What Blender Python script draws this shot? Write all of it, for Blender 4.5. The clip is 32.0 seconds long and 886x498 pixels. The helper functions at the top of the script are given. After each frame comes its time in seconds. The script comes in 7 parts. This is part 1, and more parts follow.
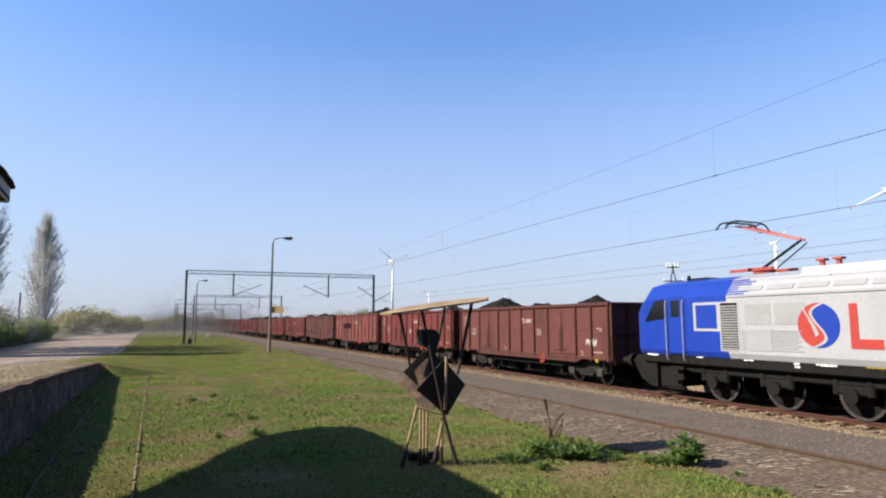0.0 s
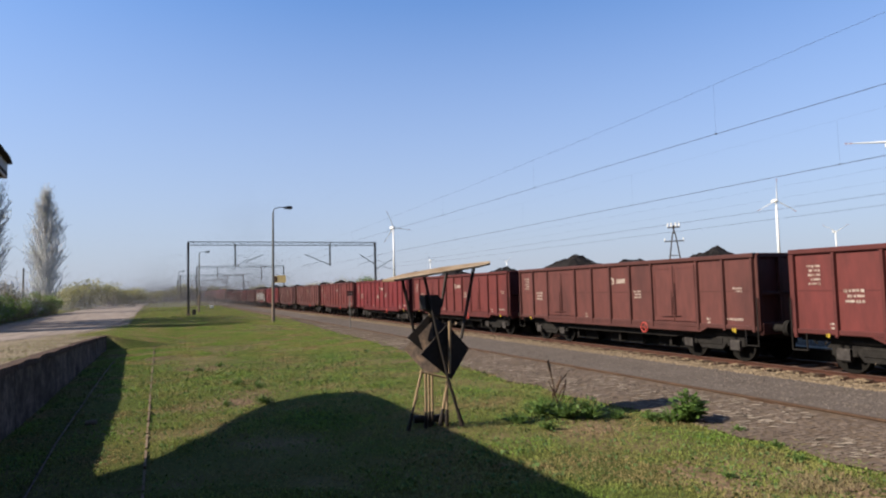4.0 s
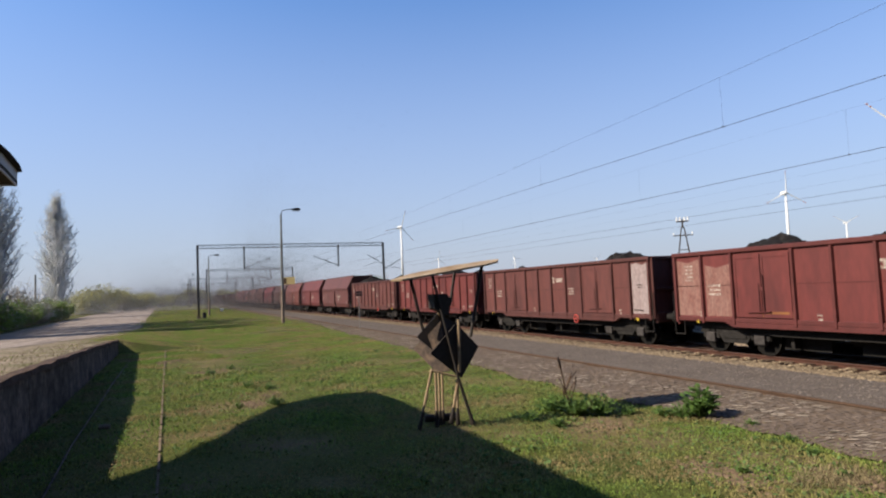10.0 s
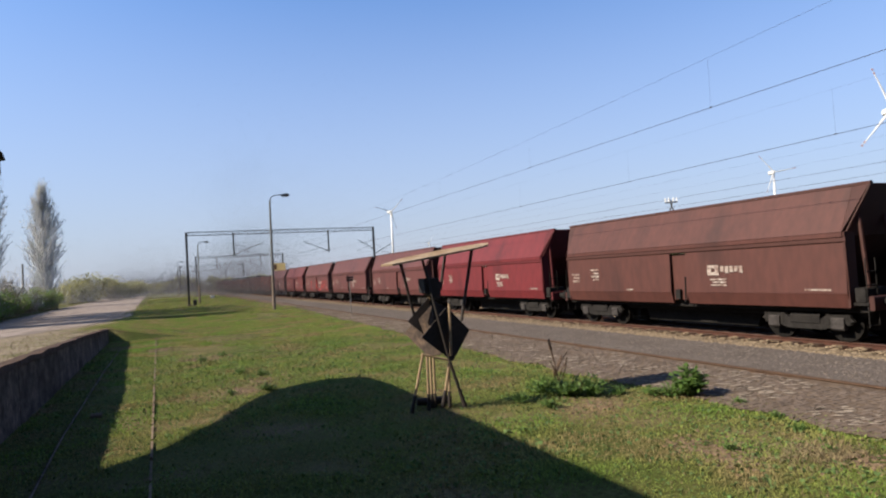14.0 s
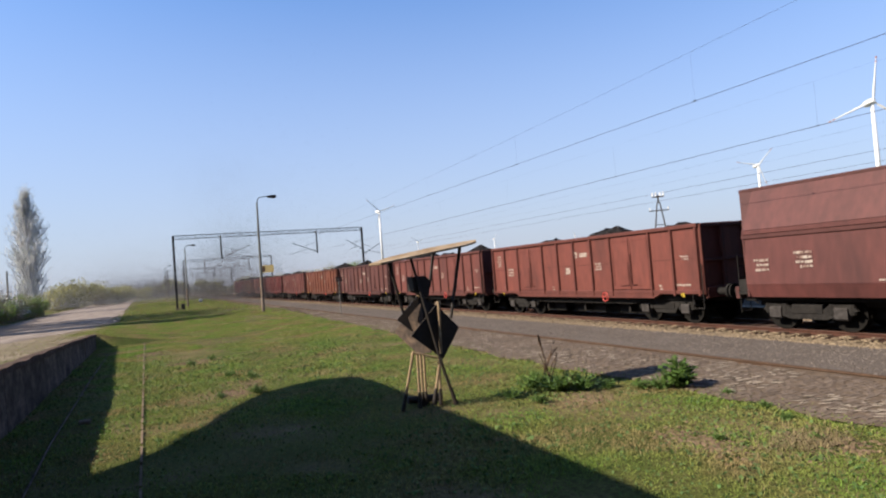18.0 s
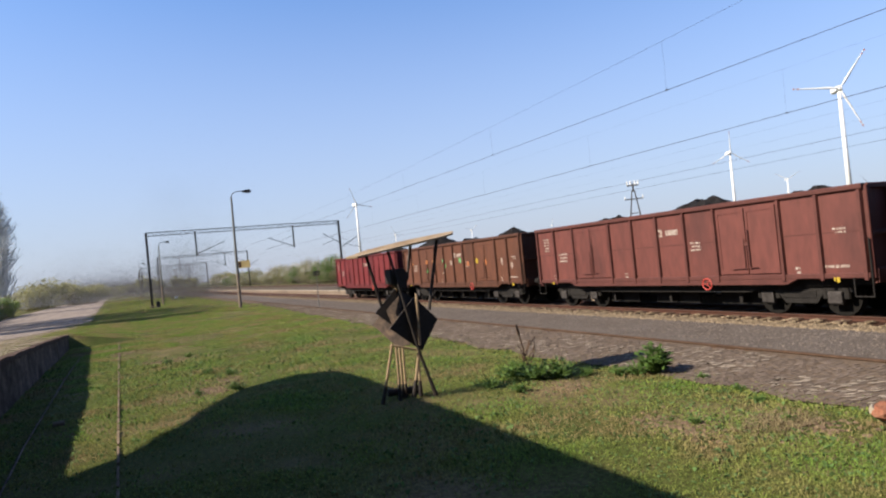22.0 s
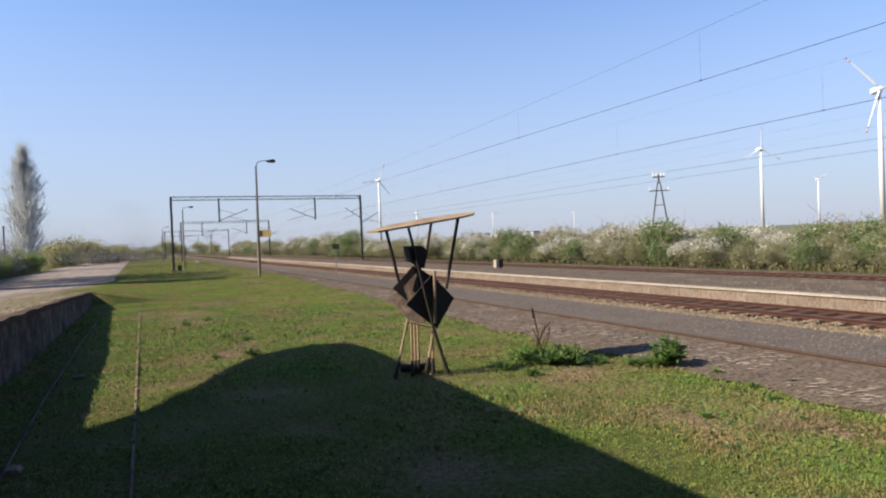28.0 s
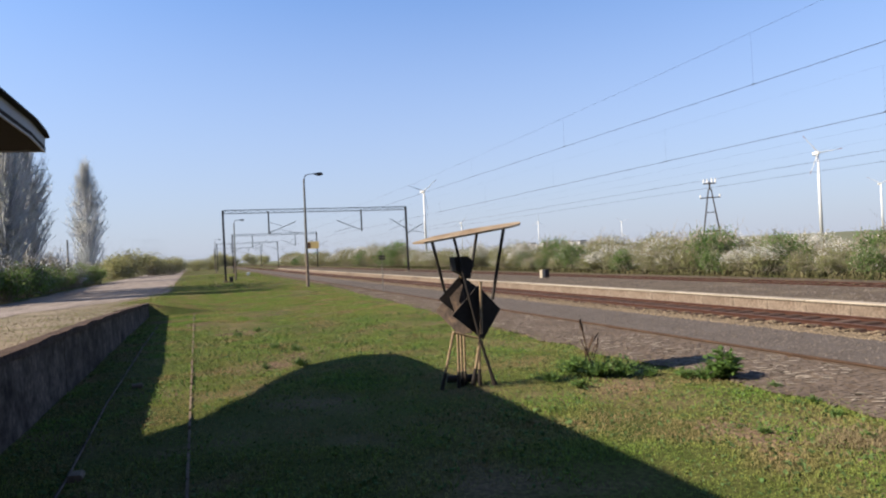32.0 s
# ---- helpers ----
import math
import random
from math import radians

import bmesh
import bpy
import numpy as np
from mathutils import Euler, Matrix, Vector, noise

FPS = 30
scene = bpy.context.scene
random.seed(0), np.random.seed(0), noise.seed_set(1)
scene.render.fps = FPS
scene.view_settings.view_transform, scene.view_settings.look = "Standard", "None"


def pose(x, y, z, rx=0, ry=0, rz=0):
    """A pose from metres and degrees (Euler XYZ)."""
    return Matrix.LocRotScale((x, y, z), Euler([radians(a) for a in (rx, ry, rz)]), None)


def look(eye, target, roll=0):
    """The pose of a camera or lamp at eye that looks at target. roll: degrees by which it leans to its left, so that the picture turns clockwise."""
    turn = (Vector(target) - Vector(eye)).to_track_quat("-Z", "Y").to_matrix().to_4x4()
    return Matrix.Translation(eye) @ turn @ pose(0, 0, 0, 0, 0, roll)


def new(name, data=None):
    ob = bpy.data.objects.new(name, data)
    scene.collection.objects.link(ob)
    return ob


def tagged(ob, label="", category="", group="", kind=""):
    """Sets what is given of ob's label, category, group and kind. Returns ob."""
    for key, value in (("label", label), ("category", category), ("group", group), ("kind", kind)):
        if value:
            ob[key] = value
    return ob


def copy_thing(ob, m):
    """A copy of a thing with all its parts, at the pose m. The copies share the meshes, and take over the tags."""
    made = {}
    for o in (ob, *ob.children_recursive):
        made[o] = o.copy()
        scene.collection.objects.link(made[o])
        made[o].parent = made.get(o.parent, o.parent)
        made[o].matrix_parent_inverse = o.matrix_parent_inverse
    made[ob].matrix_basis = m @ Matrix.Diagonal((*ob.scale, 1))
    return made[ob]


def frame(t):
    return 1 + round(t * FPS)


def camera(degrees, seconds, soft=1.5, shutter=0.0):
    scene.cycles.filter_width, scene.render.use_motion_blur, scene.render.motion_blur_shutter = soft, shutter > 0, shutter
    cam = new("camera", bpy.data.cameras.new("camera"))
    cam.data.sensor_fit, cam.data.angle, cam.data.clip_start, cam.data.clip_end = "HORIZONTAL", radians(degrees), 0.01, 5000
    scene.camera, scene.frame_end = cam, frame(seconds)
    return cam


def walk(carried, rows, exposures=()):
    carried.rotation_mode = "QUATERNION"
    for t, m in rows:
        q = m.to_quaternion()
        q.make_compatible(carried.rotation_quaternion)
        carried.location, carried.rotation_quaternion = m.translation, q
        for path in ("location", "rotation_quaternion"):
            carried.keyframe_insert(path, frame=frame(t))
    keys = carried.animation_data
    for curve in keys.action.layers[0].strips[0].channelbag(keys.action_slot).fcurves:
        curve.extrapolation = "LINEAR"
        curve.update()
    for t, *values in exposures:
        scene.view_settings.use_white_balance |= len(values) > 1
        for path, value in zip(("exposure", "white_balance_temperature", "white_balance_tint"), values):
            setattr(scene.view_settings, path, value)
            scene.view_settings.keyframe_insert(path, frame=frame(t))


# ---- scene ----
cam = camera(70.0, 32.0, soft=2.15)
PATH = [
    (0, pose(-0.016, 0.007, 2.538, 96.66, 0.23, -23.57)),
    (0.5, pose(-0.020, 0.009, 2.537, 96.24, 0.69, -23.98)),
    (1, pose(-0.027, 0.012, 2.535, 94.42, 1.07, -24.48)),
    (1.5, pose(-0.029, 0.013, 2.537, 93.89, 1.22, -24.61)),
    (2, pose(-0.028, 0.013, 2.538, 93.66, 1.43, -24.63)),
    (2.5, pose(-0.025, 0.011, 2.540, 93.46, 1.93, -24.53)),
    (3, pose(-0.024, 0.011, 2.538, 93.31, 1.93, -24.53)),
    (3.5, pose(-0.024, 0.011, 2.537, 93.34, 1.65, -23.87)),
    (5.5, pose(-0.021, 0.009, 2.536, 94.46, 1.94, -22.75)),
    (6, pose(-0.021, 0.009, 2.536, 94.67, 2.04, -22.58)),
    (6.5, pose(-0.022, 0.009, 2.539, 94.81, 1.92, -22.49)),
    (7, pose(-0.025, 0.010, 2.537, 94.17, 2.09, -22.49)),
    (7.5, pose(-0.030, 0.012, 2.533, 93.93, 2.03, -22.54)),
    (8, pose(-0.032, 0.013, 2.531, 93.69, 1.99, -22.62)),
    (8.5, pose(-0.029, 0.012, 2.532, 93.55, 2.09, -22.61)),
    (9, pose(-0.024, 0.010, 2.539, 93.46, 2.38, -22.60)),
    (9.5, pose(-0.020, 0.008, 2.543, 93.42, 2.54, -22.61)),
    (10, pose(-0.017, 0.007, 2.539, 93.46, 2.64, -22.59)),
    (10.5, pose(-0.013, 0.005, 2.533, 93.36, 2.68, -22.59)),
    (11, pose(-0.005, 0.002, 2.531, 92.88, 2.87, -22.66)),
    (11.5, pose(0.001, -0.000, 2.531, 92.54, 3.15, -22.66)),
    (12, pose(0.003, -0.001, 2.533, 92.25, 3.04, -22.74)),
    (12.5, pose(-0.001, 0.000, 2.533, 92.13, 2.98, -23.06)),
    (13, pose(-0.003, 0.001, 2.535, 92.07, 3.00, -23.28)),
    (13.5, pose(-0.003, 0.001, 2.539, 92.01, 3.19, -23.37)),
    (14, pose(-0.005, 0.002, 2.545, 91.95, 3.44, -23.41)),
    (14.5, pose(-0.006, 0.003, 2.548, 91.84, 3.56, -23.54)),
    (16.5, pose(0.003, -0.001, 2.537, 91.43, 4.16, -23.92)),
    (17, pose(0.002, -0.001, 2.538, 91.46, 4.34, -24.05)),
    (17.5, pose(0.006, -0.003, 2.533, 91.69, 4.37, -24.19)),
    (18, pose(0.010, -0.005, 2.527, 91.76, 4.61, -24.37)),
    (18.5, pose(0.014, -0.007, 2.525, 91.81, 4.27, -24.95)),
    (19, pose(0.018, -0.008, 2.525, 91.84, 4.46, -25.19)),
    (19.5, pose(0.018, -0.009, 2.526, 91.85, 4.64, -25.43)),
    (20, pose(0.018, -0.009, 2.526, 91.67, 4.88, -25.63)),
    (20.5, pose(0.017, -0.008, 2.531, 91.45, 4.72, -25.82)),
    (21, pose(0.018, -0.009, 2.532, 91.23, 5.12, -25.98)),
    (21.5, pose(0.021, -0.010, 2.530, 90.96, 5.53, -26.14)),
    (22, pose(0.025, -0.012, 2.527, 90.84, 5.73, -26.35)),
    (22.5, pose(0.029, -0.015, 2.528, 90.71, 6.18, -26.68)),
    (23, pose(0.032, -0.016, 2.529, 90.63, 6.09, -27.02)),
    (23.5, pose(0.032, -0.016, 2.530, 90.66, 5.62, -27.47)),
    (24, pose(0.030, -0.016, 2.531, 90.64, 5.63, -27.76)),
    (24.5, pose(0.030, -0.016, 2.531, 90.61, 5.06, -27.91)),
    (25, pose(0.032, -0.017, 2.530, 90.59, 4.97, -28.02)),
    (25.5, pose(0.035, -0.018, 2.526, 90.52, 5.01, -27.92)),
    (27.5, pose(0.016, -0.008, 2.498, 90.27, 3.23, -25.06)),
    (28, pose(0.012, -0.005, 2.503, 89.20, 2.37, -24.60)),
    (28.5, pose(0.008, -0.004, 2.507, 88.82, 2.39, -24.18)),
    (29, pose(0.004, -0.002, 2.515, 89.11, 1.77, -23.73)),
    (29.5, pose(0.003, -0.001, 2.516, 89.24, 2.77, -23.40)),
    (30, pose(0.004, -0.002, 2.519, 89.82, 2.78, -22.41)),
    (30.5, pose(0.004, -0.001, 2.511, 89.96, 3.01, -21.93)),
    (31, pose(0.004, -0.002, 2.510, 90.02, 2.68, -21.41)),
    (31.5, pose(0.003, -0.001, 2.508, 89.84, 2.55, -20.95)),
    (32, pose(0.003, -0.001, 2.513, 90.31, 2.82, -20.51)),
]

walk(cam, PATH, exposures=[(0, 1.50), (2, 1.32), (5.5, 1.27), (10, 1.27), (14, 1.35), (19, 1.43), (32, 1.42)])

# ---- light: low spring sun over the goods ramp, clear hazy sky ----
SUN_EL, SUN_RUN, SUN_SIDE = radians(35.8), 1.37, -0.2     # metres of shadow per metre of height, along x and y
world = bpy.data.worlds.new("sky")
scene.world = world
world.use_nodes = True
wt = world.node_tree
wt.nodes.clear()
sky = wt.nodes.new("ShaderNodeTexSky")
sky.sky_type, sky.sun_disc = "NISHITA", False
sky.sun_elevation, sky.sun_rotation = SUN_EL, radians(278.3)
sky.air_density, sky.dust_density, sky.ozone_density, sky.altitude = 1.0, 1.1, 2.2, 100
bg = wt.nodes.new("ShaderNodeBackground")
bg.inputs["Strength"].default_value = 0.072
wo = wt.nodes.new("ShaderNodeOutputWorld")
soft_sky, tone = wt.nodes.new("ShaderNodeGamma"), wt.nodes.new("ShaderNodeMix")     # spring haze evens the sky out
soft_sky.inputs[1].default_value = 0.90
tone.data_type, tone.blend_type = "RGBA", "MULTIPLY"
tone.inputs[0].default_value = 1
tone.inputs[7].default_value = (0.74, 1.03, 1.42, 1)
wt.links.new(sky.outputs[0], soft_sky.inputs[0])
wt.links.new(soft_sky.outputs[0], tone.inputs[6])
# the haze thickens evenly towards the horizon all round
way, split, thick, haze = [wt.nodes.new("ShaderNode" + k) for k in ("TexCoord", "SeparateXYZ", "MapRange", "Mix")]
thick.inputs["From Min"].default_value, thick.inputs["From Max"].default_value = -0.02, 0.42
thick.inputs["To Min"].default_value, thick.inputs["To Max"].default_value = 0.95, 0.04
haze.data_type = "RGBA"
haze.inputs[7].default_value = (2.95, 3.15, 3.75, 1)
wt.links.new(way.outputs["Generated"], split.inputs[0])
wt.links.new(split.outputs["Z"], thick.inputs[0])
wt.links.new(thick.outputs[0], haze.inputs[0])
wt.links.new(tone.outputs[2], haze.inputs[6])
wt.links.new(haze.outputs[2], bg.inputs[0])
wt.links.new(bg.outputs[0], wo.inputs[0])
sun = new("sun", bpy.data.lights.new("sun", "SUN"))
sun.data.energy, sun.data.angle, sun.data.color = 5.0, radians(0.55), (1.0, 0.89, 0.74)
sun.matrix_world = look((-SUN_RUN * 40, -SUN_SIDE * 40, 40), (0, 0, 0))


# ---- building helpers ----
class Shape:
    """Collects solid pieces and turns them into one mesh."""

    def __init__(self):
        self.v, self.f = [], []

    def add(self, verts, faces):
        n = len(self.v)
        self.v.extend(tuple(p) for p in verts)
        self.f.extend(tuple(n + i for i in face) for face in faces)
        return self

    def box(self, x0, x1, y0, y1, z0, z1, c=0.0):
        """A box; c is the chamfer of its long edges along its longest side."""
        if c <= 0:
            p = [(x, y, z) for x in (x0, x1) for y in (y0, y1) for z in (z0, z1)]
            return self.add(p, [(0, 1, 3, 2), (4, 6, 7, 5), (0, 4, 5, 1), (2, 3, 7, 6), (0, 2, 6, 4), (1, 5, 7, 3)])
        d = (x1 - x0, y1 - y0, z1 - z0)
        k = d.index(max(d))
        a, b = [i for i in range(3) if i != k]
        lo, hi = (x0, y0, z0), (x1, y1, z1)
        ring = [(lo[a] + c, lo[b]), (hi[a] - c, lo[b]), (hi[a], lo[b] + c), (hi[a], hi[b] - c),
                (hi[a] - c, hi[b]), (lo[a] + c, hi[b]), (lo[a], hi[b] - c), (lo[a], lo[b] + c)]
        p = []
        for e in (lo[k], hi[k]):
            for u, w in ring:
                q = [0, 0, 0]
                q[k], q[a], q[b] = e, u, w
                p.append(q)
        return self.add(p, [(i, (i + 1) % 8, 8 + (i + 1) % 8, 8 + i) for i in range(8)] + [tuple(range(7, -1, -1)), tuple(range(8, 16))])

    def tube(self, p, q, r0, r1=None, n=8, caps=True):
        r1 = r0 if r1 is None else r1
        p, q = Vector(p), Vector(q)
        d = (q - p).normalized()
        u = d.orthogonal().normalized()
        w = d.cross(u)
        ring = [(math.cos(2 * math.pi * i / n), math.sin(2 * math.pi * i / n)) for i in range(n)]
        pts = [p + (u * a + w * b) * r0 for a, b in ring] + [q + (u * a + w * b) * r1 for a, b in ring]
        faces = [(i, (i + 1) % n, n + (i + 1) % n, n + i) for i in range(n)]
        if caps:
            faces += [tuple(range(n - 1, -1, -1)), tuple(range(n, 2 * n))]
        return self.add(pts, faces)

    def line(self, pts, r, n=6):
        """A wire through the points as one skin; it runs mainly along y."""
        v, f = [], []
        for p in pts:
            v += [(p[0] + r * math.cos(2 * math.pi * k / n), p[1], p[2] + r * math.sin(2 * math.pi * k / n)) for k in range(n)]
        for i in range(len(pts) - 1):
            f += [(i * n + k, i * n + (k + 1) % n, (i + 1) * n + (k + 1) % n, (i + 1) * n + k) for k in range(n)]
        return self.add(v, f)

    def path(self, pts, r, n=8):
        for a, b in zip(pts, pts[1:]):
            self.tube(a, b, r, r, n)
        return self

    def prism(self, outline, a0, a1, axis="y"):
        """An outline in the two other axes, drawn out along one axis."""
        n = len(outline)
        pts = []
        for a in (a0, a1):
            for u, w in outline:
                pts.append({"x": (a, u, w), "y": (u, a, w), "z": (u, w, a)}[axis])
        return self.add(pts, [(i, (i + 1) % n, n + (i + 1) % n, n + i) for i in range(n)] + [tuple(range(n - 1, -1, -1)), tuple(range(n, 2 * n))])

    def plate(self, corners, thick):
        """A flat plate with the given corners and a thickness along its normal."""
        c = [Vector(p) for p in corners]
        nn = (c[1] - c[0]).cross(c[2] - c[0]).normalized() * thick / 2
        n = len(c)
        return self.add([p - nn for p in c] + [p + nn for p in c],
                        [(i, (i + 1) % n, n + (i + 1) % n, n + i) for i in range(n)] + [tuple(range(n - 1, -1, -1)), tuple(range(n, 2 * n))])

    def mesh(self, name, smooth=False):
        me = bpy.data.meshes.new(name)
        me.from_pydata(self.v, [], self.f)
        bm = bmesh.new()
        bm.from_mesh(me)
        bmesh.ops.recalc_face_normals(bm, faces=bm.faces)
        bm.to_mesh(me)
        bm.free()
        if smooth:
            me.polygons.foreach_set("use_smooth", [True] * len(me.polygons))
        return me


def part(name, shape, material, parent=None, label="", smooth=False):
    """Links a shape, or a mesh made earlier, as one object under its thing."""
    me = shape if isinstance(shape, bpy.types.Mesh) else shape.mesh(name, smooth)
    if material and not me.materials:
        me.materials.append(material)
    ob = new(name, me)
    if parent:
        ob.parent = parent
    return tagged(ob, label)


def thing(name, label, category, at=(0, 0, 0), turn=0, group="", kind=""):
    ob = new(name)
    ob.empty_display_size = 0.2
    ob.matrix_basis = pose(*at, 0, 0, turn)
    return tagged(ob, label, category, group, kind)


def quads(name, pts):
    """A mesh from an array of quads, n x 4 x 3."""
    n = len(pts)
    me = bpy.data.meshes.new(name)
    me.from_pydata(np.asarray(pts, float).reshape(-1, 3).tolist(), [], np.arange(n * 4).reshape(-1, 4).tolist())
    return me


# ---- materials ----
def material(name, base, rough=0.6, metal=0.0, second=None, scale=3.0, grain=40.0, amount=0.5, bump=0.2, third=None, stretch=(1, 1, 1), tint=False, spread=0.0, island=False, contrast=0.25, leaf=0.0):
    """Two-scale procedural surface. tint: the object's own colour multiplies in. spread: brightness by object. island: by piece. leaf: share of light let through."""
    base, second, third = [tuple(c * (0.45 if "white" not in name else 0.62) for c in v) if v else None for v in (base, second, third)]
    m = bpy.data.materials.new(name)
    m.use_nodes = True
    t = m.node_tree
    t.nodes.clear()
    add, link = t.nodes.new, t.links.new
    out, bsdf = add("ShaderNodeOutputMaterial"), add("ShaderNodeBsdfPrincipled")
    link(bsdf.outputs[0], out.inputs[0])
    bsdf.inputs["Roughness"].default_value, bsdf.inputs["Metallic"].default_value = rough, metal
    bsdf.inputs["Specular IOR Level"].default_value = 0.5 if rough < 0.6 else (0.25 if rough < 0.8 else 0.05)
    co, mp = add("ShaderNodeTexCoord"), add("ShaderNodeMapping")
    link(co.outputs["Object"], mp.inputs[0])
    mp.inputs["Scale"].default_value = stretch
    big, small = add("ShaderNodeTexNoise"), add("ShaderNodeTexNoise")
    big.inputs["Scale"].default_value, big.inputs["Detail"].default_value = scale, 6
    small.inputs["Scale"].default_value, small.inputs["Detail"].default_value = grain, 4
    link(mp.outputs[0], big.inputs["Vector"])
    link(mp.outputs[0], small.inputs["Vector"])
    ramp = add("ShaderNodeValToRGB")
    ramp.color_ramp.elements[0].position, ramp.color_ramp.elements[1].position = 0.5 - contrast, 0.5 + contrast
    second = second or tuple(c * 0.7 for c in base)
    ramp.color_ramp.elements[0].color, ramp.color_ramp.elements[1].color = (*base, 1), (*second, 1)
    if third:
        e = ramp.color_ramp.elements.new(0.5)
        e.color = (*third, 1)
    link(big.outputs["Fac"], ramp.inputs[0])
    mixed = add("ShaderNodeMix")
    mixed.data_type, mixed.blend_type = "RGBA", "MULTIPLY"
    mixed.inputs[0].default_value = amount
    grey = add("ShaderNodeMapRange")
    grey.inputs["From Min"].default_value, grey.inputs["From Max"].default_value = 0.3, 0.7
    grey.inputs["To Min"].default_value, grey.inputs["To Max"].default_value = 0.45, 1.35
    link(small.outputs["Fac"], grey.inputs[0])
    link(ramp.outputs[0], mixed.inputs[6])
    link(grey.outputs[0], mixed.inputs[7])
    colour = mixed.outputs[2]
    if tint:
        info, mul = add("ShaderNodeObjectInfo"), add("ShaderNodeMix")
        mul.data_type, mul.blend_type = "RGBA", "MULTIPLY"
        mul.inputs[0].default_value = 1
        link(colour, mul.inputs[6])
        link(info.outputs["Color"], mul.inputs[7])
        colour = mul.outputs[2]
    if spread:
        if island:
            rnd = add("ShaderNodeNewGeometry").outputs["Random Per Island"]
        else:
            rnd = add("ShaderNodeObjectInfo").outputs["Random"]
        rng, mul = add("ShaderNodeMapRange"), add("ShaderNodeMix")
        rng.inputs["To Min"].default_value, rng.inputs["To Max"].default_value = 1 - spread, 1 + spread
        link(rnd, rng.inputs[0])
        mul.data_type, mul.blend_type = "RGBA", "MULTIPLY"
        mul.inputs[0].default_value = 1
        link(colour, mul.inputs[6])
        link(rng.outputs[0], mul.inputs[7])
        colour = mul.outputs[2]
    link(colour, bsdf.inputs["Base Color"])
    if leaf:
        thin, both = add("ShaderNodeBsdfTranslucent"), add("ShaderNodeMixShader")
        both.inputs[0].default_value = leaf
        link(colour, thin.inputs[0])
        link(bsdf.outputs[0], both.inputs[1])
        link(thin.outputs[0], both.inputs[2])
        link(both.outputs[0], out.inputs[0])
    if bump:
        b = add("ShaderNodeBump")
        b.inputs["Strength"].default_value, b.inputs["Distance"].default_value = bump, 0.02
        link(small.outputs["Fac"], b.inputs["Height"])
        link(b.outputs[0], bsdf.inputs["Normal"])
    return m


M_GRASS = material("grass_sward", (0.090, 0.115, 0.026), 0.95, second=(0.24, 0.172, 0.098), third=(0.132, 0.132, 0.040), scale=0.5, grain=14, amount=0.9, bump=0.9, contrast=0.17)
M_BLADE = material("grass_blade", (0.265, 0.435, 0.078), 0.8, second=(0.51, 0.375, 0.19), third=(0.365, 0.425, 0.108), scale=0.6, grain=9, amount=0.3, bump=0, spread=0.2, island=True, contrast=0.15, leaf=0.2)
M_DRY = material("dry_stalk", (0.40, 0.32, 0.18), 0.9, second=(0.28, 0.22, 0.11), scale=2, grain=8, bump=0, spread=0.3, island=True)
# crop colour paled, far haze is put into it
M_FIELD = material("hazy_young_crop", (0.19, 0.22, 0.12), 0.9, second=(0.24, 0.22, 0.15), scale=0.02, grain=0.3, amount=0.3, bump=0)
M_ROAD = material("sandy_road", (0.46, 0.38, 0.325), 0.95, second=(0.25, 0.205, 0.178), third=(0.385, 0.315, 0.268), scale=0.5, grain=8, amount=0.8, bump=0.5, stretch=(2.5, 0.3, 1), contrast=0.18)
M_COBBLE_BED = material("cobble_bed", (0.15, 0.108, 0.080), 0.95, second=(0.25, 0.185, 0.13), scale=0.8, grain=18, amount=0.7, bump=0.6, stretch=(0.5, 2, 1))
M_COBBLE = material("cobble_stone", (0.235, 0.182, 0.146), 0.9, second=(0.180, 0.138, 0.108), scale=1.2, grain=25, amount=0.5, bump=0.3, spread=0.2, island=True)
M_GRAVEL = material("grey_gravel", (0.205, 0.172, 0.150), 0.95, second=(0.155, 0.127, 0.108), scale=0.9, grain=26, amount=0.85, bump=0.8)
M_CHIP = material("gravel_chip", (0.21, 0.175, 0.15), 0.95, second=(0.15, 0.122, 0.105), scale=2, grain=26, amount=0.4, bump=0.2, spread=0.4, island=True)
M_CLOD = material("bare_soil_clod", (0.20, 0.135, 0.09), 0.95, second=(0.28, 0.20, 0.13), scale=3, grain=20, amount=0.4, bump=0.2, spread=0.35, island=True)
M_SIDING = material("siding_rail_rust", (0.17, 0.105, 0.07), 0.9, second=(0.10, 0.062, 0.044), scale=2, grain=30, amount=0.5)
M_BALLAST = material("tan_ballast", (0.32, 0.25, 0.17), 0.95, second=(0.22, 0.16, 0.11), scale=2.5, grain=22, amount=0.85, bump=0.9)
M_BALLAST_RUST = material("rusty_ballast", (0.085, 0.042, 0.030), 0.95, second=(0.055, 0.030, 0.022), scale=2.5, grain=22, amount=0.85, bump=0.9)
M_STONE = material("ballast_stone", (0.34, 0.26, 0.17), 0.9, second=(0.24, 0.18, 0.12), scale=5, grain=30, amount=0.4, bump=0.2, spread=0.4, island=True)
M_SLEEPER = material("weathered_sleeper", (0.22, 0.150, 0.115), 0.9, second=(0.11, 0.065, 0.048), scale=3, grain=30, amount=0.5, stretch=(1, 4, 4), spread=0.25)
M_RAIL = material("rusty_rail", (0.135, 0.062, 0.044), 0.85, metal=0.0, second=(0.09, 0.044, 0.033), scale=2, grain=30, amount=0.4)
M_RAILHEAD = material("worn_rail_head", (0.20, 0.12, 0.09), 0.6, metal=0.15, scale=3, grain=40, amount=0.3, bump=0.05)
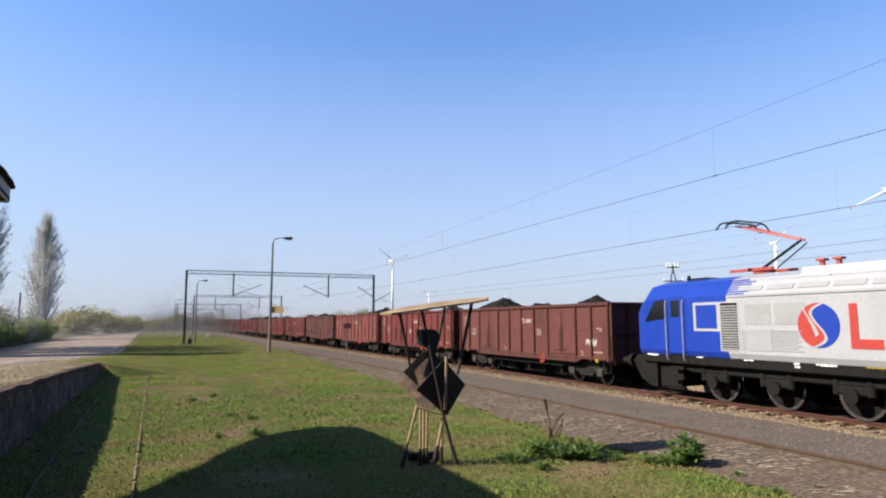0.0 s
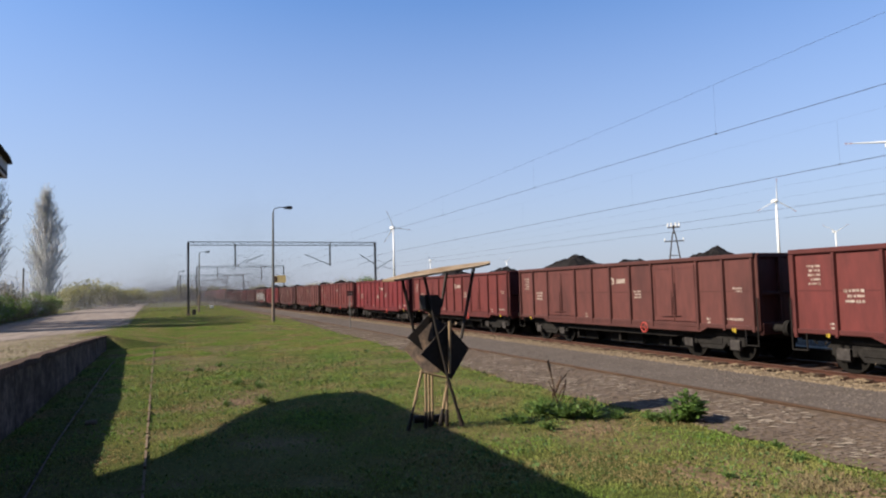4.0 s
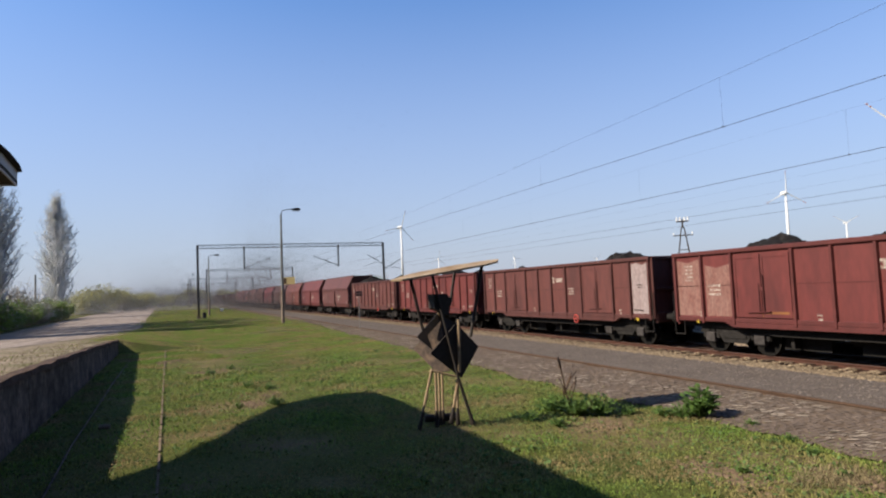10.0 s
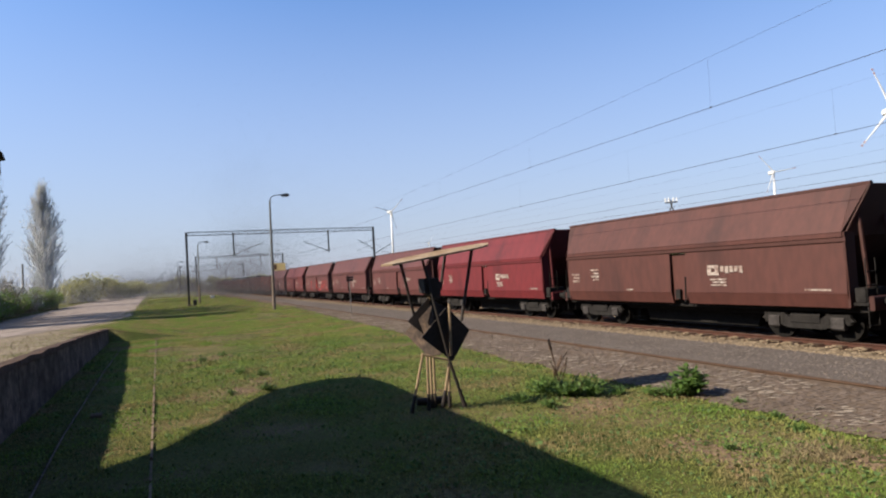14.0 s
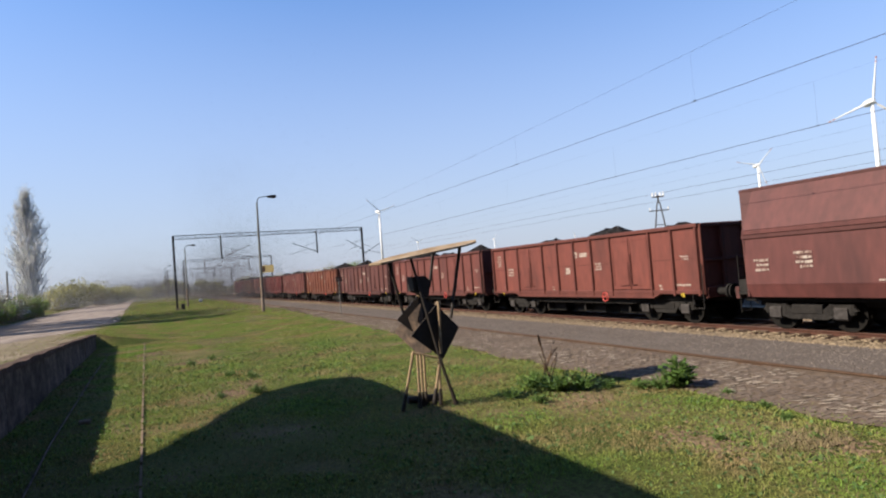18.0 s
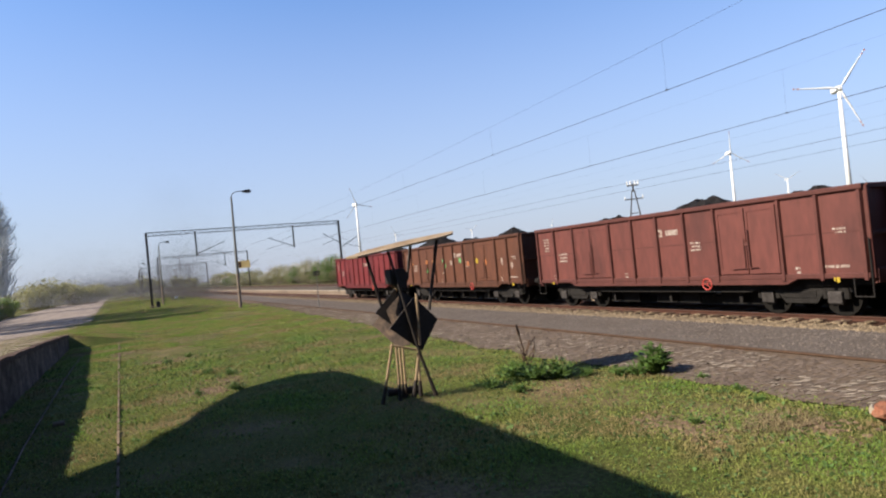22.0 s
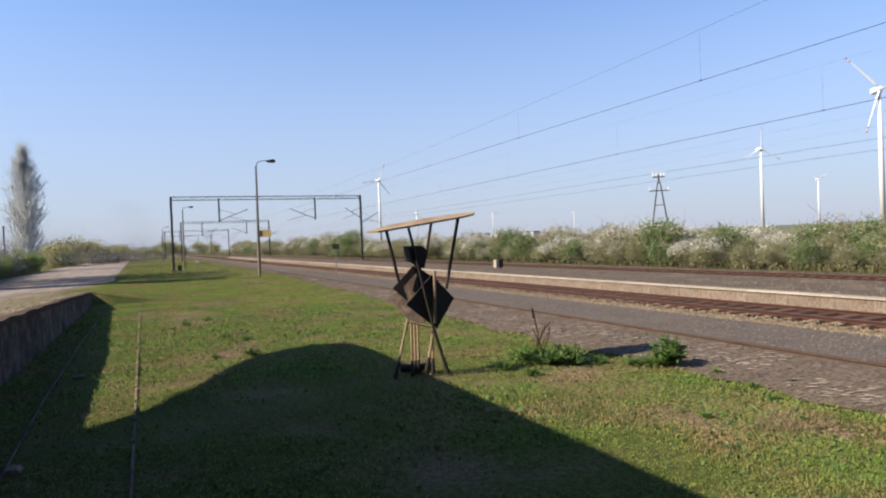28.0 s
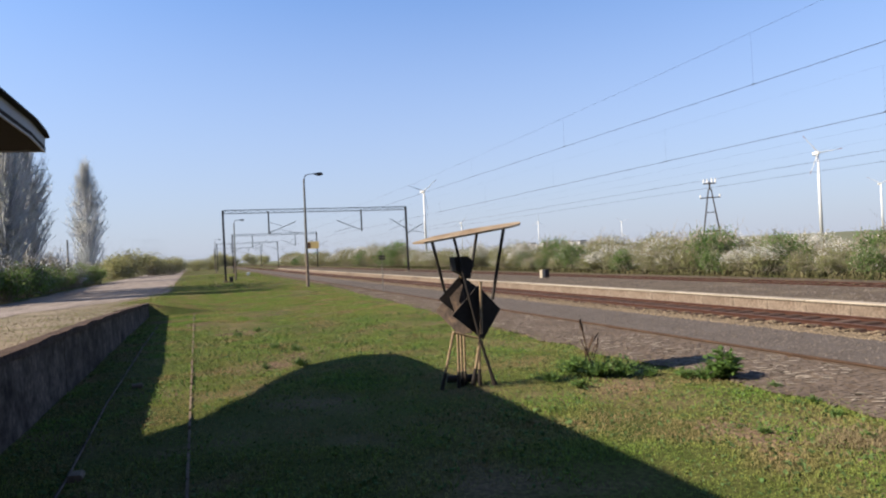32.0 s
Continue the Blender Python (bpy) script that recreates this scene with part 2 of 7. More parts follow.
M_CONCRETE = material("weathered_concrete", (0.39, 0.31, 0.24), 0.9, second=(0.24, 0.175, 0.13), scale=1.3, grain=12, amount=0.7, bump=0.4, spread=0.10)
M_EDGE = material("pale_edge_slab", (0.62, 0.54, 0.43), 0.85, second=(0.45, 0.37, 0.28), scale=1.5, grain=20, amount=0.4, bump=0.2, spread=0.15)
M_PLATFORM = material("platform_gravel", (0.20, 0.155, 0.115), 0.95, second=(0.27, 0.215, 0.15), third=(0.155, 0.12, 0.09), scale=0.7, grain=12, amount=0.8, bump=0.6)
M_RAMP = material("old_ramp_concrete", (0.27, 0.21, 0.175), 0.92, second=(0.075, 0.058, 0.050), third=(0.165, 0.128, 0.108), scale=1.9, grain=9, amount=0.85, bump=0.7, spread=0.15, contrast=0.2)
M_STEEL = material("galvanised_grey", (0.14, 0.145, 0.14), 0.6, metal=0.4, second=(0.10, 0.10, 0.10), scale=3, grain=20, amount=0.3, bump=0.1)
M_DARKSTEEL = material("dark_painted_steel", (0.055, 0.055, 0.058), 0.6, metal=0.3, second=(0.09, 0.065, 0.05), scale=2, grain=20, amount=0.4)
M_POLE = material("concrete_pole", (0.30, 0.30, 0.28), 0.85, second=(0.22, 0.21, 0.19), scale=2, grain=25, amount=0.3)
M_WHITE = material("white_paint", (0.80, 0.80, 0.80), 0.5, second=(0.72, 0.72, 0.72), scale=1, grain=10, amount=0.1, bump=0)
M_WIRE = material("wire_copper", (0.05, 0.045, 0.045), 0.7, metal=0.1, bump=0)
M_YELLOW = material("yellow_paint", (0.62, 0.44, 0.03), 0.6, second=(0.45, 0.30, 0.03), scale=6, grain=30, amount=0.3)
M_WAGON = material("wagon_paint", (1.0, 0.98, 0.98), 0.65, second=(0.60, 0.62, 0.64), third=(0.92, 0.90, 0.90), scale=0.9, grain=6, amount=0.36, bump=0.08, stretch=(1, 1, 0.35), tint=True, contrast=0.22)
M_WAGON_FRAME = material("wagon_frame_paint", (0.8, 0.8, 0.8), 0.7, second=(0.5, 0.47, 0.45), scale=2, grain=14, amount=0.3, bump=0.1, tint=True)
M_WAGON_POST = material("side_post_paint", (0.84, 0.84, 0.84), 0.7, second=(0.55, 0.53, 0.52), scale=2, grain=14, amount=0.3, bump=0.1, tint=True)
M_INSIDE = material("sooty_steel", (0.024, 0.022, 0.021), 0.9, second=(0.038, 0.034, 0.031), scale=2, grain=14, amount=0.5)
M_BOGIE = material("dusty_bogie", (0.024, 0.022, 0.021), 0.85, second=(0.044, 0.040, 0.037), scale=5, grain=25, amount=0.6)
M_AXLEBOX = material("dusty_axle_box", (0.105, 0.094, 0.090), 0.85, second=(0.045, 0.040, 0.038), scale=5, grain=25, amount=0.6)
M_SANDY = material("sand_in_joints", (0.60, 0.50, 0.39), 0.95, second=(0.44, 0.36, 0.28), scale=3, grain=25, amount=0.5, bump=0.2, spread=0.25, island=True)
M_WHEEL = material("wheel_steel", (0.013, 0.012, 0.011), 0.85, metal=0.0, second=(0.022, 0.020, 0.018), scale=4, grain=30, amount=0.4)
M_COAL = material("black_coal", (0.020, 0.018, 0.018), 0.92, second=(0.040, 0.035, 0.033), scale=4, grain=30, amount=0.7, bump=0.9)
M_MARK = material("cream_stencil", (0.60, 0.52, 0.45), 0.75, second=(0.26, 0.15, 0.12), scale=7, grain=30, amount=0.7, bump=0, contrast=0.16)
M_RED = material("red_paint", (0.55, 0.03, 0.02), 0.5, second=(0.4, 0.03, 0.02), scale=4, grain=30, amount=0.2, bump=0)


# ---- the setting: x across the tracks, y along them ----
RAIL_Z = 0.14
MAIN_X, SIDING_X, THIRD_X, FOURTH_X = 16.35, 11.97, 24.2, 28.0
WALL_X, WALL_END = -2.8, 35.0
PLAT_EDGE = 23.0


def clamp01(v):
    return max(0.0, min(1.0, v))


def ramp_z(y):
    """Height of the loading yard behind the ramp wall."""
    if y < 18:
        return 1.14 + 0.013 * clamp01((18 - y) / 12) * 12
    if y < WALL_END:
        return 1.14 - (y - 18) / (WALL_END - 18) * 0.50
    return 0.64 * (1 - clamp01((y - WALL_END) / 30)) ** 1.5


def ground_z(x, y):
    z = 0.0
    if x < WALL_X - 0.1:
        z = ramp_z(y)
    elif y > WALL_END and x < 0.5:
        z = ramp_z(y) * clamp01((0.5 - x) / 3.3)
    if x < 8 and 2 < y < 80:
        z += 0.035 * noise.noise((x * 0.6, y * 0.6, 0.3)) + 0.015 * noise.noise((x * 2.1, y * 2.1, 5.0))
    return z


def spread(lo, hi, fine, grow=1.35, far=4200.0):
    out = list(np.arange(lo, hi + 1e-6, fine))
    step, v = fine, out[-1]
    while v < far:
        step *= grow
        v += step
        out.append(v)
    step, v = fine, lo
    while v > -far:
        step *= grow
        v -= step
        out.insert(0, v)
    return out


def sheet(name, xs, ys, height, mat, label="", category="", kind="structure"):
    pts = [(x, y, height(x, y)) for y in ys for x in xs]
    nx = len(xs)
    faces = [(j * nx + i, j * nx + i + 1, (j + 1) * nx + i + 1, (j + 1) * nx + i) for j in range(len(ys) - 1) for i in range(nx - 1)]
    me = bpy.data.meshes.new(name)
    me.from_pydata(pts, [], faces)
    me.materials.append(mat)
    me.polygons.foreach_set("use_smooth", [True] * len(me.polygons))
    return tagged(new(name, me), label, category, kind=kind)


gx = sorted(set([round(v, 3) for v in spread(-14, 13, 0.6)] + [WALL_X - 0.11, WALL_X - 0.09]))
gy = spread(0, 90, 1.0)
sheet("ground", gx, gy, ground_z, M_GRASS, "short spring grass with bare brown patches", "ground")


def ribbon(name, left, right, y0, y1, step, lift, mat, label, category, wobble=0.0, cols=6):
    """A strip along y between two edges given as functions of y, laid over the ground."""
    ys = list(np.arange(y0, y1, step)) + [y1]
    pts, faces = [], []
    for j, y in enumerate(ys):
        a = left(y) + wobble * noise.noise((y * 0.9, 1.7, 0)) + wobble * 0.5 * noise.noise((y * 3.1, 7.7, 0))
        b = right(y) + wobble * noise.noise((y * 0.8, 9.1, 3)) + wobble * 0.5 * noise.noise((y * 3.3, 2.7, 1))
        for i in range(cols + 1):
            x = a + (b - a) * i / cols
            pts.append((x, y, ground_z(x, y) + lift))
    n = cols + 1
    for j in range(len(ys) - 1):
        for i in range(cols):
            faces.append((j * n + i, j * n + i + 1, (j + 1) * n + i + 1, (j + 1) * n + i))
    me = bpy.data.meshes.new(name)
    me.from_pydata(pts, [], faces)
    me.materials.append(mat)
    return tagged(new(name, me), label, category, kind="structure")


def yard_edge(y):
    return 8.45 + max(0.0, y - 18) * 0.045 if y < 60 else 10.3


ribbon("cobbled_yard", yard_edge, lambda y: 11.2, -40, 420, 0.4, 0.035, M_COBBLE_BED, "worn brown cobbled strip beside the rusty siding", "pavement", 0.35)
ribbon("gravel_strip", lambda y: 11.2, lambda y: 14.2, -120, 420, 1.0, 0.04, M_GRAVEL, "fine grey gravel between the tracks", "gravel", 0.0)
M_YARD = material("trodden_yard_soil", (0.40, 0.32, 0.235), 0.95, second=(0.20, 0.185, 0.095), third=(0.33, 0.265, 0.185), scale=0.8, grain=9, amount=0.8, bump=0.6, contrast=0.18)
ribbon("yard_soil", lambda y: -16.0, lambda y: WALL_X - 0.3 + (0.2 * clamp01((y - 36) / 6) if y < 60 else 0.2), 2, 62, 0.8, 0.02, M_YARD, "sandy trodden ground above the ramp wall", "ground", 0.12, 16)


def road_side(y):
    return -7.6 + 0.12 * max(0.0, min(y, 64) - 30) - 0.022 * max(0.0, y - 64)


ribbon("road", lambda y: -15.3 - 0.022 * max(0, y - 60), road_side, 4, 420, 1.5, 0.035, M_ROAD, "pale sandy yard road with tyre ruts", "road", 0.8, 14)

# crop field far behind the hedge, slightly rising
sheet("field", [45, 60, 90, 140, 220, 360, 600, 1000, 1700, 2600], [-900, -400, -200, -100, 0, 50, 100, 200, 400, 800, 1600, 3000], lambda x, y: 0.3 + (x - 45) * 0.0028 + 1.2 * noise.noise((x * 0.004, y * 0.004, 2)) * min(1, (x - 45) / 300), M_FIELD, "far green crop field rising to the horizon", "field")

ribbon("dry_verge", lambda y: PLAT_EDGE, lambda y: 31.5, -60, 300, 2.0, 0.05, M_PLATFORM, "dry brown ground around the far track", "verge", 0.4)

# main track bed
def bed(name, cx, top_half, foot_half, z1, mat, label, y0=-260, y1=900):
    s = Shape()
    s.prism([(cx - foot_half, 0.0), (cx - top_half, z1), (cx + top_half, z1), (cx + foot_half, 0.0)], y0, y1)
    return tagged(part(name, s, mat), label, "ballast", kind="structure")


bed("ballast_bed", MAIN_X, 1.75, 2.2, 0.02, M_BALLAST_RUST, "rust-brown ballast of the main track")
s = Shape()
s.prism([(14.15, 0.02), (14.4, 0.05), (14.75, 0.045), (14.95, 0.022), (14.95, 0.0), (14.15, 0.0)], -260, 500)
tagged(part("ballast_shoulder", s, M_BALLAST), "tan ballast shoulder along the main track", "ballast", kind="structure")
bed("ballast_bed_fourth", FOURTH_X, 1.75, 2.2, 0.05, M_BALLAST_RUST, "dark ballast of the far track")


def rail_profile(x, z):
    return [(x - 0.075, z - 0.15), (x + 0.075, z - 0.15), (x + 0.075, z - 0.135), (x + 0.012, z - 0.115), (x + 0.012, z - 0.045), (x + 0.036, z - 0.035),
            (x + 0.036, z - 0.004), (x - 0.036, z - 0.004), (x - 0.036, z - 0.035), (x - 0.012, z - 0.045), (x - 0.012, z - 0.115), (x - 0.075, z - 0.135)]


def track(name, cx, z, label, y0=-260, y1=900, both=True, bright=True):
    t = thing(name, label, "railway track", kind="structure")
    for side in ((-0.755, 0.755) if both else (-0.755,)):
        s = Shape()
        s.prism(rail_profile(cx + side, z), y0, y1)
        r = part("rail", s, M_RAIL if both else M_SIDING, t)
        if bright:
            s = Shape()
            s.box(cx + side - 0.03, cx + side + 0.03, y0, y1, z - 0.004, z, 0)
            part("rail_head", s, M_RAILHEAD, r, "bright worn running surface")
    return t


main_track = track("main_track", MAIN_X, RAIL_Z, "rusty rails on sleepers with worn bright heads")
siding_track = track("siding_track", SIDING_X, 0.09, "rust-brown siding rail sunk in gravel", -120, 420, both=False, bright=False)
fourth_track = track("far_track", FOURTH_X, RAIL_Z, "rusty rails of the far track beyond the platform", bright=False)

# platform between the main track and the far track
PLAT_X0, PLAT_X1, PLAT_Z = 17.95, 23.4, 0.42
s = Shape()
s.box(PLAT_X0 + 0.16, PLAT_X1, -160, 186, 0.0, PLAT_Z - 0.012)
platform = tagged(part("platform", s, M_PLATFORM), "low gravel-topped island platform with pale edge slabs", "platform", kind="structure")


# ---- loading ramp wall and the goods shed roof behind the camera ----
M_EARTHTOP = material("crumbled_rim", (0.17, 0.115, 0.09), 0.95, second=(0.085, 0.06, 0.05), scale=3, grain=14, amount=0.8, bump=0.9)
ramp_wall = thing("wall_ramp", "dark weathered concrete wall of the loading ramp", "wall", kind="structure")
for i in range(13):
    y0, y1 = -30 + i * 5.0, -30 + (i + 1) * 5.0
    z0, z1 = ramp_z(y0) + 0.05 + 0.04 * noise.noise((i * 1.7, 3.3, 0)), ramp_z(y1) + 0.05 + 0.04 * noise.noise((i * 1.7 + 0.9, 3.3, 0))
    s = Shape()
    j = 0.025 * noise.noise((i * 3.3, 0, 0))
    s.add([(WALL_X - 0.3, y0, -0.2), (WALL_X + j, y0, -0.2), (WALL_X + j, y1 - 0.03, -0.2), (WALL_X - 0.3, y1 - 0.03, -0.2),
           (WALL_X - 0.3, y0, z0), (WALL_X + j - 0.03, y0, z0), (WALL_X + j - 0.03, y1 - 0.03, z1), (WALL_X - 0.3, y1 - 0.03, z1)],
          [(0, 3, 2, 1), (4, 5, 6, 7), (0, 1, 5, 4), (1, 2, 6, 5), (2, 3, 7, 6), (3, 0, 4, 7)])
    part("wall_block", s, M_RAMP, ramp_wall)
    v, n = [], 24
    for k in range(n + 1):                  # broken bricks and earth along the upper edge
        u = k / n
        y, z = y0 + (y1 - 0.03 - y0) * u, z0 + (z1 - z0) * u
        a, b = noise.noise((y * 1.1, 4.4, 0)), noise.noise((y * 3.7, 8.1, 0))
        out, up = 0.025 + 0.035 * a + 0.02 * b, 0.035 + 0.035 * noise.noise((y * 0.9, 1.2, 5)) + 0.02 * b
        v += [(WALL_X - 0.34 - 0.06 * a, y, z - 0.05), (WALL_X + j + out, y, z - 0.09 + 0.03 * b), (WALL_X + j + out - 0.015, y, z + up), (WALL_X - 0.34 - 0.06 * a, y, z + up * 0.4)]
    f = [(k * 4 + q, k * 4 + (q + 1) % 4, k * 4 + 4 + (q + 1) % 4, k * 4 + 4 + q) for k in range(n) for q in range(4)] + [(0, 1, 2, 3), (n * 4, n * 4 + 1, n * 4 + 2, n * 4 + 3)]
    part("coping", Shape().add(v, f), M_EARTHTOP, ramp_wall, "crumbled earthy top edge")

M_FELT = material("roofing_felt", (0.05, 0.05, 0.052), 0.9, second=(0.075, 0.07, 0.065), scale=2, grain=20)
M_FASCIA = material("grey_fascia", (0.80, 0.80, 0.82), 0.7, second=(0.66, 0.65, 0.66), scale=3, grain=20, amount=0.3)
M_BOARD = material("dark_soffit_board", (0.07, 0.055, 0.045), 0.85, second=(0.05, 0.04, 0.035), scale=2, grain=20)
M_BRICK = material("shed_render", (0.30, 0.26, 0.22), 0.9, second=(0.22, 0.18, 0.15), scale=1, grain=18)
shed = thing("goods_shed", "goods shed with a wide dark canopy roof over the ramp", "shed", kind="structure")
ROOF_Z = 5.38


def rounded(pts, steps=4):
    """A smooth line through the corners."""
    out = []
    for i in range(len(pts) - 1):
        a, b, c, d = [np.array(pts[min(max(k, 0), len(pts) - 1)]) for k in (i - 1, i, i + 1, i + 2)]
        for k in range(steps):
            u = k / steps
            out.append(tuple(0.5 * (2 * b + (c - a) * u + (2 * a - 5 * b + 4 * c - d) * u * u + (3 * b - a - 3 * c + d) * u ** 3)))
    return out + [pts[-1]]


felt = [(-3.03, -22), (-3.03, 14.6), (-3.11, 15.8), (-3.2, 16.5)] + rounded([(-3.45, 16.7), (-4.2, 16.95), (-5.3, 16.4), (-6.05, 15.2), (-6.4, 13.8), (-7.1, 12.7), (-8.0, 11.7), (-8.9, 11.1), (-14, 10.9)]) + [(-14, -22)]
outline = [(-3.13, -22), (-3.15, 14.6), (-3.27, 16.4), (-4.2, 16.5), (-5.2, 16.0), (-5.9, 14.9), (-6.5, 13.4), (-7.3, 12.2), (-8.4, 11.2), (-14, 10.7), (-14, -22)]
s = Shape()
s.prism(outline, ROOF_Z - 0.14, ROOF_Z - 0.06, "z")
part("soffit", s, M_BOARD, shed)
s = Shape()
s.prism(felt, ROOF_Z + 0.16, ROOF_Z + 0.20, "z")
part("roof_felt", s, M_FELT, shed)
s = Shape()
for a, b in zip(outline, outline[1:]):
    d = Vector((b[0] - a[0], b[1] - a[1], 0)).normalized()
    n = Vector((d.y, -d.x, 0)) * -0.02
    s.plate([(a[0] + n.x, a[1] + n.y, ROOF_Z - 0.18), (b[0] + n.x, b[1] + n.y, ROOF_Z - 0.18), (b[0] + n.x, b[1] + n.y, ROOF_Z + 0.17), (a[0] + n.x, a[1] + n.y, ROOF_Z + 0.17)], 0.03)
part("fascia", s, M_FASCIA, shed)
# body under the roof, out of view, also holds back sky light
s = Shape()
s.box(-13.5, -5.4, -21.5, 9.8, 0.9, ROOF_Z - 0.15)
part("shed_body", s, M_BRICK, shed)
# two unseen masses added to cut sky light on the shaded grass
part("shed_wing", Shape().box(-5.4, 9.0, -21.5, -3.2, 0.0, 13.0), M_BRICK, shed)
part("upper_storey", Shape().box(-14.0, -11.2, -21.5, 8.0, ROOF_Z + 0.22, 10.6), M_BRICK, shed)


# ---- the coal train: wagons are built about their middle, z = 0 on the rail head, nose towards -y ----
SPEED = 22.5
LEN_O, LEN_H = 13.96, 13.49


def wheelset(s, y, r=0.46):
    for x in (-0.75, 0.75):
        s.tube((x - 0.065, y, r), (x + 0.065, y, r), r, r, 20)
        s.tube((x - 0.085 * (1 if x > 0 else -1), y, r), (x - 0.03 * (1 if x > 0 else -1), y, r), r + 0.028, r + 0.028, 20)
    s.tube((-1.05, y, r), (1.05, y, r), 0.085, 0.085, 8)
    return s


def bogie(parent, y, kind=0):
    """A two-axle bogie with side frames, axle boxes, springs and brake gear."""
    b = part("bogie", Shape().box(-0.95, 0.95, y - 0.16, y + 0.16, 0.5, 0.82, 0.05).box(-1.12, -0.98, y - 0.42, y + 0.42, 0.42, 0.72, 0.06).box(0.98, 1.12, y - 0.42, y + 0.42, 0.42, 0.72, 0.06), M_BOGIE, parent)
    for e in (-0.9, 0.9):
        part("wheelset", wheelset(Shape(), y + e), M_WHEEL, b)
    for x in (-1.05, 1.05):
        s = Shape()
        if kind == 0:
            s.prism([(y - 1.35, 0.62), (y - 1.2, 0.82), (y - 0.45, 0.78), (y - 0.3, 0.86), (y + 0.3, 0.86), (y + 0.45, 0.78), (y + 1.2, 0.82), (y + 1.35, 0.62), (y + 0.62, 0.62), (y + 0.42, 0.34), (y - 0.42, 0.34), (y - 0.62, 0.62)], x - 0.05, x + 0.05, "x")
        else:
            s.prism([(y - 1.3, 0.55), (y - 1.15, 0.72), (y - 0.6, 0.70), (y - 0.35, 0.52), (y + 0.35, 0.52), (y + 0.6, 0.70), (y + 1.15, 0.72), (y + 1.3, 0.55), (y + 0.9, 0.45), (y + 0.5, 0.32), (y - 0.5, 0.32), (y - 0.9, 0.45)], x - 0.05, x + 0.05, "x")
        part("side_frame", s, M_BOGIE, b)
        for e in (-0.9, 0.9):
            part("axle_box", Shape().box(x - 0.1 if x < 0 else x - 0.06, x + 0.06 if x < 0 else x + 0.1, y + e - 0.17, y + e + 0.17, 0.32, 0.64, 0.04), M_AXLEBOX, b)
            for k in (-0.26, 0.26):
                part("spring", Shape().tube((x, y + e + k, 0.46), (x, y + e + k, 0.72), 0.075, 0.075, 8), M_BOGIE, b)
    return b


def buffers(parent, half, tip, z=1.04):
    for e in (-1, 1):
        s = Shape()
        s.box(-1.32, 1.32, min(e * half, e * (half + 0.12)), max(e * half, e * (half + 0.12)), 0.86, 1.2, 0.02)
        beam = part("head_stock", s, M_WAGON_FRAME, parent)
        for x in (-0.875, 0.875):
            s = Shape()
            s.tube((x, e * (half + 0.12), z), (x, e * (tip - 0.12), z), 0.115, 0.10, 12)
            s.tube((x, e * (tip - 0.06), z), (x, e * tip, z), 0.225, 0.21, 16)
            part("buffer", s, M_BOGIE, beam)
        s = Shape()
        s.box(-0.06, 0.06, min(e * half, e * (tip + 0.01)), max(e * half, e * (tip + 0.01)), 0.95, 1.03, 0.015)
        s.tube((-0.14, e * (tip - 0.2), 0.96), (0.14, e * (tip - 0.2), 0.96), 0.035, 0.035, 8)
        s.tube((0.3, e * (half + 0.1), 0.9), (0.34, e * (tip - 0.1), 0.55), 0.025, 0.025, 6)
        part("coupling", s, M_BOGIE, beam)


def marks(parent, x, spots, mat=None, name="stencil"):
    """Flat lettering blocks, written as plain bars, on the side at x: (y, z, width, rows, row height)."""
    for y, z, w, rows, h in spots:
        s = Shape()
        for k in range(rows):
            ww = w * (1, 0.82, 0.93, 0.7)[k % 4]
            a, j = y, k + int(abs(y) * 10)
            if name == "emblem_square":             # a frame with an open middle
                s.box(x - 0.004, x, a, a + ww, z - h * 0.3, z).box(x - 0.004, x, a, a + ww, z - h, z - h * 0.7)
                s.box(x - 0.004, x, a, a + ww * 0.33, z - h * 0.68, z - h * 0.32).box(x - 0.004, x, a + ww * 0.67, a + ww, z - h * 0.68, z - h * 0.32)
                continue
            while a < y + ww - 0.01:                # words of uneven length, with gaps
                b = min(y + ww, a + h * ((1.1, 2.3, 0.8, 1.6, 3.0)[j % 5] if name == "stencil" else 0.62))
                s.box(x - 0.004, x, a, b, z - k * h * 1.7 - h * (1, 0.8, 0.9)[j % 3], z - k * h * 1.7)
                a, j = b + h * (0.4 if name == "stencil" else 0.2), j + 1
        part(name, s, mat or M_MARK, parent)


def handwheel(parent, x, y, z, mat):
    s = Shape()
    n = 14
    ring = [(x, y + 0.16 * math.cos(2 * math.pi * i / n), z + 0.16 * math.sin(2 * math.pi * i / n)) for i in range(n)]
    pts = [(x + 0.022 * math.cos(2 * math.pi * k / 6), y + (0.16 + 0.022 * math.sin(2 * math.pi * k / 6)) * math.cos(2 * math.pi * i / n), z + (0.16 + 0.022 * math.sin(2 * math.pi * k / 6)) * math.sin(2 * math.pi * i / n)) for i in range(n) for k in range(6)]
    s.add(pts, [(i * 6 + k, i * 6 + (k + 1) % 6, (i + 1) % n * 6 + (k + 1) % 6, (i + 1) % n * 6 + k) for i in range(n) for k in range(6)])
    for i in (0, 5, 9):
        s.tube((x, y, z), ring[i], 0.014, 0.014, 5)
    s.tube((x, y, z), (x + 0.25, y, z), 0.03, 0.03, 6)
    part("brake_wheel", s, mat, parent)


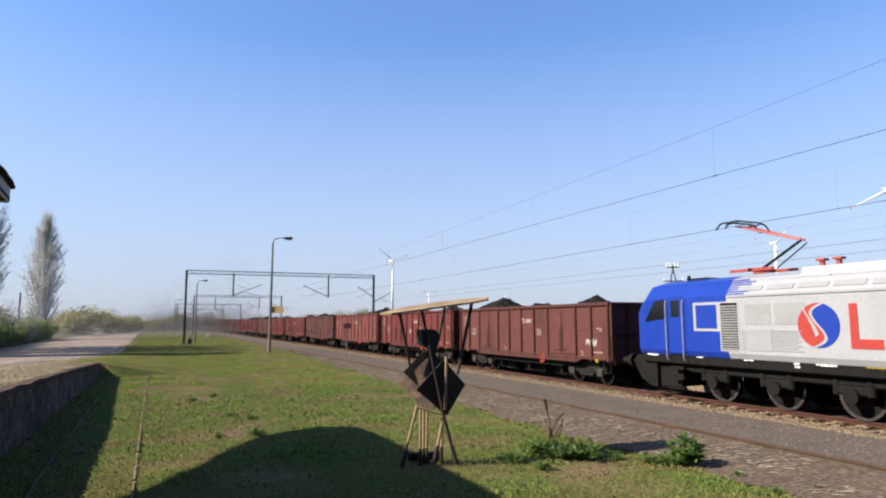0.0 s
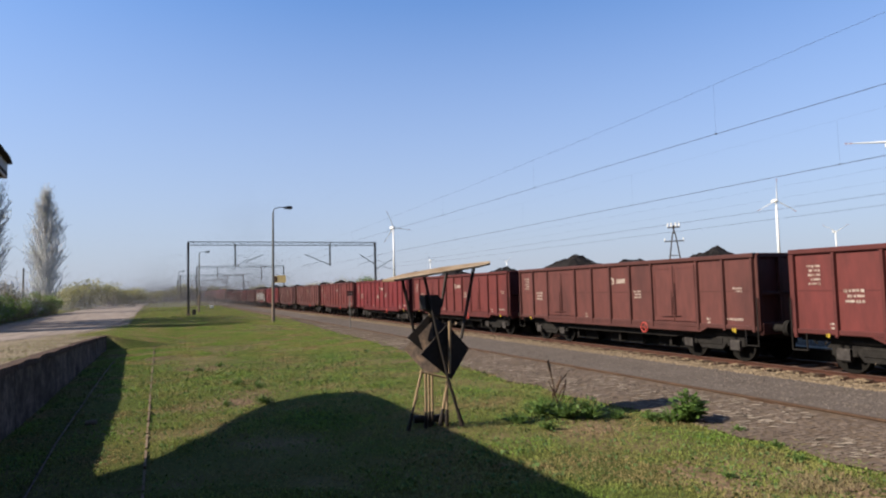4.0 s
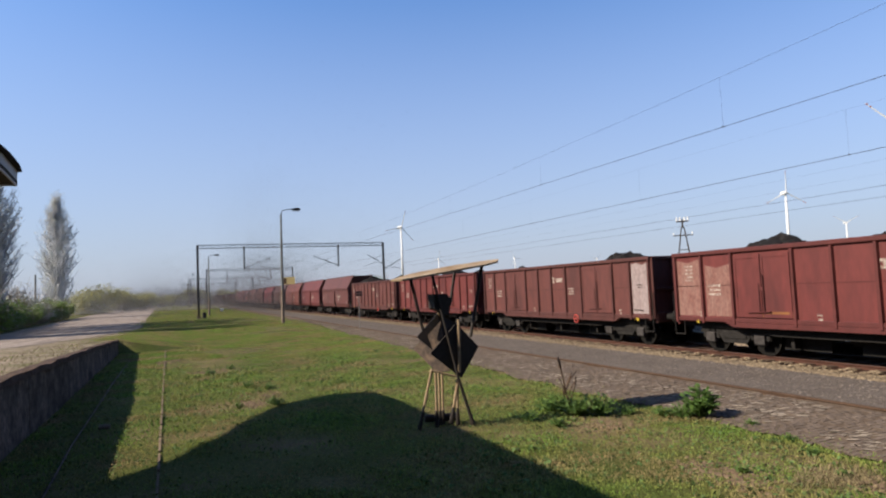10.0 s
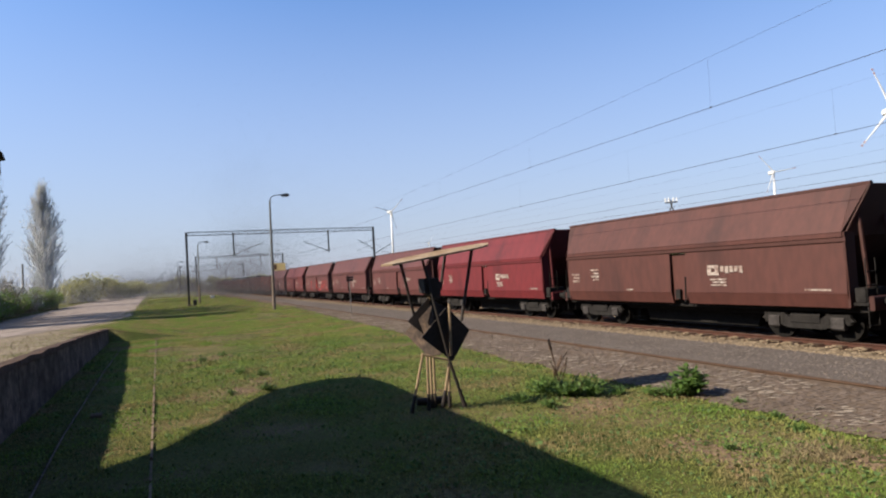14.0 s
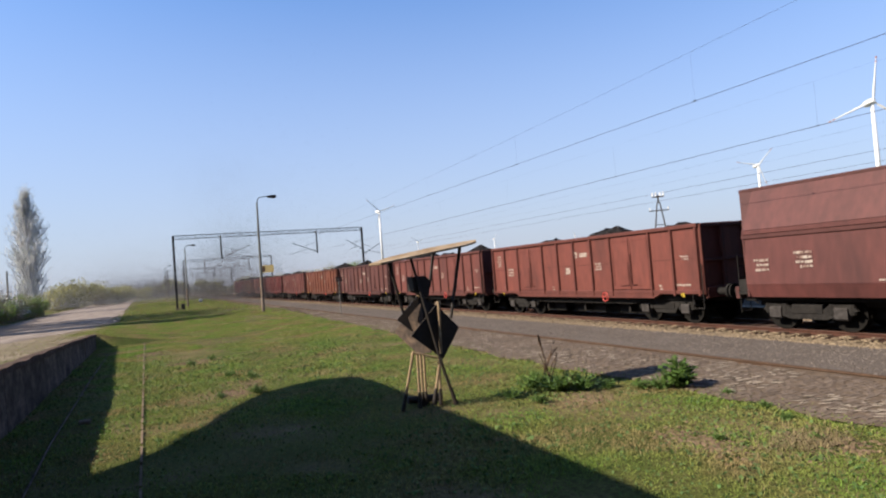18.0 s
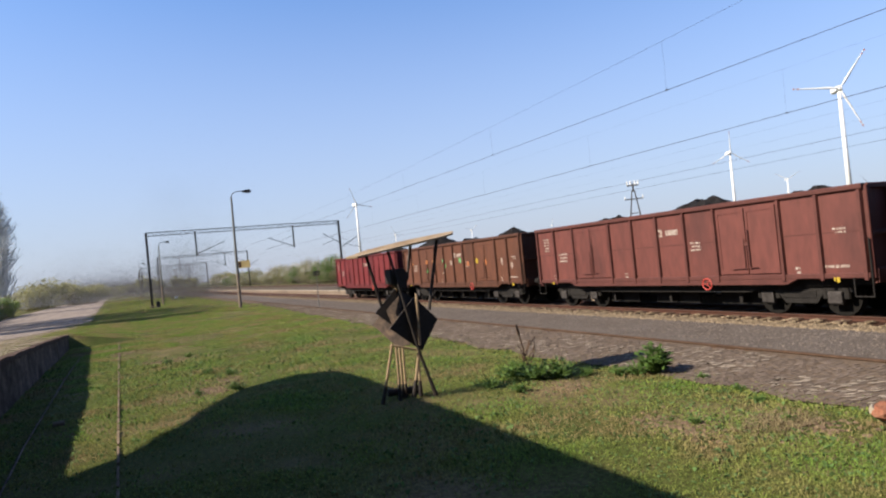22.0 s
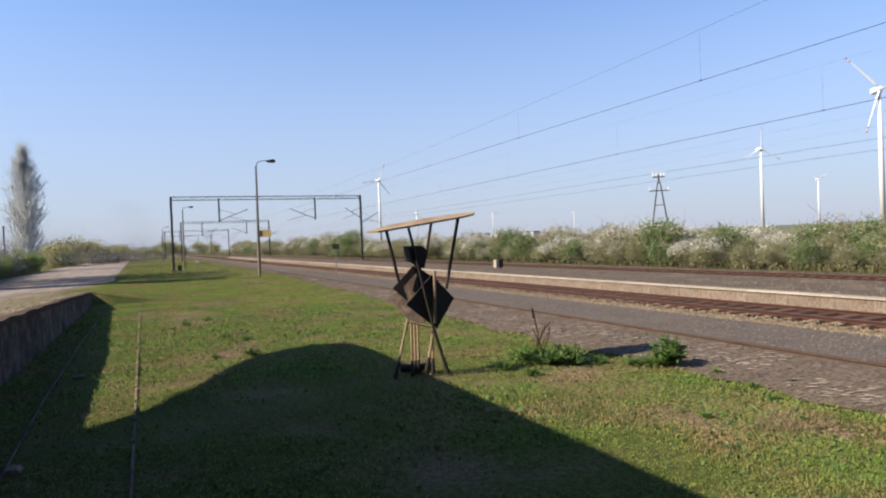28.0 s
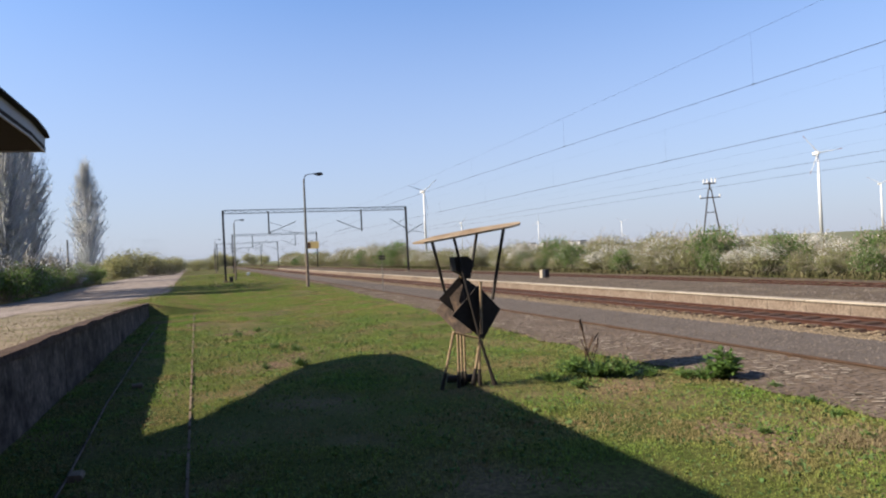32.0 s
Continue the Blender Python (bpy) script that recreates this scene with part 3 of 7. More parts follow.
def open_wagon():
    """A high-sided bogie coal wagon."""
    w = thing("coal_wagon", "brown-red high-sided open bogie wagon loaded with coal", "wagon")
    half, top, low = 6.4, 3.14, 0.98
    X = 1.42
    bays = [1.08, 1.00, 2.0, 1.10, 1.10, 1.10, 1.10, 2.0, 1.16, 1.16]
    k = 2 * half / sum(bays)
    ys = [-half]
    for b in bays:
        ys.append(ys[-1] + b * k)
    for side in (-1, 1):
        xi, xo = sorted((side * (X - 0.05), side * X))
        part("side_wall", Shape().box(xi, xo, -half, half, low + 0.1, top - 0.08), M_WAGON, w)
        a, b = sorted((side * (X - 0.07), side * (X + 0.075)))
        part("top_rail", Shape().box(a, b, -half - 0.03, half + 0.03, top - 0.13, top, 0.02), M_WAGON_FRAME, w)
        a, b = sorted((side * (X - 0.06), side * (X + 0.055)))
        part("bottom_rail", Shape().box(a, b, -half - 0.02, half + 0.02, low, low + 0.13, 0.02), M_WAGON_FRAME, w)
        a2, b2 = sorted((side * (X - 0.002), side * (X + 0.006)))
        part("weld_seam", Shape().box(a2, b2, -half + 0.1, half - 0.1, 2.06, 2.085), M_WAGON_FRAME, w)
        part("side_sill", Shape().prism([(ys[2] - 0.35, low + 0.01), (ys[2] - 0.05, low - 0.13), (ys[8] + 0.05, low - 0.13), (ys[8] + 0.35, low + 0.01)], a, b, "x"), M_WAGON_FRAME, w)
        for i, y in enumerate(ys):
            if i in (0, 10):
                y += 0.06 if i == 0 else -0.06
            s = Shape()
            o = side * X
            s.add([(o, y - 0.06, low + 0.06), (o + side * 0.085, y - 0.04, low - 0.04), (o + side * 0.085, y + 0.04, low - 0.04), (o, y + 0.06, low + 0.06),
                   (o, y - 0.06, top - 0.12), (o + side * 0.075, y - 0.035, top - 0.13), (o + side * 0.075, y + 0.035, top - 0.13), (o, y + 0.06, top - 0.12)],
                  [(0, 3, 2, 1), (4, 5, 6, 7), (0, 1, 5, 4), (1, 2, 6, 5), (2, 3, 7, 6), (3, 0, 4, 7)])
            part("side_post", s, M_WAGON_POST, w)
        for i in (2, 7):
            y0, y1 = ys[i] + 0.09, ys[i + 1] - 0.09
            mid = (y0 + y1) / 2
            for a0, a1 in ((y0, mid - 0.015), (mid + 0.015, y1)):
                s = Shape()
                xi, xo = sorted((side * (X + 0.002), side * (X + 0.03)))
                s.box(xi, xo, a0, a1, low + 0.17, top - 0.22, 0.008)
                xi, xo = sorted((side * (X + 0.03), side * (X + 0.045)))
                s.box(xi, xo, a0 + 0.0, a0 + 0.07, low + 0.17, top - 0.22)
                s.box(xi, xo, a1 - 0.07, a1, low + 0.17, top - 0.22)
                s.box(xi, xo, a0 + 0.07, a1 - 0.07, top - 0.32, top - 0.22)
                s.box(xi, xo, a0 + 0.07, a1 - 0.07, low + 0.17, low + 0.27)
                d = part("door_leaf", s, M_WAGON, w)
            s = Shape()
            o = side * (X + 0.075)
            s.tube((o, mid - 0.07, low + 0.3), (o, mid - 0.07, 2.35), 0.014, 0.014, 6)
            s.tube((o, mid + 0.07, low + 0.3), (o, mid + 0.07, 2.1), 0.014, 0.014, 6)
            s.box(min(o, o - side * 0.03), max(o, o - side * 0.03), mid - 0.06, mid + 0.06, 1.9, 2.0)
            s.tube((o, mid - 0.3, low + 0.34), (o, mid + 0.5, low + 0.3), 0.015, 0.015, 6)
            part("door_bar", s, M_WAGON_POST, w)
        a, b = sorted((side * 1.08, side * 1.2))
        part("sole_bar", Shape().prism([(-half, 0.8), (-4.0, 0.78), (-3.0, 0.62), (3.0, 0.62), (4.0, 0.78), (half, 0.8), (half, 1.0), (-half, 1.0)], a, b, "x"), M_INSIDE, w)
    for e in (-1, 1):
        y0, y1 = sorted((e * half, e * (half - 0.06)))
        part("end_wall", Shape().box(-X + 0.05, X - 0.05, y0, y1, low, top - 0.02), M_WAGON, w)
        for x in (-1.35, -0.5, 0.5, 1.35):
            y0, y1 = sorted((e * half, e * (half + 0.10)))
            part("end_post", Shape().box(x - 0.07, x + 0.07, y0, y1, low, top - 0.05, 0.015), M_WAGON_POST, w)
        y0, y1 = sorted((e * (half - 0.02), e * (half + 0.1)))
        part("end_rail", Shape().box(-X + 0.075, X - 0.075, y0, y1, top - 0.13, top - 0.005, 0.02), M_WAGON_FRAME, w)
        part("end_beam", Shape().box(-X + 0.1, X - 0.1, y0, y1, 1.95, 2.05, 0.02), M_WAGON_FRAME, w)
        s = Shape()
        s.tube((-1.47, e * (half + 0.06), 0.55), (-1.47, e * (half + 0.06), 1.9), 0.018, 0.018, 6)
        s.tube((-1.47, e * (half - 0.35), 0.55), (-1.47, e * (half - 0.35), 1.0), 0.018, 0.018, 6)
        s.tube((-1.47, e * (half - 0.35), 0.56), (-1.47, e * (half + 0.06), 0.56), 0.018, 0.018, 6)
        part("step_iron", s, M_BOGIE, w)
    part("floor", Shape().box(-X + 0.06, X - 0.06, -half + 0.07, half - 0.07, low, low + 0.06), M_INSIDE, w)
    for y in (-0.9, 0.6):
        part("brake_cylinder", Shape().tube((-0.6, y, 0.62), (-0.6, y + 0.55, 0.62), 0.16, 0.16, 12).box(-0.9, -0.3, y + 0.1, y + 0.2, 0.6, 0.95), M_BOGIE, w)
    for y in (-2.6, 0.0, 2.6):
        part("brake_rigging", Shape().box(-1.0, 1.0, y - 0.05, y + 0.05, 0.3, 0.7, 0.01).tube((-0.5, y, 0.42), (-0.35, y + 1.4, 0.42), 0.03, 0.03, 6).box(-0.7, -0.62, y - 0.9, y + 0.9, 0.22, 0.62, 0.01), M_INSIDE, w)
    part("underframe", Shape().box(-0.3, 0.3, -half + 0.1, half - 0.1, 0.7, 0.97, 0.02), M_INSIDE, w)
    buffers(w, half, LEN_O / 2 - 0.01)
    bogie(w, -4.45)
    bogie(w, 4.45)
    return w


def coal_load(seed):
    """A row of tipped heaps of coal lying in one open wagon."""
    rng = random.Random(seed)
    ys = [y + rng.uniform(-0.6, 0.6) for y in ((-4.2, -0.4, 3.7), (-3.4, 1.6, 4.8), (-4.8, -1.6, 2.9))[seed % 3]]
    peaks = [(y, rng.uniform(*h), rng.uniform(-0.3, 0.1), 0.05) for y, h in zip(ys, rng.sample([(0.34, 0.56), (0.12, 0.36), (0.0, 0.22)], 3))]
    peaks += [(y + rng.uniform(0.5, 0.95), h * rng.uniform(0.6, 1.0), x, 0.04) for y, h, x, _ in peaks]
    v, f = [], []
    nx, ny = 17, 120
    for j in range(ny + 1):
        for i in range(nx + 1):
            x, y = -1.33 + 2.66 * i / nx, -6.3 + 12.6 * j / ny
            h = 2.62
            for py, ph, px, flat in peaks:
                d = math.hypot((y - py) * 1.0, (x - px) * 0.75)
                h = max(h, 3.14 + ph - max(0, d - flat) * 0.52 - 0.05 * d)
            h += 0.10 * noise.noise((x * 2.0, y * 2.0, seed)) + 0.08 * noise.noise((x * 5, y * 5, seed)) + 0.045 * noise.noise((x * 11, y * 11, seed))
            edge = min(1.33 - abs(x), 6.3 - abs(y))
            v.append((x, y, min(h, 2.95 + edge * 1.1)))
    for j in range(ny):
        for i in range(nx):
            a = j * (nx + 1) + i
            f.append((a, a + 1, a + nx + 2, a + nx + 1))
    me = bpy.data.meshes.new("coal_load")
    me.from_pydata(v, [], f)
    me.materials.append(M_COAL)
    return me


def hopper_wagon():
    """A self-discharging bogie hopper with inward-leaning upper sides."""
    w = thing("hopper_wagon", "rust-red bogie hopper wagon with slanted upper sides", "wagon")
    half, low, ledge, top = 5.75, 0.92, 2.58, 3.88
    X, XT = 1.45, 0.92
    for side in (-1, 1):
        # two discharge flaps with a lever bay between them
        for y0, y1 in ((-half, -0.62), (0.06, half)):
            s = Shape()
            s.plate([(side * (X - 0.10), y0, low), (side * (X - 0.10), y1, low), (side * X, y1, low + 0.35), (side * X, y0, low + 0.35)], 0.05)
            s.plate([(side * X, y0, low + 0.35), (side * X, y1, low + 0.35), (side * (X - 0.03), y1, ledge - 0.08), (side * (X - 0.03), y0, ledge - 0.08)], 0.05)
            part("discharge_flap", s, M_WAGON, w)
        part("lever_panel", Shape().box(min(side * (X - 0.16), side * (X - 0.1)), max(side * (X - 0.16), side * (X - 0.1)), -0.64, 0.08, low + 0.1, ledge - 0.1), M_WAGON, w)
        part("lever_bar", Shape().tube((side * (X - 0.02), -0.5, 0.95), (side * (X - 0.02), -0.55, 1.75), 0.03, 0.03, 6).box(min(side * (X - 0.08), side * X), max(side * (X - 0.08), side * X), -0.3, -0.1, 1.05, 1.35), M_INSIDE, w)
        s = Shape()
        a, b = sorted((side * (X - 0.12), side * (X + 0.03)))
        s.box(a, b, -half - 0.05, half + 0.05, ledge - 0.07, ledge + 0.05, 0.02)
        part("ledge_rail", s, M_WAGON_POST, w)
        s = Shape()
        s.plate([(side * (X + 0.02), -half + 0.02, ledge + 0.06), (side * (X + 0.02), half - 0.02, ledge + 0.06), (side * (X + 0.02), half - 0.02, ledge + 0.17), (side * (X + 0.02), -half + 0.02, ledge + 0.17)], 0.05)
        part("upper_strake", s, M_WAGON, w)
        s = Shape()
        s.plate([(side * (X + 0.02), -half + 0.02, ledge + 0.17), (side * (X + 0.02), half - 0.02, ledge + 0.17), (side * XT, half - 0.02 + 0.0, top), (side * XT, -half + 0.02, top)], 0.05)
        part("upper_side", s, M_WAGON, w)
        a, b = sorted((side * (XT - 0.06), side * (XT + 0.05)))
        part("top_rail", Shape().box(a, b, -half - 0.42, half + 0.42, top - 0.04, top + 0.06, 0.02), M_WAGON_FRAME, w)
        a, b = sorted((side * 1.0, side * 1.15))
        part("sole_bar", Shape().box(a, b, -6.1, 6.1, 0.78, 1.0, 0.02), M_INSIDE, w)
        for e in (-1, 1):
            s = Shape()
            y = e * half
            s.plate([(side * (X - 0.02), y, low), (side * (X - 0.35), y, low), (side * (X - 0.35), y, ledge + 0.3), (side * (X + 0.02), y, ledge + 0.17)], 0.06)
            part("corner_plate", s, M_WAGON_FRAME, w)
    for e in (-1, 1):
        s = Shape()
        y = e * (half - 0.02)
        s.plate([(-1.42, y, ledge + 0.1), (1.42, y, ledge + 0.1), (0.95, y + e * 0.42, top), (-0.95, y + e * 0.42, top)], 0.05)
        for x in (-1, 1):
            part("end_gusset", Shape().plate([(x * 1.46, y, ledge + 0.18), (x * 0.92, y, top), (x * 0.94, y + e * 0.42, top)], 0.04), M_WAGON_FRAME, w)
        part("end_upper", s, M_WAGON_FRAME, w)
        s = Shape()
        s.plate([(-1.42, y, ledge + 0.1), (1.42, y, ledge + 0.1), (1.2, e * (half - 1.5), 1.1), (-1.2, e * (half - 1.5), 1.1)], 0.05)
        part("end_slope", s, M_WAGON_FRAME, w)
        for x in (-1.1, -0.1, 1.1):
            s = Shape()
            s.tube((x, e * 6.05, 1.0), (x * 0.97, e * (half + 0.15), ledge + 0.6), 0.05, 0.05, 6)
            part("end_strut", s, M_WAGON_FRAME, w)
        s = Shape()
        for x in (-1.32, -0.95):
            s.tube((x, e * 6.12, 0.45), (x, e * 6.12, 2.1), 0.014, 0.014, 6)
        for k in range(5):
            s.tube((-1.32, e * 6.12, 0.5 + k * 0.32), (-0.95, e * 6.12, 0.5 + k * 0.32), 0.016, 0.016, 6)
        part("ladder", s, M_BOGIE, w)
        y0, y1 = sorted((e * (half + 0.05), e * 6.15))
        part("end_platform", Shape().box(-1.35, 1.35, y0, y1, 0.98, 1.05, 0.01), M_BOGIE, w)
        part("air_tank", Shape().box(-1.35, -0.6, min(e * 5.85, e * 6.1), max(e * 5.85, e * 6.1), 1.06, 1.4, 0.03), M_BOGIE, w)
    for e in (-1, 1):
        part("outlet_chute", Shape().prism([(-2.55, 0.95), (2.55, 0.95), (2.3, 0.22), (-2.3, 0.22)], min(e * 0.15, e * 0.45), max(e * 0.15, e * 0.45), "x"), M_INSIDE, w)
        part("bogie_screen", Shape().box(-0.5, 0.5, min(e * 2.7, e * 5.8), max(e * 2.7, e * 5.8), 0.3, 0.7, 0.02), M_INSIDE, w)
    part("underframe", Shape().box(-0.8, 0.8, -5.9, 5.9, 0.62, 0.96, 0.02), M_INSIDE, w)
    v = [(x, y, 3.64 + 0.28 * math.cos(x * 1.2) * (0.4 + 0.6 * abs(noise.noise((y * 0.35, 2.2, 0)))) + 0.05 * noise.noise((x * 4, y * 4, 1))) for y in np.linspace(-half, half, 50) for x in np.linspace(-0.9, 0.9, 7)]
    f = [(j * 7 + i, j * 7 + i + 1, (j + 1) * 7 + i + 1, (j + 1) * 7 + i) for j in range(49) for i in range(6)]
    me = bpy.data.meshes.new("coal")
    me.from_pydata(v, [], f)
    me.materials.append(M_COAL)
    part("coal", me, None, w, "black coal filling the hopper")
    buffers(w, 6.15, LEN_H / 2 - 0.01)
    bogie(w, -4.3, 1)
    bogie(w, 4.3, 1)
    return w


# body colours along the train, wagon by wagon (linear base colours)
RED, BROWN, DARK, ORANGE, BRIGHT, TAN, PINK = (0.172, 0.033, 0.029), (0.150, 0.046, 0.038), (0.128, 0.043, 0.035), (0.205, 0.056, 0.040), (0.200, 0.021, 0.024), (0.180, 0.053, 0.041), (0.215, 0.058, 0.048)
COLOURS = [BROWN, RED, PINK, DARK, RED, RED, BROWN, RED, BRIGHT, RED, BROWN, DARK, BRIGHT, BROWN, BROWN, RED, BROWN, RED, BROWN,
           BROWN, RED, ORANGE, (0.120, 0.039, 0.027), BRIGHT, BROWN, BROWN, BROWN, RED, BROWN,
           ORANGE, TAN, DARK, (0.190, 0.053, 0.024), TAN, RED, TAN, (0.148, 0.053, 0.026), BRIGHT]
TRAIN = []                  # thing, y of its middle at the start of the clip


def paint(w, colour):
    for o in w.children_recursive:
        o.color = (*colour, 1)


M_WHEELRED = material("red_brake_wheel", (0.62, 0.07, 0.05), 0.6, second=(0.5, 0.06, 0.045), scale=4, grain=30, amount=0.3)
first_open, first_hopper = open_wagon(), hopper_wagon()
marks(first_open, -1.424, [(5.62, 2.72, 0.36, 5, 0.065), (4.55, 2.10, 0.5, 3, 0.075), (-0.95, 2.55, 0.55, 1, 0.16), (-1.75, 2.12, 0.40, 3, 0.06), (-5.95, 2.18, 0.32, 2, 0.05), (-5.95, 1.30, 0.62, 1, 0.07), (-4.75, 1.28, 0.13, 2, 0.06), (1.35, 1.27, 0.14, 2, 0.06), (5.3, 1.28, 0.14, 2, 0.06)])
marks(first_open, -1.424, [(-0.33, 2.60, 0.26, 1, 0.24)], None, "emblem_square")
marks(first_open, -1.51, [(-5.75, 1.02, 0.14, 1, 0.12), (5.4, 1.02, 0.10, 1, 0.10)], M_YELLOW, "yellow_mark")
handwheel(first_open, -1.48, -1.9, 0.88, M_WHEELRED)
marks(first_hopper, -1.482, [(-5.35, 1.38, 0.7, 1, 0.05), (5.0, 1.95, 0.45, 3, 0.075), (3.75, 2.1, 0.5, 4, 0.07), (1.9, 1.36, 0.3, 1, 0.05), (-2.2, 1.68, 0.62, 3, 0.05)])
marks(first_hopper, -1.482, [(-1.93, 2.08, 0.42, 1, 0.30)], None, "emblem_square")
marks(first_hopper, -1.482, [(-2.78, 2.04, 0.80, 1, 0.20)], None, "company_bar")
edge = 18.4
for n in range(38):
    hop = 19 <= n < 29
    length = LEN_H if hop else (14.06 if n >= 29 else LEN_O)
    at = (MAIN_X, edge + length / 2, RAIL_Z)
    base = first_hopper if hop else first_open
    w = base if n in (0, 19) else copy_thing(base, pose(*at))
    w.matrix_basis = pose(*at)
    paint(w, [c * g for c, g in zip(COLOURS[n], (0.92, 0.93, 0.98))] if hop else COLOURS[n])
    TRAIN.append((w, at[1]))
    edge += length
COAL = []
loads = [coal_load(k) for k in range(6)]
for n, (w, y) in enumerate(TRAIN):
    if not 19 <= n < 29:
        c = tagged(new("coal_load", loads[n % 6]), "heaps of black coal lying in an open wagon", "coal", "coal in the wagons", "stuff")
        c.matrix_basis = pose(MAIN_X, y, RAIL_Z)
        COAL.append((c, y))
    tagged(w, group="hopper wagons of the coal train" if 19 <= n < 29 else "open wagons of the coal train")


# ---- electric locomotive at the head of the train ----
M_BLUE = material("loco_blue", (0.012, 0.055, 0.46), 0.3, second=(0.010, 0.045, 0.38), scale=2, grain=20, amount=0.1, bump=0)
M_LWHITE = material("loco_pale", (0.50, 0.515, 0.55), 0.4, second=(0.44, 0.45, 0.48), scale=1.5, grain=12, amount=0.15, bump=0)
M_LGREY = material("loco_grey", (0.42, 0.43, 0.44), 0.4, second=(0.36, 0.37, 0.38), scale=2, grain=20, amount=0.15, bump=0)
M_LBLACK = material("loco_black", (0.014, 0.014, 0.015), 0.85, second=(0.024, 0.023, 0.022), scale=3, grain=20, amount=0.3)
M_GLASS = material("dark_glass", (0.01, 0.012, 0.015), 0.08, bump=0, amount=0)
M_PANTO = material("panto_red", (0.50, 0.045, 0.02), 0.5, second=(0.38, 0.04, 0.02), scale=4, grain=20, amount=0.2, bump=0)


def locomotive():
    l = thing("locomotive", "blue and white six-axle electric locomotive with a raised red pantograph", "locomotive")
    prof = [(-1.40, 1.35), (-1.47, 1.5), (-1.47, 3.15), (-1.12, 3.62), (-0.7, 3.74), (0.7, 3.74), (1.12, 3.62), (1.47, 3.15), (1.47, 1.5), (1.40, 1.35)]
    low = [p for p in prof]
    part("body", Shape().prism([(x, z) for x, z in low], -5.3, 5.35), M_LWHITE, l, "white body side with grey panels")
    for e in (1, -1):
        # raked cab, one ring per station
        st = [(5.35, 1.0, 0.0), (8.35, 1.0, 0.0), (8.75, 0.985, -0.05), (9.0, 0.96, -0.25), (9.2, 0.93, -0.62)]
        pts, n = [], len(prof)
        for y, k, cut in st:
            for x, z in prof:
                zz = z if z < 1.6 else max(1.6, z + cut * (z - 1.5) / 2.2)
                yy = y
                pts.append((x * k, e * yy, zz))
        fs = [(i * n + j, i * n + (j + 1) % n, (i + 1) * n + (j + 1) % n, (i + 1) * n + j) for i in range(len(st) - 1) for j in range(n)] + [tuple(range(n)), tuple(range((len(st) - 1) * n, len(st) * n))]
        cab = part("cab", Shape().add(pts, fs), M_BLUE, l, "blue driver's cab")
        for x in (-1, 1):
            s = Shape()
            s.plate([(x * 1.475, e * 7.84, 2.5), (x * 1.475, e * 7.84, 3.12), (x * 1.475, e * 8.3, 3.08), (x * 1.475, e * 8.78, 2.42)], 0.02)
            part("side_window", s, M_GLASS, cab)
            s = Shape()
            s.box(min(x * 1.465, x * 1.485), max(x * 1.465, x * 1.485), min(e * 7.08, e * 7.68), max(e * 7.08, e * 7.68), 1.42, 3.2, 0.006)
            d = part("cab_door", s, M_BLUE, cab)
            s = Shape()
            s.box(min(x * 1.485, x * 1.492), max(x * 1.485, x * 1.492), min(e * 7.2, e * 7.56), max(e * 7.2, e * 7.56), 2.55, 3.08, 0)
            part("door_window", s, M_GLASS, d)
            for y in (7.02, 7.74):
                s = Shape()
                s.path([(x * 1.49, e * y, 1.2), (x * 1.55, e * y, 1.3), (x * 1.55, e * y, 3.0), (x * 1.49, e * y, 3.08)], 0.02, 6)
                part("grab_rail", s, M_LGREY, cab)
        part("windscreen", Shape().plate([(-1.1, e * 9.17, 2.3), (1.1, e * 9.17, 2.3), (1.0, e * 9.08, 2.95), (-1.0, e * 9.08, 2.95)], 0.02), M_GLASS, cab)
        s = Shape()
        s.prism([(e * 8.5, 1.36), (e * 9.5, 1.28), (e * 9.55, 0.9), (e * 9.25, 0.5), (e * 8.8, 0.28), (e * 8.5, 0.3)], -1.28, 1.28, "x")
        nose = part("buffer_beam", s, M_LBLACK, l)
        for x in (-0.875, 0.875):
            part("buffer", Shape().tube((x, e * 9.5, 1.04), (x, e * 10.0, 1.04), 0.13, 0.11, 12).tube((x, e * 10.0, 1.04), (x, e * 10.14, 1.04), 0.25, 0.24, 16), M_LBLACK, nose)
        for x in (-1, 1):
            def on(y0, y1, z0, z1, mat, name, out=0.012, label="", xx=x, ee=e):
                a, b = sorted((xx * 1.468, xx * (1.472 + out)))
                return part(name, Shape().box(a, b, min(ee * y0, ee * y1), max(ee * y0, ee * y1), z0, z1, 0), mat, l, label)
            on(5.62, 6.62, 2.12, 2.98, M_LWHITE, "window_frame", 0.006)
            on(5.72, 6.52, 2.2, 2.9, M_BLUE, "window_panel", 0.012)
            g = on(4.93, 5.62, 1.55, 2.98, M_LWHITE, "louvre_frame", 0.008)
            on(4.98, 5.57, 1.59, 2.94, M_LBLACK, "louvre_back", 0.01)
            for k in range(17):
                z = 1.62 + k * 0.076
                a, b = sorted((x * 1.478, x * 1.50))
                part("louvre_slat", Shape().add([(a, e * 4.98, z), (b, e * 4.98, z - 0.03), (b, e * 5.57, z - 0.03), (a, e * 5.57, z), (a, e * 4.98, z + 0.028), (b, e * 4.98, z + 0.0), (b, e * 5.57, z + 0.0), (a, e * 5.57, z + 0.028)], [(0, 1, 2, 3), (4, 5, 6, 7), (0, 1, 5, 4), (1, 2, 6, 5), (2, 3, 7, 6), (3, 0, 4, 7)]), M_LGREY, g)
            on(3.9, 4.72, 2.32, 2.88, M_LGREY, "side_panel", 0.006)
            on(2.85, 3.78, 2.32, 2.88, M_LGREY, "side_panel", 0.006)
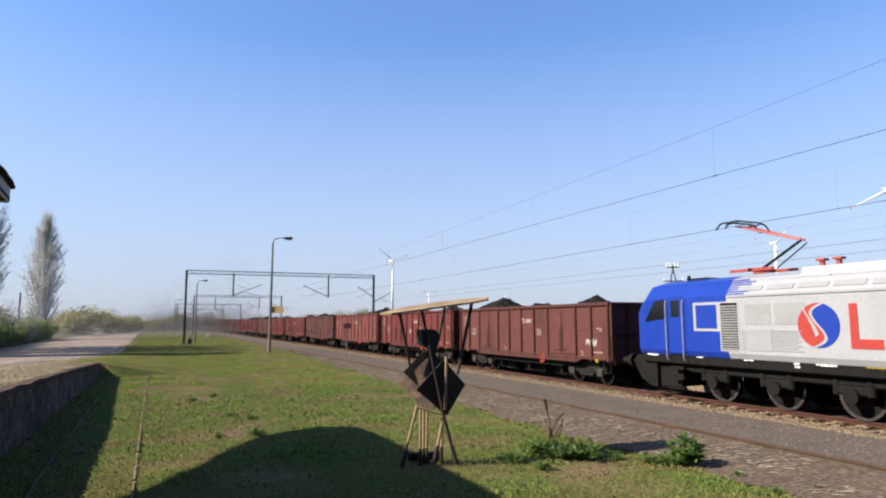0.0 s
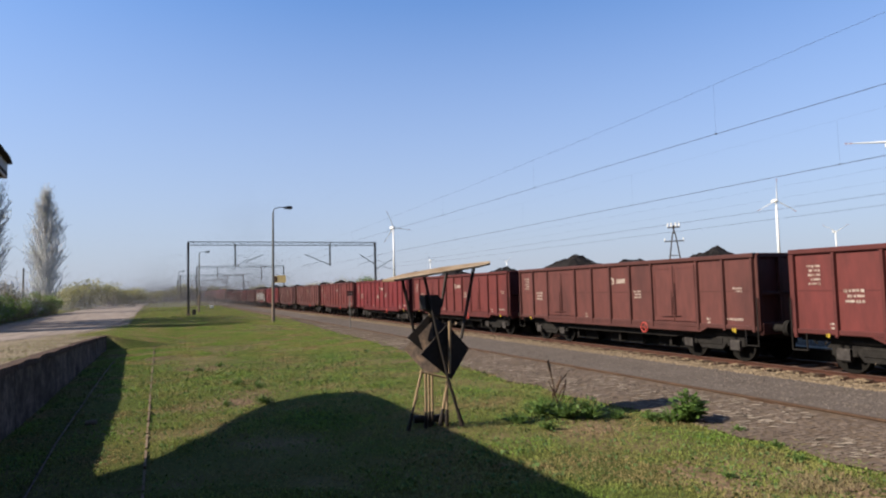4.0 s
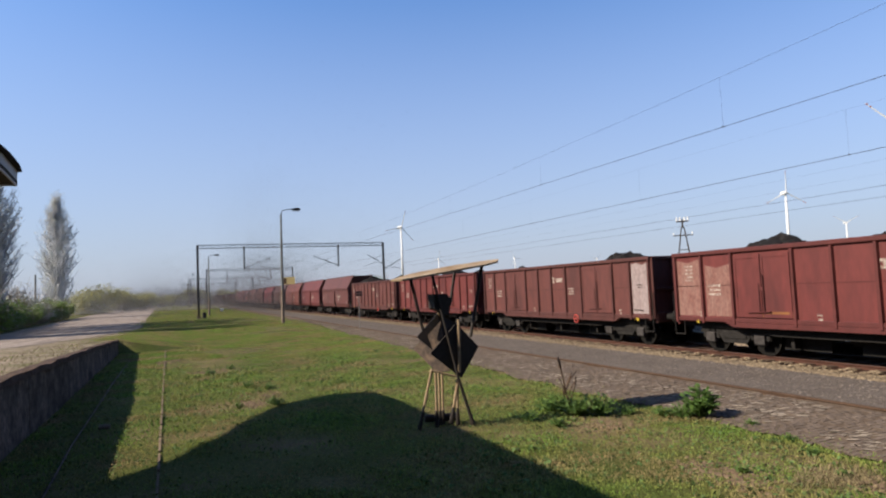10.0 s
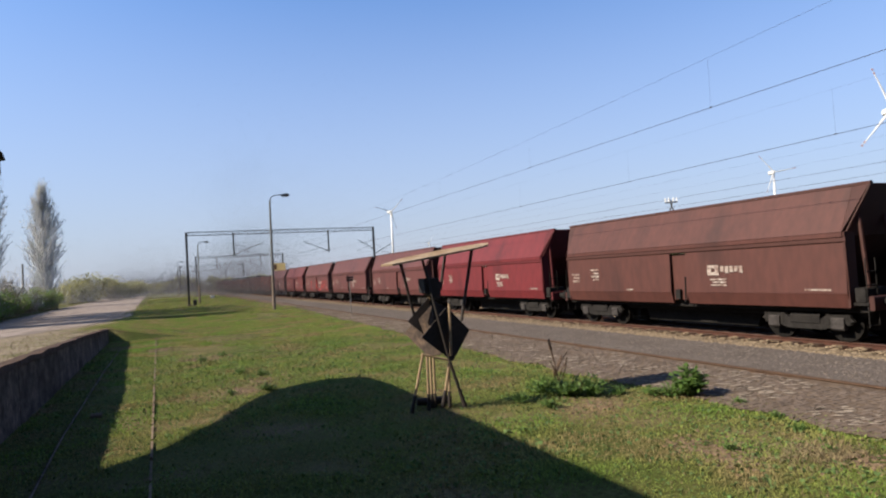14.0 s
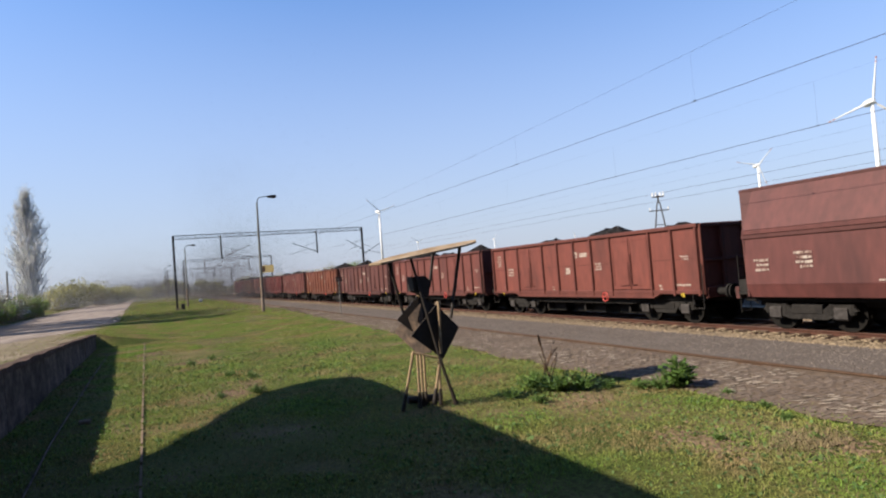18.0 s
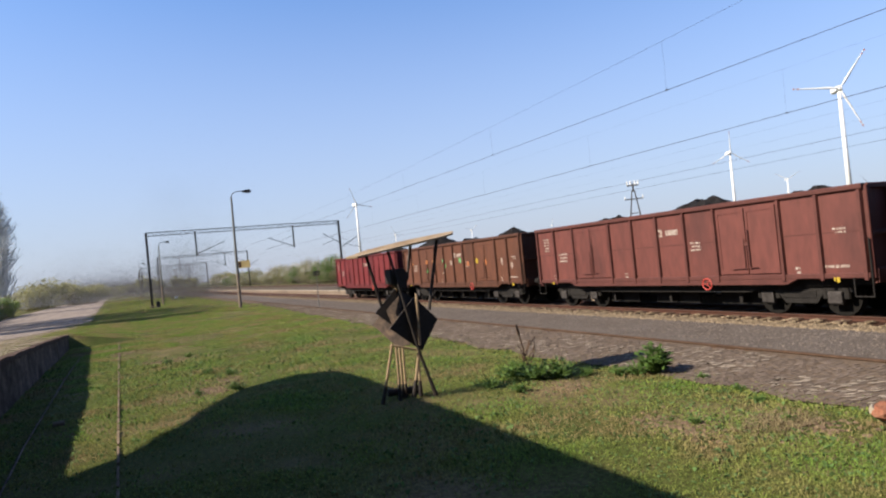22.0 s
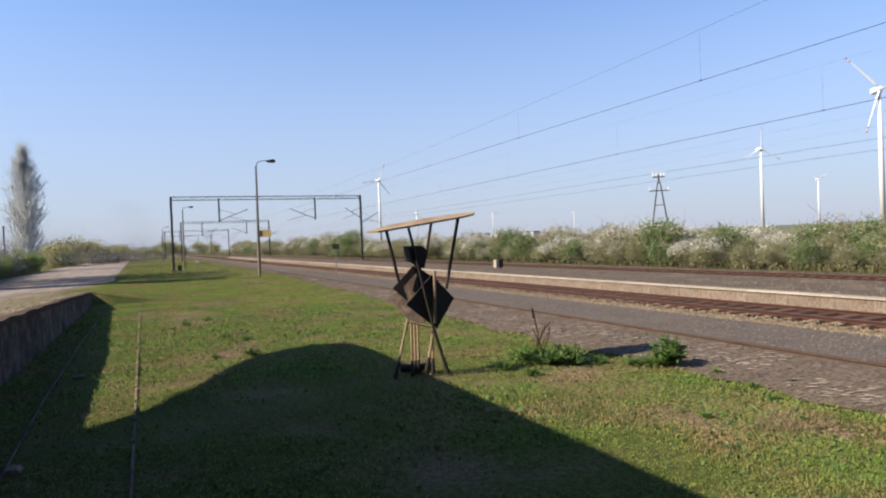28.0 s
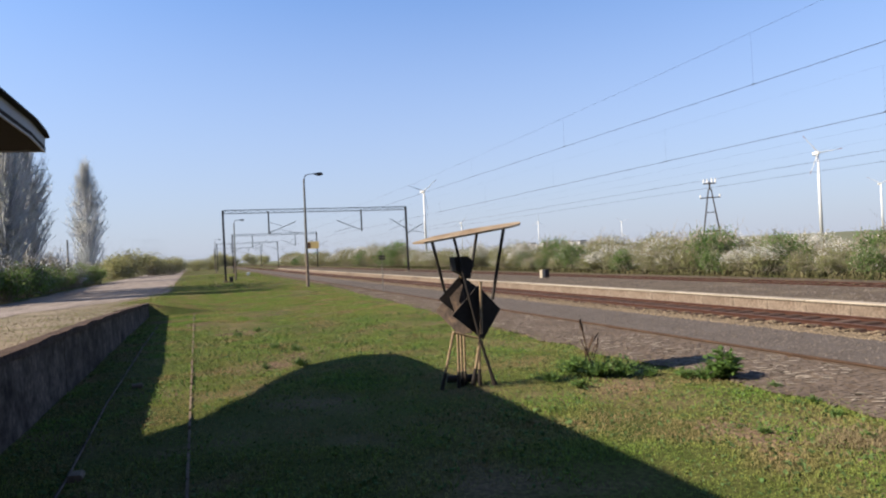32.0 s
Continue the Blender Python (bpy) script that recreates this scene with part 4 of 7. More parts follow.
            on(3.9, 4.72, 1.6, 2.22, M_LWHITE, "louvre_panel", 0.01)
            # company emblem as two plain curved shapes, and a plain red bar for its lettering
            curve = [(-0.26 * math.sin(math.pi * v / 0.56), v) for v in np.linspace(-0.56, 0.56, 17)]

            def disc(uv, xx=x, ee=e):
                t = radians(-14)
                return [(2.55 * ee + xx * (u * math.cos(t) - v * math.sin(t)), 2.3 + u * math.sin(t) + v * math.cos(t)) for u, v in uv]
            a, b = sorted((x * 1.472, x * 1.482))
            for mat, g0, g1 in ((M_RED, 90, 270), (M_BLUE, 90, -90)):
                arc = [(0.56 * math.cos(radians(g)), 0.56 * math.sin(radians(g))) for g in np.linspace(g0, g1, 15)]
                part("emblem", Shape().prism(disc(arc + curve[1:-1]), a, b, "x"), mat, l, "company emblem in plain colour")
            a, b = sorted((x * 1.483, x * 1.486))
            s = Shape()
            for (u0, v0), (u1, v1) in zip(curve, curve[1:]):
                s.prism(disc([(u0 - 0.04, v0), (u0 + 0.04, v0), (u1 + 0.04, v1), (u1 - 0.04, v1)]), a, b, "x")
            for k in range(10):                     # second pale sweep through the red half
                (u0, v0), (u1, v1) = [(-0.50 + 0.52 * q / 10 + 0.07 * math.sin(math.pi * q / 10), 0.36 - 0.62 * (q / 10) ** 0.8) for q in (k, k + 1)]
                wd = 0.012 + 0.03 * k / 10
                s.prism(disc([(u0 - wd, v0 - wd), (u0 + wd, v0 + wd), (u1 + wd, v1 + wd), (u1 - wd, v1 - wd)]), a, b, "x")
            part("emblem_band", s, M_LWHITE, l)
            a, b = sorted((x * 1.468, x * 1.50))
            part("gutter_rail", Shape().box(a, b, min(e * 0.1, e * 5.3), max(e * 0.1, e * 5.3), 3.10, 3.16, 0), M_LWHITE, l)
            for k in range(9):
                on(3.0 + 0.12 * (k % 2), 4.86, 1.62 + 0.065 * k, 1.645 + 0.065 * k, M_LGREY, "side_louvre", 0.016)
            for k in range(5):
                p0, p1 = 0.4 + k * 0.95, 1.2 + k * 0.95
                part("roof_vent", Shape().plate([(x * 1.40, e * p0, 3.26), (x * 1.40, e * p1, 3.26), (x * 1.30, e * p1, 3.395), (x * 1.30, e * p0, 3.395)], 0.02), M_LGREY, l)
            for k in range(7):
                u0, u1 = k / 7 + 0.02, k / 7 + 0.09
                pt = lambda y, u: (x * (1.474 - 0.35 * u), e * y, 3.155 + 0.47 * u)
                part("fade_stripe", Shape().plate([pt(5.36, u0), pt(4.75 - 0.12 * (k % 3), u0), pt(4.75 - 0.12 * (k % 3), u1), pt(5.36, u1)], 0.012), M_BLUE, l)
            on(1.55, 1.75, 1.75, 2.82, M_RED, "letter_bar", 0.01, "plain red lettering block")
            on(1.0, 1.55, 1.75, 1.98, M_RED, "letter_bar", 0.01, "plain red lettering block")
            on(-0.6, 0.6, 1.75, 2.82, M_RED, "letter_bar", 0.01, "plain red lettering block")
        for y in (6.2, 4.1, 2.0):
            for x in (-0.75, 0.75):
                w = part("wheel", Shape().tube((x - 0.07, e * y, 0.6), (x + 0.07, e * y, 0.6), 0.6, 0.6, 24), M_WHEEL, l)
                g = 1 if x > 0 else -1
                ring = [(math.cos(2 * math.pi * k / 24), math.sin(2 * math.pi * k / 24)) for k in range(24)]
                pts = [(x + g * 0.076, e * y + c * r, 0.6 + q * r) for r in (0.595, 0.52) for c, q in ring] + [(x + g * 0.03, e * y + c * r, 0.6 + q * r) for r in (0.595, 0.52) for c, q in ring]
                part("tyre", Shape().add(pts, [(k, (k + 1) % 24, 24 + (k + 1) % 24, 24 + k) for k in range(24)] + [(k, (k + 1) % 24, 48 + (k + 1) % 24, 48 + k) for k in range(24)] + [(24 + k, 24 + (k + 1) % 24, 72 + (k + 1) % 24, 72 + k) for k in range(24)]), M_AXLEBOX, w, "worn grey wheel tyre")
                part("wheel_disc", Shape().tube((x * 1.12, e * y, 0.6), (x * 1.3, e * y, 0.6), 0.34, 0.2, 16), M_BOGIE, w)
            for x in (-1.12, 1.12):
                part("axle_box", Shape().tube((x * 0.9, e * y, 0.6), (x * 1.16, e * y, 0.6), 0.21, 0.19, 14).box(x - 0.07, x + 0.07, e * y - 0.36, e * y + 0.36, 0.62, 0.84, 0.04), M_LBLACK, l)
                for k in (-0.42, 0.42):
                    part("spring", Shape().tube((x, e * y + k, 0.62), (x, e * y + k, 1.02), 0.10, 0.10, 10), M_LBLACK, l)
        for x in (-1.08, 1.08):
            part("bogie_frame", Shape().box(x - 0.09, x + 0.09, min(e * 0.9, e * 7.3), max(e * 0.9, e * 7.3), 0.82, 1.12, 0.04), M_LBLACK, l)
            s = Shape()
            for k in range(3):
                s.box(min(x * 1.22, x * 1.34), max(x * 1.22, x * 1.34), min(e * 7.15, e * 7.75), max(e * 7.15, e * 7.75), 0.3 + 0.33 * k, 0.34 + 0.33 * k)
            part("cab_step", s, M_LBLACK, l)
    for e in (-1, 1):
        part("plough", Shape().prism([(e * 8.55, 1.1), (e * 7.4, 1.1), (e * 7.55, 0.35), (e * 8.55, 0.3)], -1.15, 1.15, "x"), M_LBLACK, l)
    part("underframe", Shape().box(-1.38, 1.38, -9.0, 9.0, 1.08, 1.42, 0.03), M_LBLACK, l)
    part("equipment_case", Shape().box(-1.3, 1.3, -0.75, 0.75, 0.35, 1.1, 0.05), M_LBLACK, l)
    marks(l, -1.385, [(4.6, 1.36, 0.3, 1, 0.06), (3.2, 1.34, 0.18, 2, 0.05), (2.2, 1.36, 0.55, 1, 0.07), (6.4, 1.36, 0.25, 1, 0.06), (8.3, 1.36, 0.5, 1, 0.06)], M_WHITE)
    marks(l, -1.385, [(0.6, 1.36, 0.9, 1, 0.05), (-0.8, 1.36, 0.9, 1, 0.05)], M_YELLOW, "yellow_stripe")
    # roof gear
    part("roof_fairing", Shape().prism([(-1.16, 3.55), (-1.02, 3.82), (1.02, 3.82), (1.16, 3.55)], -5.2, 3.2), M_LWHITE, l)
    for y in (2.62, 3.08, -2.0):
        part("roof_insulator", Shape().tube((-0.4, y, 3.85), (-0.4, y, 4.02), 0.08, 0.06, 10).box(-0.5, -0.3, y - 0.12, y + 0.12, 4.0, 4.06), M_PANTO, l)
    part("horn", Shape().tube((-0.6, 7.6, 3.74), (-0.6, 7.6, 3.9), 0.07, 0.05, 8).box(-0.7, 0.3, 6.8, 7.4, 3.72, 3.8), M_LBLACK, l)
    p = part("pantograph", Shape().box(-0.55, -0.47, 4.5, 6.0, 3.88, 3.96).box(0.47, 0.55, 4.5, 6.0, 3.88, 3.96).box(-0.55, 0.55, 5.2, 5.32, 3.88, 3.98), M_PANTO, l, "raised single-arm pantograph")
    part("lower_arm", Shape().tube((0, 5.3, 3.96), (0, 3.95, 4.68), 0.045, 0.04, 8).tube((0.15, 4.9, 3.96), (0.1, 3.85, 4.6), 0.02, 0.02, 6), M_LBLACK, p)
    part("upper_arm", Shape().tube((-0.1, 3.9, 4.68), (-0.35, 5.85, 5.32), 0.03, 0.025, 8).tube((0.1, 3.9, 4.68), (0.35, 5.85, 5.32), 0.03, 0.025, 8).tube((-0.35, 5.85, 5.32), (0.35, 5.85, 5.32), 0.025, 0.025, 6), M_PANTO, p)
    s = Shape()
    for y in (5.7, 6.05):
        s.path([(-0.95, y, 5.2), (-0.75, y, 5.40), (-0.5, y, 5.46), (0.5, y, 5.46), (0.75, y, 5.40), (0.95, y, 5.2)], 0.025, 6)
    s.tube((-0.5, 5.65, 5.4), (-0.5, 6.1, 5.4), 0.02, 0.02, 6).tube((0.5, 5.65, 5.4), (0.5, 6.1, 5.4), 0.02, 0.02, 6)
    part("collector_head", s, M_LBLACK, p)
    return l


loco = locomotive()
loco.matrix_basis = pose(MAIN_X, 8.25, RAIL_Z)
TRAIN.append((loco, 8.25))


# ---- catenary gantries and wires ----
def lattice(s, p, q, size, bays, r=0.03):
    """A square lattice girder from p to q along x."""
    (x0, y, z), x1 = p, q[0]
    h = size / 2
    for dy in (-h, h):
        for dz in (-h, h):
            s.box(x0, x1, y + dy - r, y + dy + r, z + dz - r, z + dz + r)
    step = (x1 - x0) / bays
    for i in range(bays):
        a, b = x0 + i * step, x0 + (i + 1) * step
        for dy in (-h, h):
            s.tube((a, y + dy, z - h), ((a + b) / 2, y + dy, z + h), r * 0.7, r * 0.7, 4, False)
            s.tube(((a + b) / 2, y + dy, z + h), (b, y + dy, z - h), r * 0.7, r * 0.7, 4, False)
        s.tube((a, y - h, z - h), (b, y + h, z - h), r * 0.6, r * 0.6, 4, False)
    return s


def cantilever(parent, x, z_top, reach, drop=True):
    """A bracket arm that holds the wires, reaching to +x or -x."""
    g = 1 if reach > 0 else -1
    s = Shape()
    if drop:
        s.box(x - 0.09, x + 0.09, -0.09, 0.09, z_top - 3.0, z_top, 0.02)
    s.tube((x, 0, z_top - 2.85), (x + reach, 0, z_top - 1.45), 0.045, 0.045, 6)
    s.tube((x, 0, z_top - 1.4), (x + reach * 0.55, 0, z_top - 2.05), 0.02, 0.02, 6)
    s.tube((x + reach * 0.35, 0, z_top - 2.4), (x + reach * 1.1, 0, z_top - 3.0), 0.025, 0.025, 6)
    b = part("bracket_arm", s, M_STEEL, parent)
    s = Shape()
    for k in range(4):
        s.tube((x + g * (0.12 + 0.09 * k), 0, z_top - 2.8 + 0.045 * k), (x + g * (0.16 + 0.09 * k), 0, z_top - 2.78 + 0.045 * k), 0.09, 0.05, 8)
    part("insulator", s, M_DARKSTEEL, b)


def gantry(at, x1=24.3, z=9.2):
    g = thing("catenary_gantry", "grey steel lattice gantry carrying overhead wires", "gantry", at, group="catenary gantries")
    for x in (0, x1):
        s = Shape()
        s.box(x - 0.13, x + 0.13, -0.10, -0.05, 0, z, 0.01)
        s.box(x - 0.13, x + 0.13, 0.05, 0.10, 0, z, 0.01)
        for k in range(14):
            zz = 0.3 + k * (z - 0.6) / 14
            s.box(x - 0.11, x + 0.11, -0.06, 0.06, zz, zz + 0.08)
        p = part("gantry_post", s, M_DARKSTEEL, g)
        part("footing", Shape().box(x - 0.3, x + 0.3, -0.3, 0.3, -0.1, 0.25, 0.04), M_CONCRETE, p)
    part("lattice_beam", lattice(Shape(), (0, 0, z - 0.2), (x1, 0, z - 0.2), 0.42, 26), M_STEEL, g)
    cantilever(g, 5.6 * x1 / 24.3, z - 0.2, 3.5)
    cantilever(g, 17.9 * x1 / 24.3, z - 0.2, -3.4)
    cantilever(g, x1, z - 0.2, -2.3, False)
    cantilever(g, x1, z - 0.9, 2.6, False)
    return g


gantry((2.2, 85, 0))
gantry((6.0, 159, 0), 20.0)
gantry((3.5, 227, 0), 20.0)
gantry((3.5, 300, 0), 20.0)
gantry((2.2, -30, 0))


def wire_run(name, x, z, r, sag, label, supports, z_first=None):
    pts = []
    for i, (a, b) in enumerate(zip(supports, supports[1:])):
        z0, sg = (z_first, 1.34) if z_first and i == 0 else (z, sag)
        for k in range(12 if i else 30):
            u = k / (12 if i else 30)
            pts.append((x, a + (b - a) * u, z0 + (z - z0) * u - sg * 4 * u * (1 - u)))
    pts.append((x, supports[-1], z))
    return tagged(part(name, Shape().line(pts, r), M_WIRE), label, "wire", "overhead wires")


SPANS = [-30, 85, 159, 227, 300, 370, 440]
for x, zc, zm, rc, rm in ((SIDING_X, 6.12, 7.38, 0.006, 0.0028), (MAIN_X, 5.62, 7.05, 0.008, 0.0012), (THIRD_X, 5.65, 6.85, 0.007, 0.002), (FOURTH_X, 5.65, 6.9, 0.007, 0.002)):
    lo = wire_run("contact_wire", x, zc, rc, 0.10, "dark overhead contact wire above the track", SPANS)
    hi = wire_run("messenger_wire", x, zm, rm, 0.35, "thin messenger wire above the contact wire", SPANS, 9.05 if x == SIDING_X else None)
    for a, b in zip(SPANS[:2], SPANS[1:3]):
        for k in range(1, 14):
            u = k / 14
            yy, z0, z1 = a + (b - a) * u, zc - 0.4 * u * (1 - u), zm - 1.4 * u * (1 - u)
            if x == SIDING_X and a < 0:
                z1 = 9.05 + (zm - 9.05) * u - 5.36 * u * (1 - u)
            part("clip", Shape().box(x - 0.012, x + 0.012, yy - 0.025, yy + 0.025, z0 - 0.01, z0 + 0.025), M_WIRE, lo)
            if x < THIRD_X:
                part("dropper", Shape().tube((x, yy, z0), (x, yy, z1), 0.0015, 0.0015, 4, False), M_WIRE, hi)


# ---- lamp posts ----
M_CHALKY = material("faded_sign_yellow", (0.72, 0.55, 0.22), 0.7, second=(0.60, 0.45, 0.20), scale=3, grain=20, amount=0.3)
def lamp_post(at, h, reach, sign=False, turn=0):
    l = thing("lamp_post", "tall concrete lamp post with a curved arm", "lamp post", at, turn, "yard lamp posts")
    s = Shape()
    s.tube((0, 0, 0), (0.02, 0, h * 0.30), 0.145, 0.13, 12)
    part("post_base", s, M_CONCRETE, l, "whitewashed lower post")
    s = Shape()
    s.tube((0.02, 0, h * 0.30), (h * 0.008, 0, h * 0.97), 0.125, 0.075, 12)
    part("post", s, M_POLE, l)
    x0 = h * 0.008
    s = Shape()
    s.path([(x0, 0, h * 0.96), (x0 + reach * 0.08, 0, h * 1.0), (x0 + reach * 0.3, 0, h * 1.014), (x0 + reach * 0.7, 0, h * 1.02)], 0.035, 8)
    part("arm", s, M_DARKSTEEL, l)
    s = Shape()
    a = x0 + reach * 0.62
    s.prism([(a, h * 1.012), (a + reach * 0.12, h * 1.024), (a + reach * 0.42, h * 1.03), (a + reach * 0.55, h * 1.022), (a + reach * 0.55, h * 1.008), (a + reach * 0.42, h * 1.0), (a + reach * 0.15, h * 1.004)], -0.14, 0.14)
    part("lamp_head", s, M_DARKSTEEL, l)
    if sign:
        s = Shape()
        s.plate([(0.12, -0.1, 3.42), (1.05, -0.52, 3.42), (1.05, -0.52, 4.05), (0.12, -0.1, 4.05)], 0.04)
        b = part("sign_board", s, M_CHALKY, l, "faded yellow station sign board")
        part("sign_panel", Shape().plate([(0.14, -0.135, 3.5), (0.36, -0.235, 3.5), (0.36, -0.235, 3.97), (0.14, -0.135, 3.97)], 0.01), M_SIDING, b)
    return l


lamp_post((8.36, 57.0, 0), 9.95, 1.45, True)
lamp_post((3.9, 96.6, 0), 8.55, 1.2)
lamp_post((2.2, 175, 0), 8.6, 1.2)

# ---- signal board and cabinet on the platform ----
t = thing("track_sign", "small dark two-row board on a thin grey post beside the siding", "sign", (11.15, 41.7, 0.0))
part("post", Shape().tube((0, 0, 0), (0, 0, 2.52), 0.035, 0.03, 8), M_POLE, t)
for z in (2.22, 2.39):
    part("board", Shape().box(-0.24, 0.24, -0.06, -0.035, z, z + 0.13, 0.01), M_DARKSTEEL, t)
t = thing("cable_cabinet", "small white and grey cabinet on the platform", "cabinet", (21.9, 38.9, PLAT_Z - 0.012))
part("body", Shape().box(-0.16, 0.1, -0.18, 0.18, 0, 0.56, 0.02), M_EDGE, t)
part("back", Shape().box(0.1, 0.42, -0.17, 0.17, 0, 0.58, 0.02), M_DARKSTEEL, t)

# ---- welded scrap sculpture under a tilted board ----
M_SCRAP = material("blackened_sheet", (0.024, 0.021, 0.020), 0.7, metal=0.2, second=(0.060, 0.043, 0.033), scale=4, grain=22, amount=0.5)
M_SCRAP_BROWN = material("rusted_sheet", (0.19, 0.125, 0.085), 0.75, second=(0.05, 0.036, 0.030), scale=6, grain=18, amount=0.7, contrast=0.15)
M_BARE = material("weathered_wood", (0.56, 0.42, 0.27), 0.8, second=(0.36, 0.24, 0.14), scale=3, grain=20, amount=0.4, stretch=(1, 1, 6))
M_BOARDTOP = material("plywood_board", (0.34, 0.225, 0.13), 0.8, second=(0.54, 0.42, 0.29), scale=2.2, grain=16, amount=0.5, contrast=0.14)
SCX, SCY = 4.5, 10.9


def sp(x, z, y=10.9):
    k = y / 10.9
    return (x * k - SCX, y - SCY, 2.53 + (z - 2.53) * k)


sc = thing("scrap_sculpture", "figure of black sheet-metal diamonds under a tilted plywood board on poles", "sculpture", (SCX, SCY, 0))
part("board", Shape().plate([sp(3.50, 2.70, 11.0), sp(3.72, 2.70, 10.75), sp(4.3, 2.775, 10.66), sp(5.0, 2.87, 10.66), sp(5.45, 2.93, 10.74), sp(5.69, 2.98, 10.95), sp(5.70, 3.02, 11.2), sp(5.45, 3.0, 11.42), sp(4.7, 2.92, 11.5), sp(3.9, 2.80, 11.4)], 0.035), M_BOARDTOP, sc, "tan plywood board")
for a, b, r, m in ((sp(3.88, 2.71, 10.85), sp(4.08, 1.78, 10.95), 0.03, M_SCRAP), (sp(4.31, 2.77, 10.8), sp(4.74, 0.84, 10.62), 0.026, M_SCRAP), (sp(4.74, 0.84, 10.62), sp(5.0, -0.03, 10.55), 0.03, M_SCRAP),
                   (sp(4.77, 2.82, 11.5), sp(4.64, 2.2, 11.3), 0.03, M_SCRAP), (sp(5.34, 2.92, 11.2), sp(5.03, 1.58, 11.1), 0.033, M_SCRAP),
                   (sp(4.22, 1.06, 10.85), sp(3.93, 0.0, 10.85), 0.026, M_BARE), (sp(4.74, 0.84, 10.7), sp(4.55, 0.02, 10.75), 0.03, M_BARE), (sp(4.71, 0.8, 10.9), sp(4.69, 0.0, 10.9), 0.026, M_BARE),
                   (sp(4.29, 1.02, 10.9), sp(4.27, 0.0, 10.9), 0.024, M_BARE), (sp(4.35, 1.02, 11.0), sp(4.34, 0.0, 11.0), 0.024, M_BARE), (sp(4.42, 1.2, 11.1), sp(4.40, 0.0, 11.1), 0.024, M_BARE),
                   (sp(4.20, 1.03, 10.8), sp(4.73, 0.87, 10.66), 0.02, M_BARE), (sp(4.80, 1.93, 10.66), sp(4.77, 0.95, 10.66), 0.028, M_BARE), (sp(4.4, 2.15, 11.1), sp(4.42, 1.7, 11.1), 0.028, M_BARE)):
    p = part("pole", Shape().tube(a, b, r, r * 0.9, 10), m, sc)
    # poles that reach the ground are darker over their lowest 0.3 m
    if b[2] < 0.1:
        k = 0.30 / max(0.3, a[2] - b[2])
        c = tuple(v + (u - v) * k for u, v in zip(a, b))
        part("pole_foot", Shape().tube(c, b, r * 1.1, r * 1.5, 10), M_SCRAP, p, "dark lower end of the pole")
part("base_log", Shape().tube((sp(4.15, 0.1)[0], 0.3, 0.12), (sp(4.8, 0.1)[0], 0.2, 0.10), 0.07, 0.08, 10), M_SCRAP, sc)
part("head", Shape().prism([(x - SCX, z) for x, z in ((4.26, 2.42), (4.52, 2.42), (4.63, 2.31), (4.55, 2.00), (4.40, 2.10), (4.27, 2.16))], -0.12, 0.16), M_SCRAP, sc)
part("front_diamond", Shape().plate([sp(4.20, 1.34, 10.75), sp(4.74, 1.86, 10.75), sp(5.18, 1.39, 10.75), sp(4.80, 0.84, 10.72)], 0.03), M_SCRAP, sc)
part("rear_diamond", Shape().plate([sp(3.95, 1.66, 11.1), sp(4.40, 2.08, 11.1), sp(4.86, 1.74, 11.05), sp(4.30, 1.35, 11.0)], 0.03), M_SCRAP, sc)
part("lower_sheet", Shape().plate([sp(3.88, 1.45, 11.35), sp(4.02, 1.58, 11.28), sp(4.55, 1.26, 10.84), sp(4.58, 0.98, 10.82), sp(4.30, 1.0, 11.0)], 0.025), M_SCRAP_BROWN, sc)
part("side_sheet", Shape().plate([sp(4.06, 1.58, 11.14), sp(4.44, 1.92, 10.88), sp(4.5, 1.25, 10.84), sp(4.3, 1.34, 10.98)], 0.02), M_SCRAP_BROWN, sc)

# ---- steel mast and wind turbines on the plain ----
m = thing("power_mast", "dark steel A-shaped power line mast with insulators", "mast", (87.6, 92.0, 0), -45)
for x in (-1.9, 1.9):
    part("mast_leg", Shape().tube((x, 0, 0), (x * 0.12, 0, 11.8), 0.16, 0.11, 8), M_DARKSTEEL, m)
part("brace", Shape().box(-1.3, 1.3, -0.06, 0.06, 4.0, 4.16).box(-0.75, 0.75, -0.06, 0.06, 7.4, 7.55), M_DARKSTEEL, m)
part("lower_arm", Shape().box(-1.75, 1.75, -0.08, 0.08, 10.1, 10.3, 0.02), M_DARKSTEEL, m)
part("mast_top", Shape().box(-0.16, 0.16, -0.1, 0.1, 11.6, 13.2, 0.02).box(-1.1, 1.1, -0.1, 0.1, 12.7, 12.95, 0.02), M_DARKSTEEL, m)
for x in (-1.0, -0.4, 0.4, 1.0):
    part("insulator", Shape().tube((x, 0, 12.95), (x, 0, 13.7), 0.17, 0.12, 8), M_WHITE, m)
for x in (-1.65, 1.65):
    part("insulator", Shape().tube((x, 0, 10.3), (x, 0, 10.8), 0.13, 0.1, 8), M_WHITE, m)

ROTORS = []
M_BANDRED = material("faded_band_red", (0.62, 0.30, 0.26), 0.6, second=(0.55, 0.27, 0.24), scale=1, grain=10, amount=0.1, bump=0)


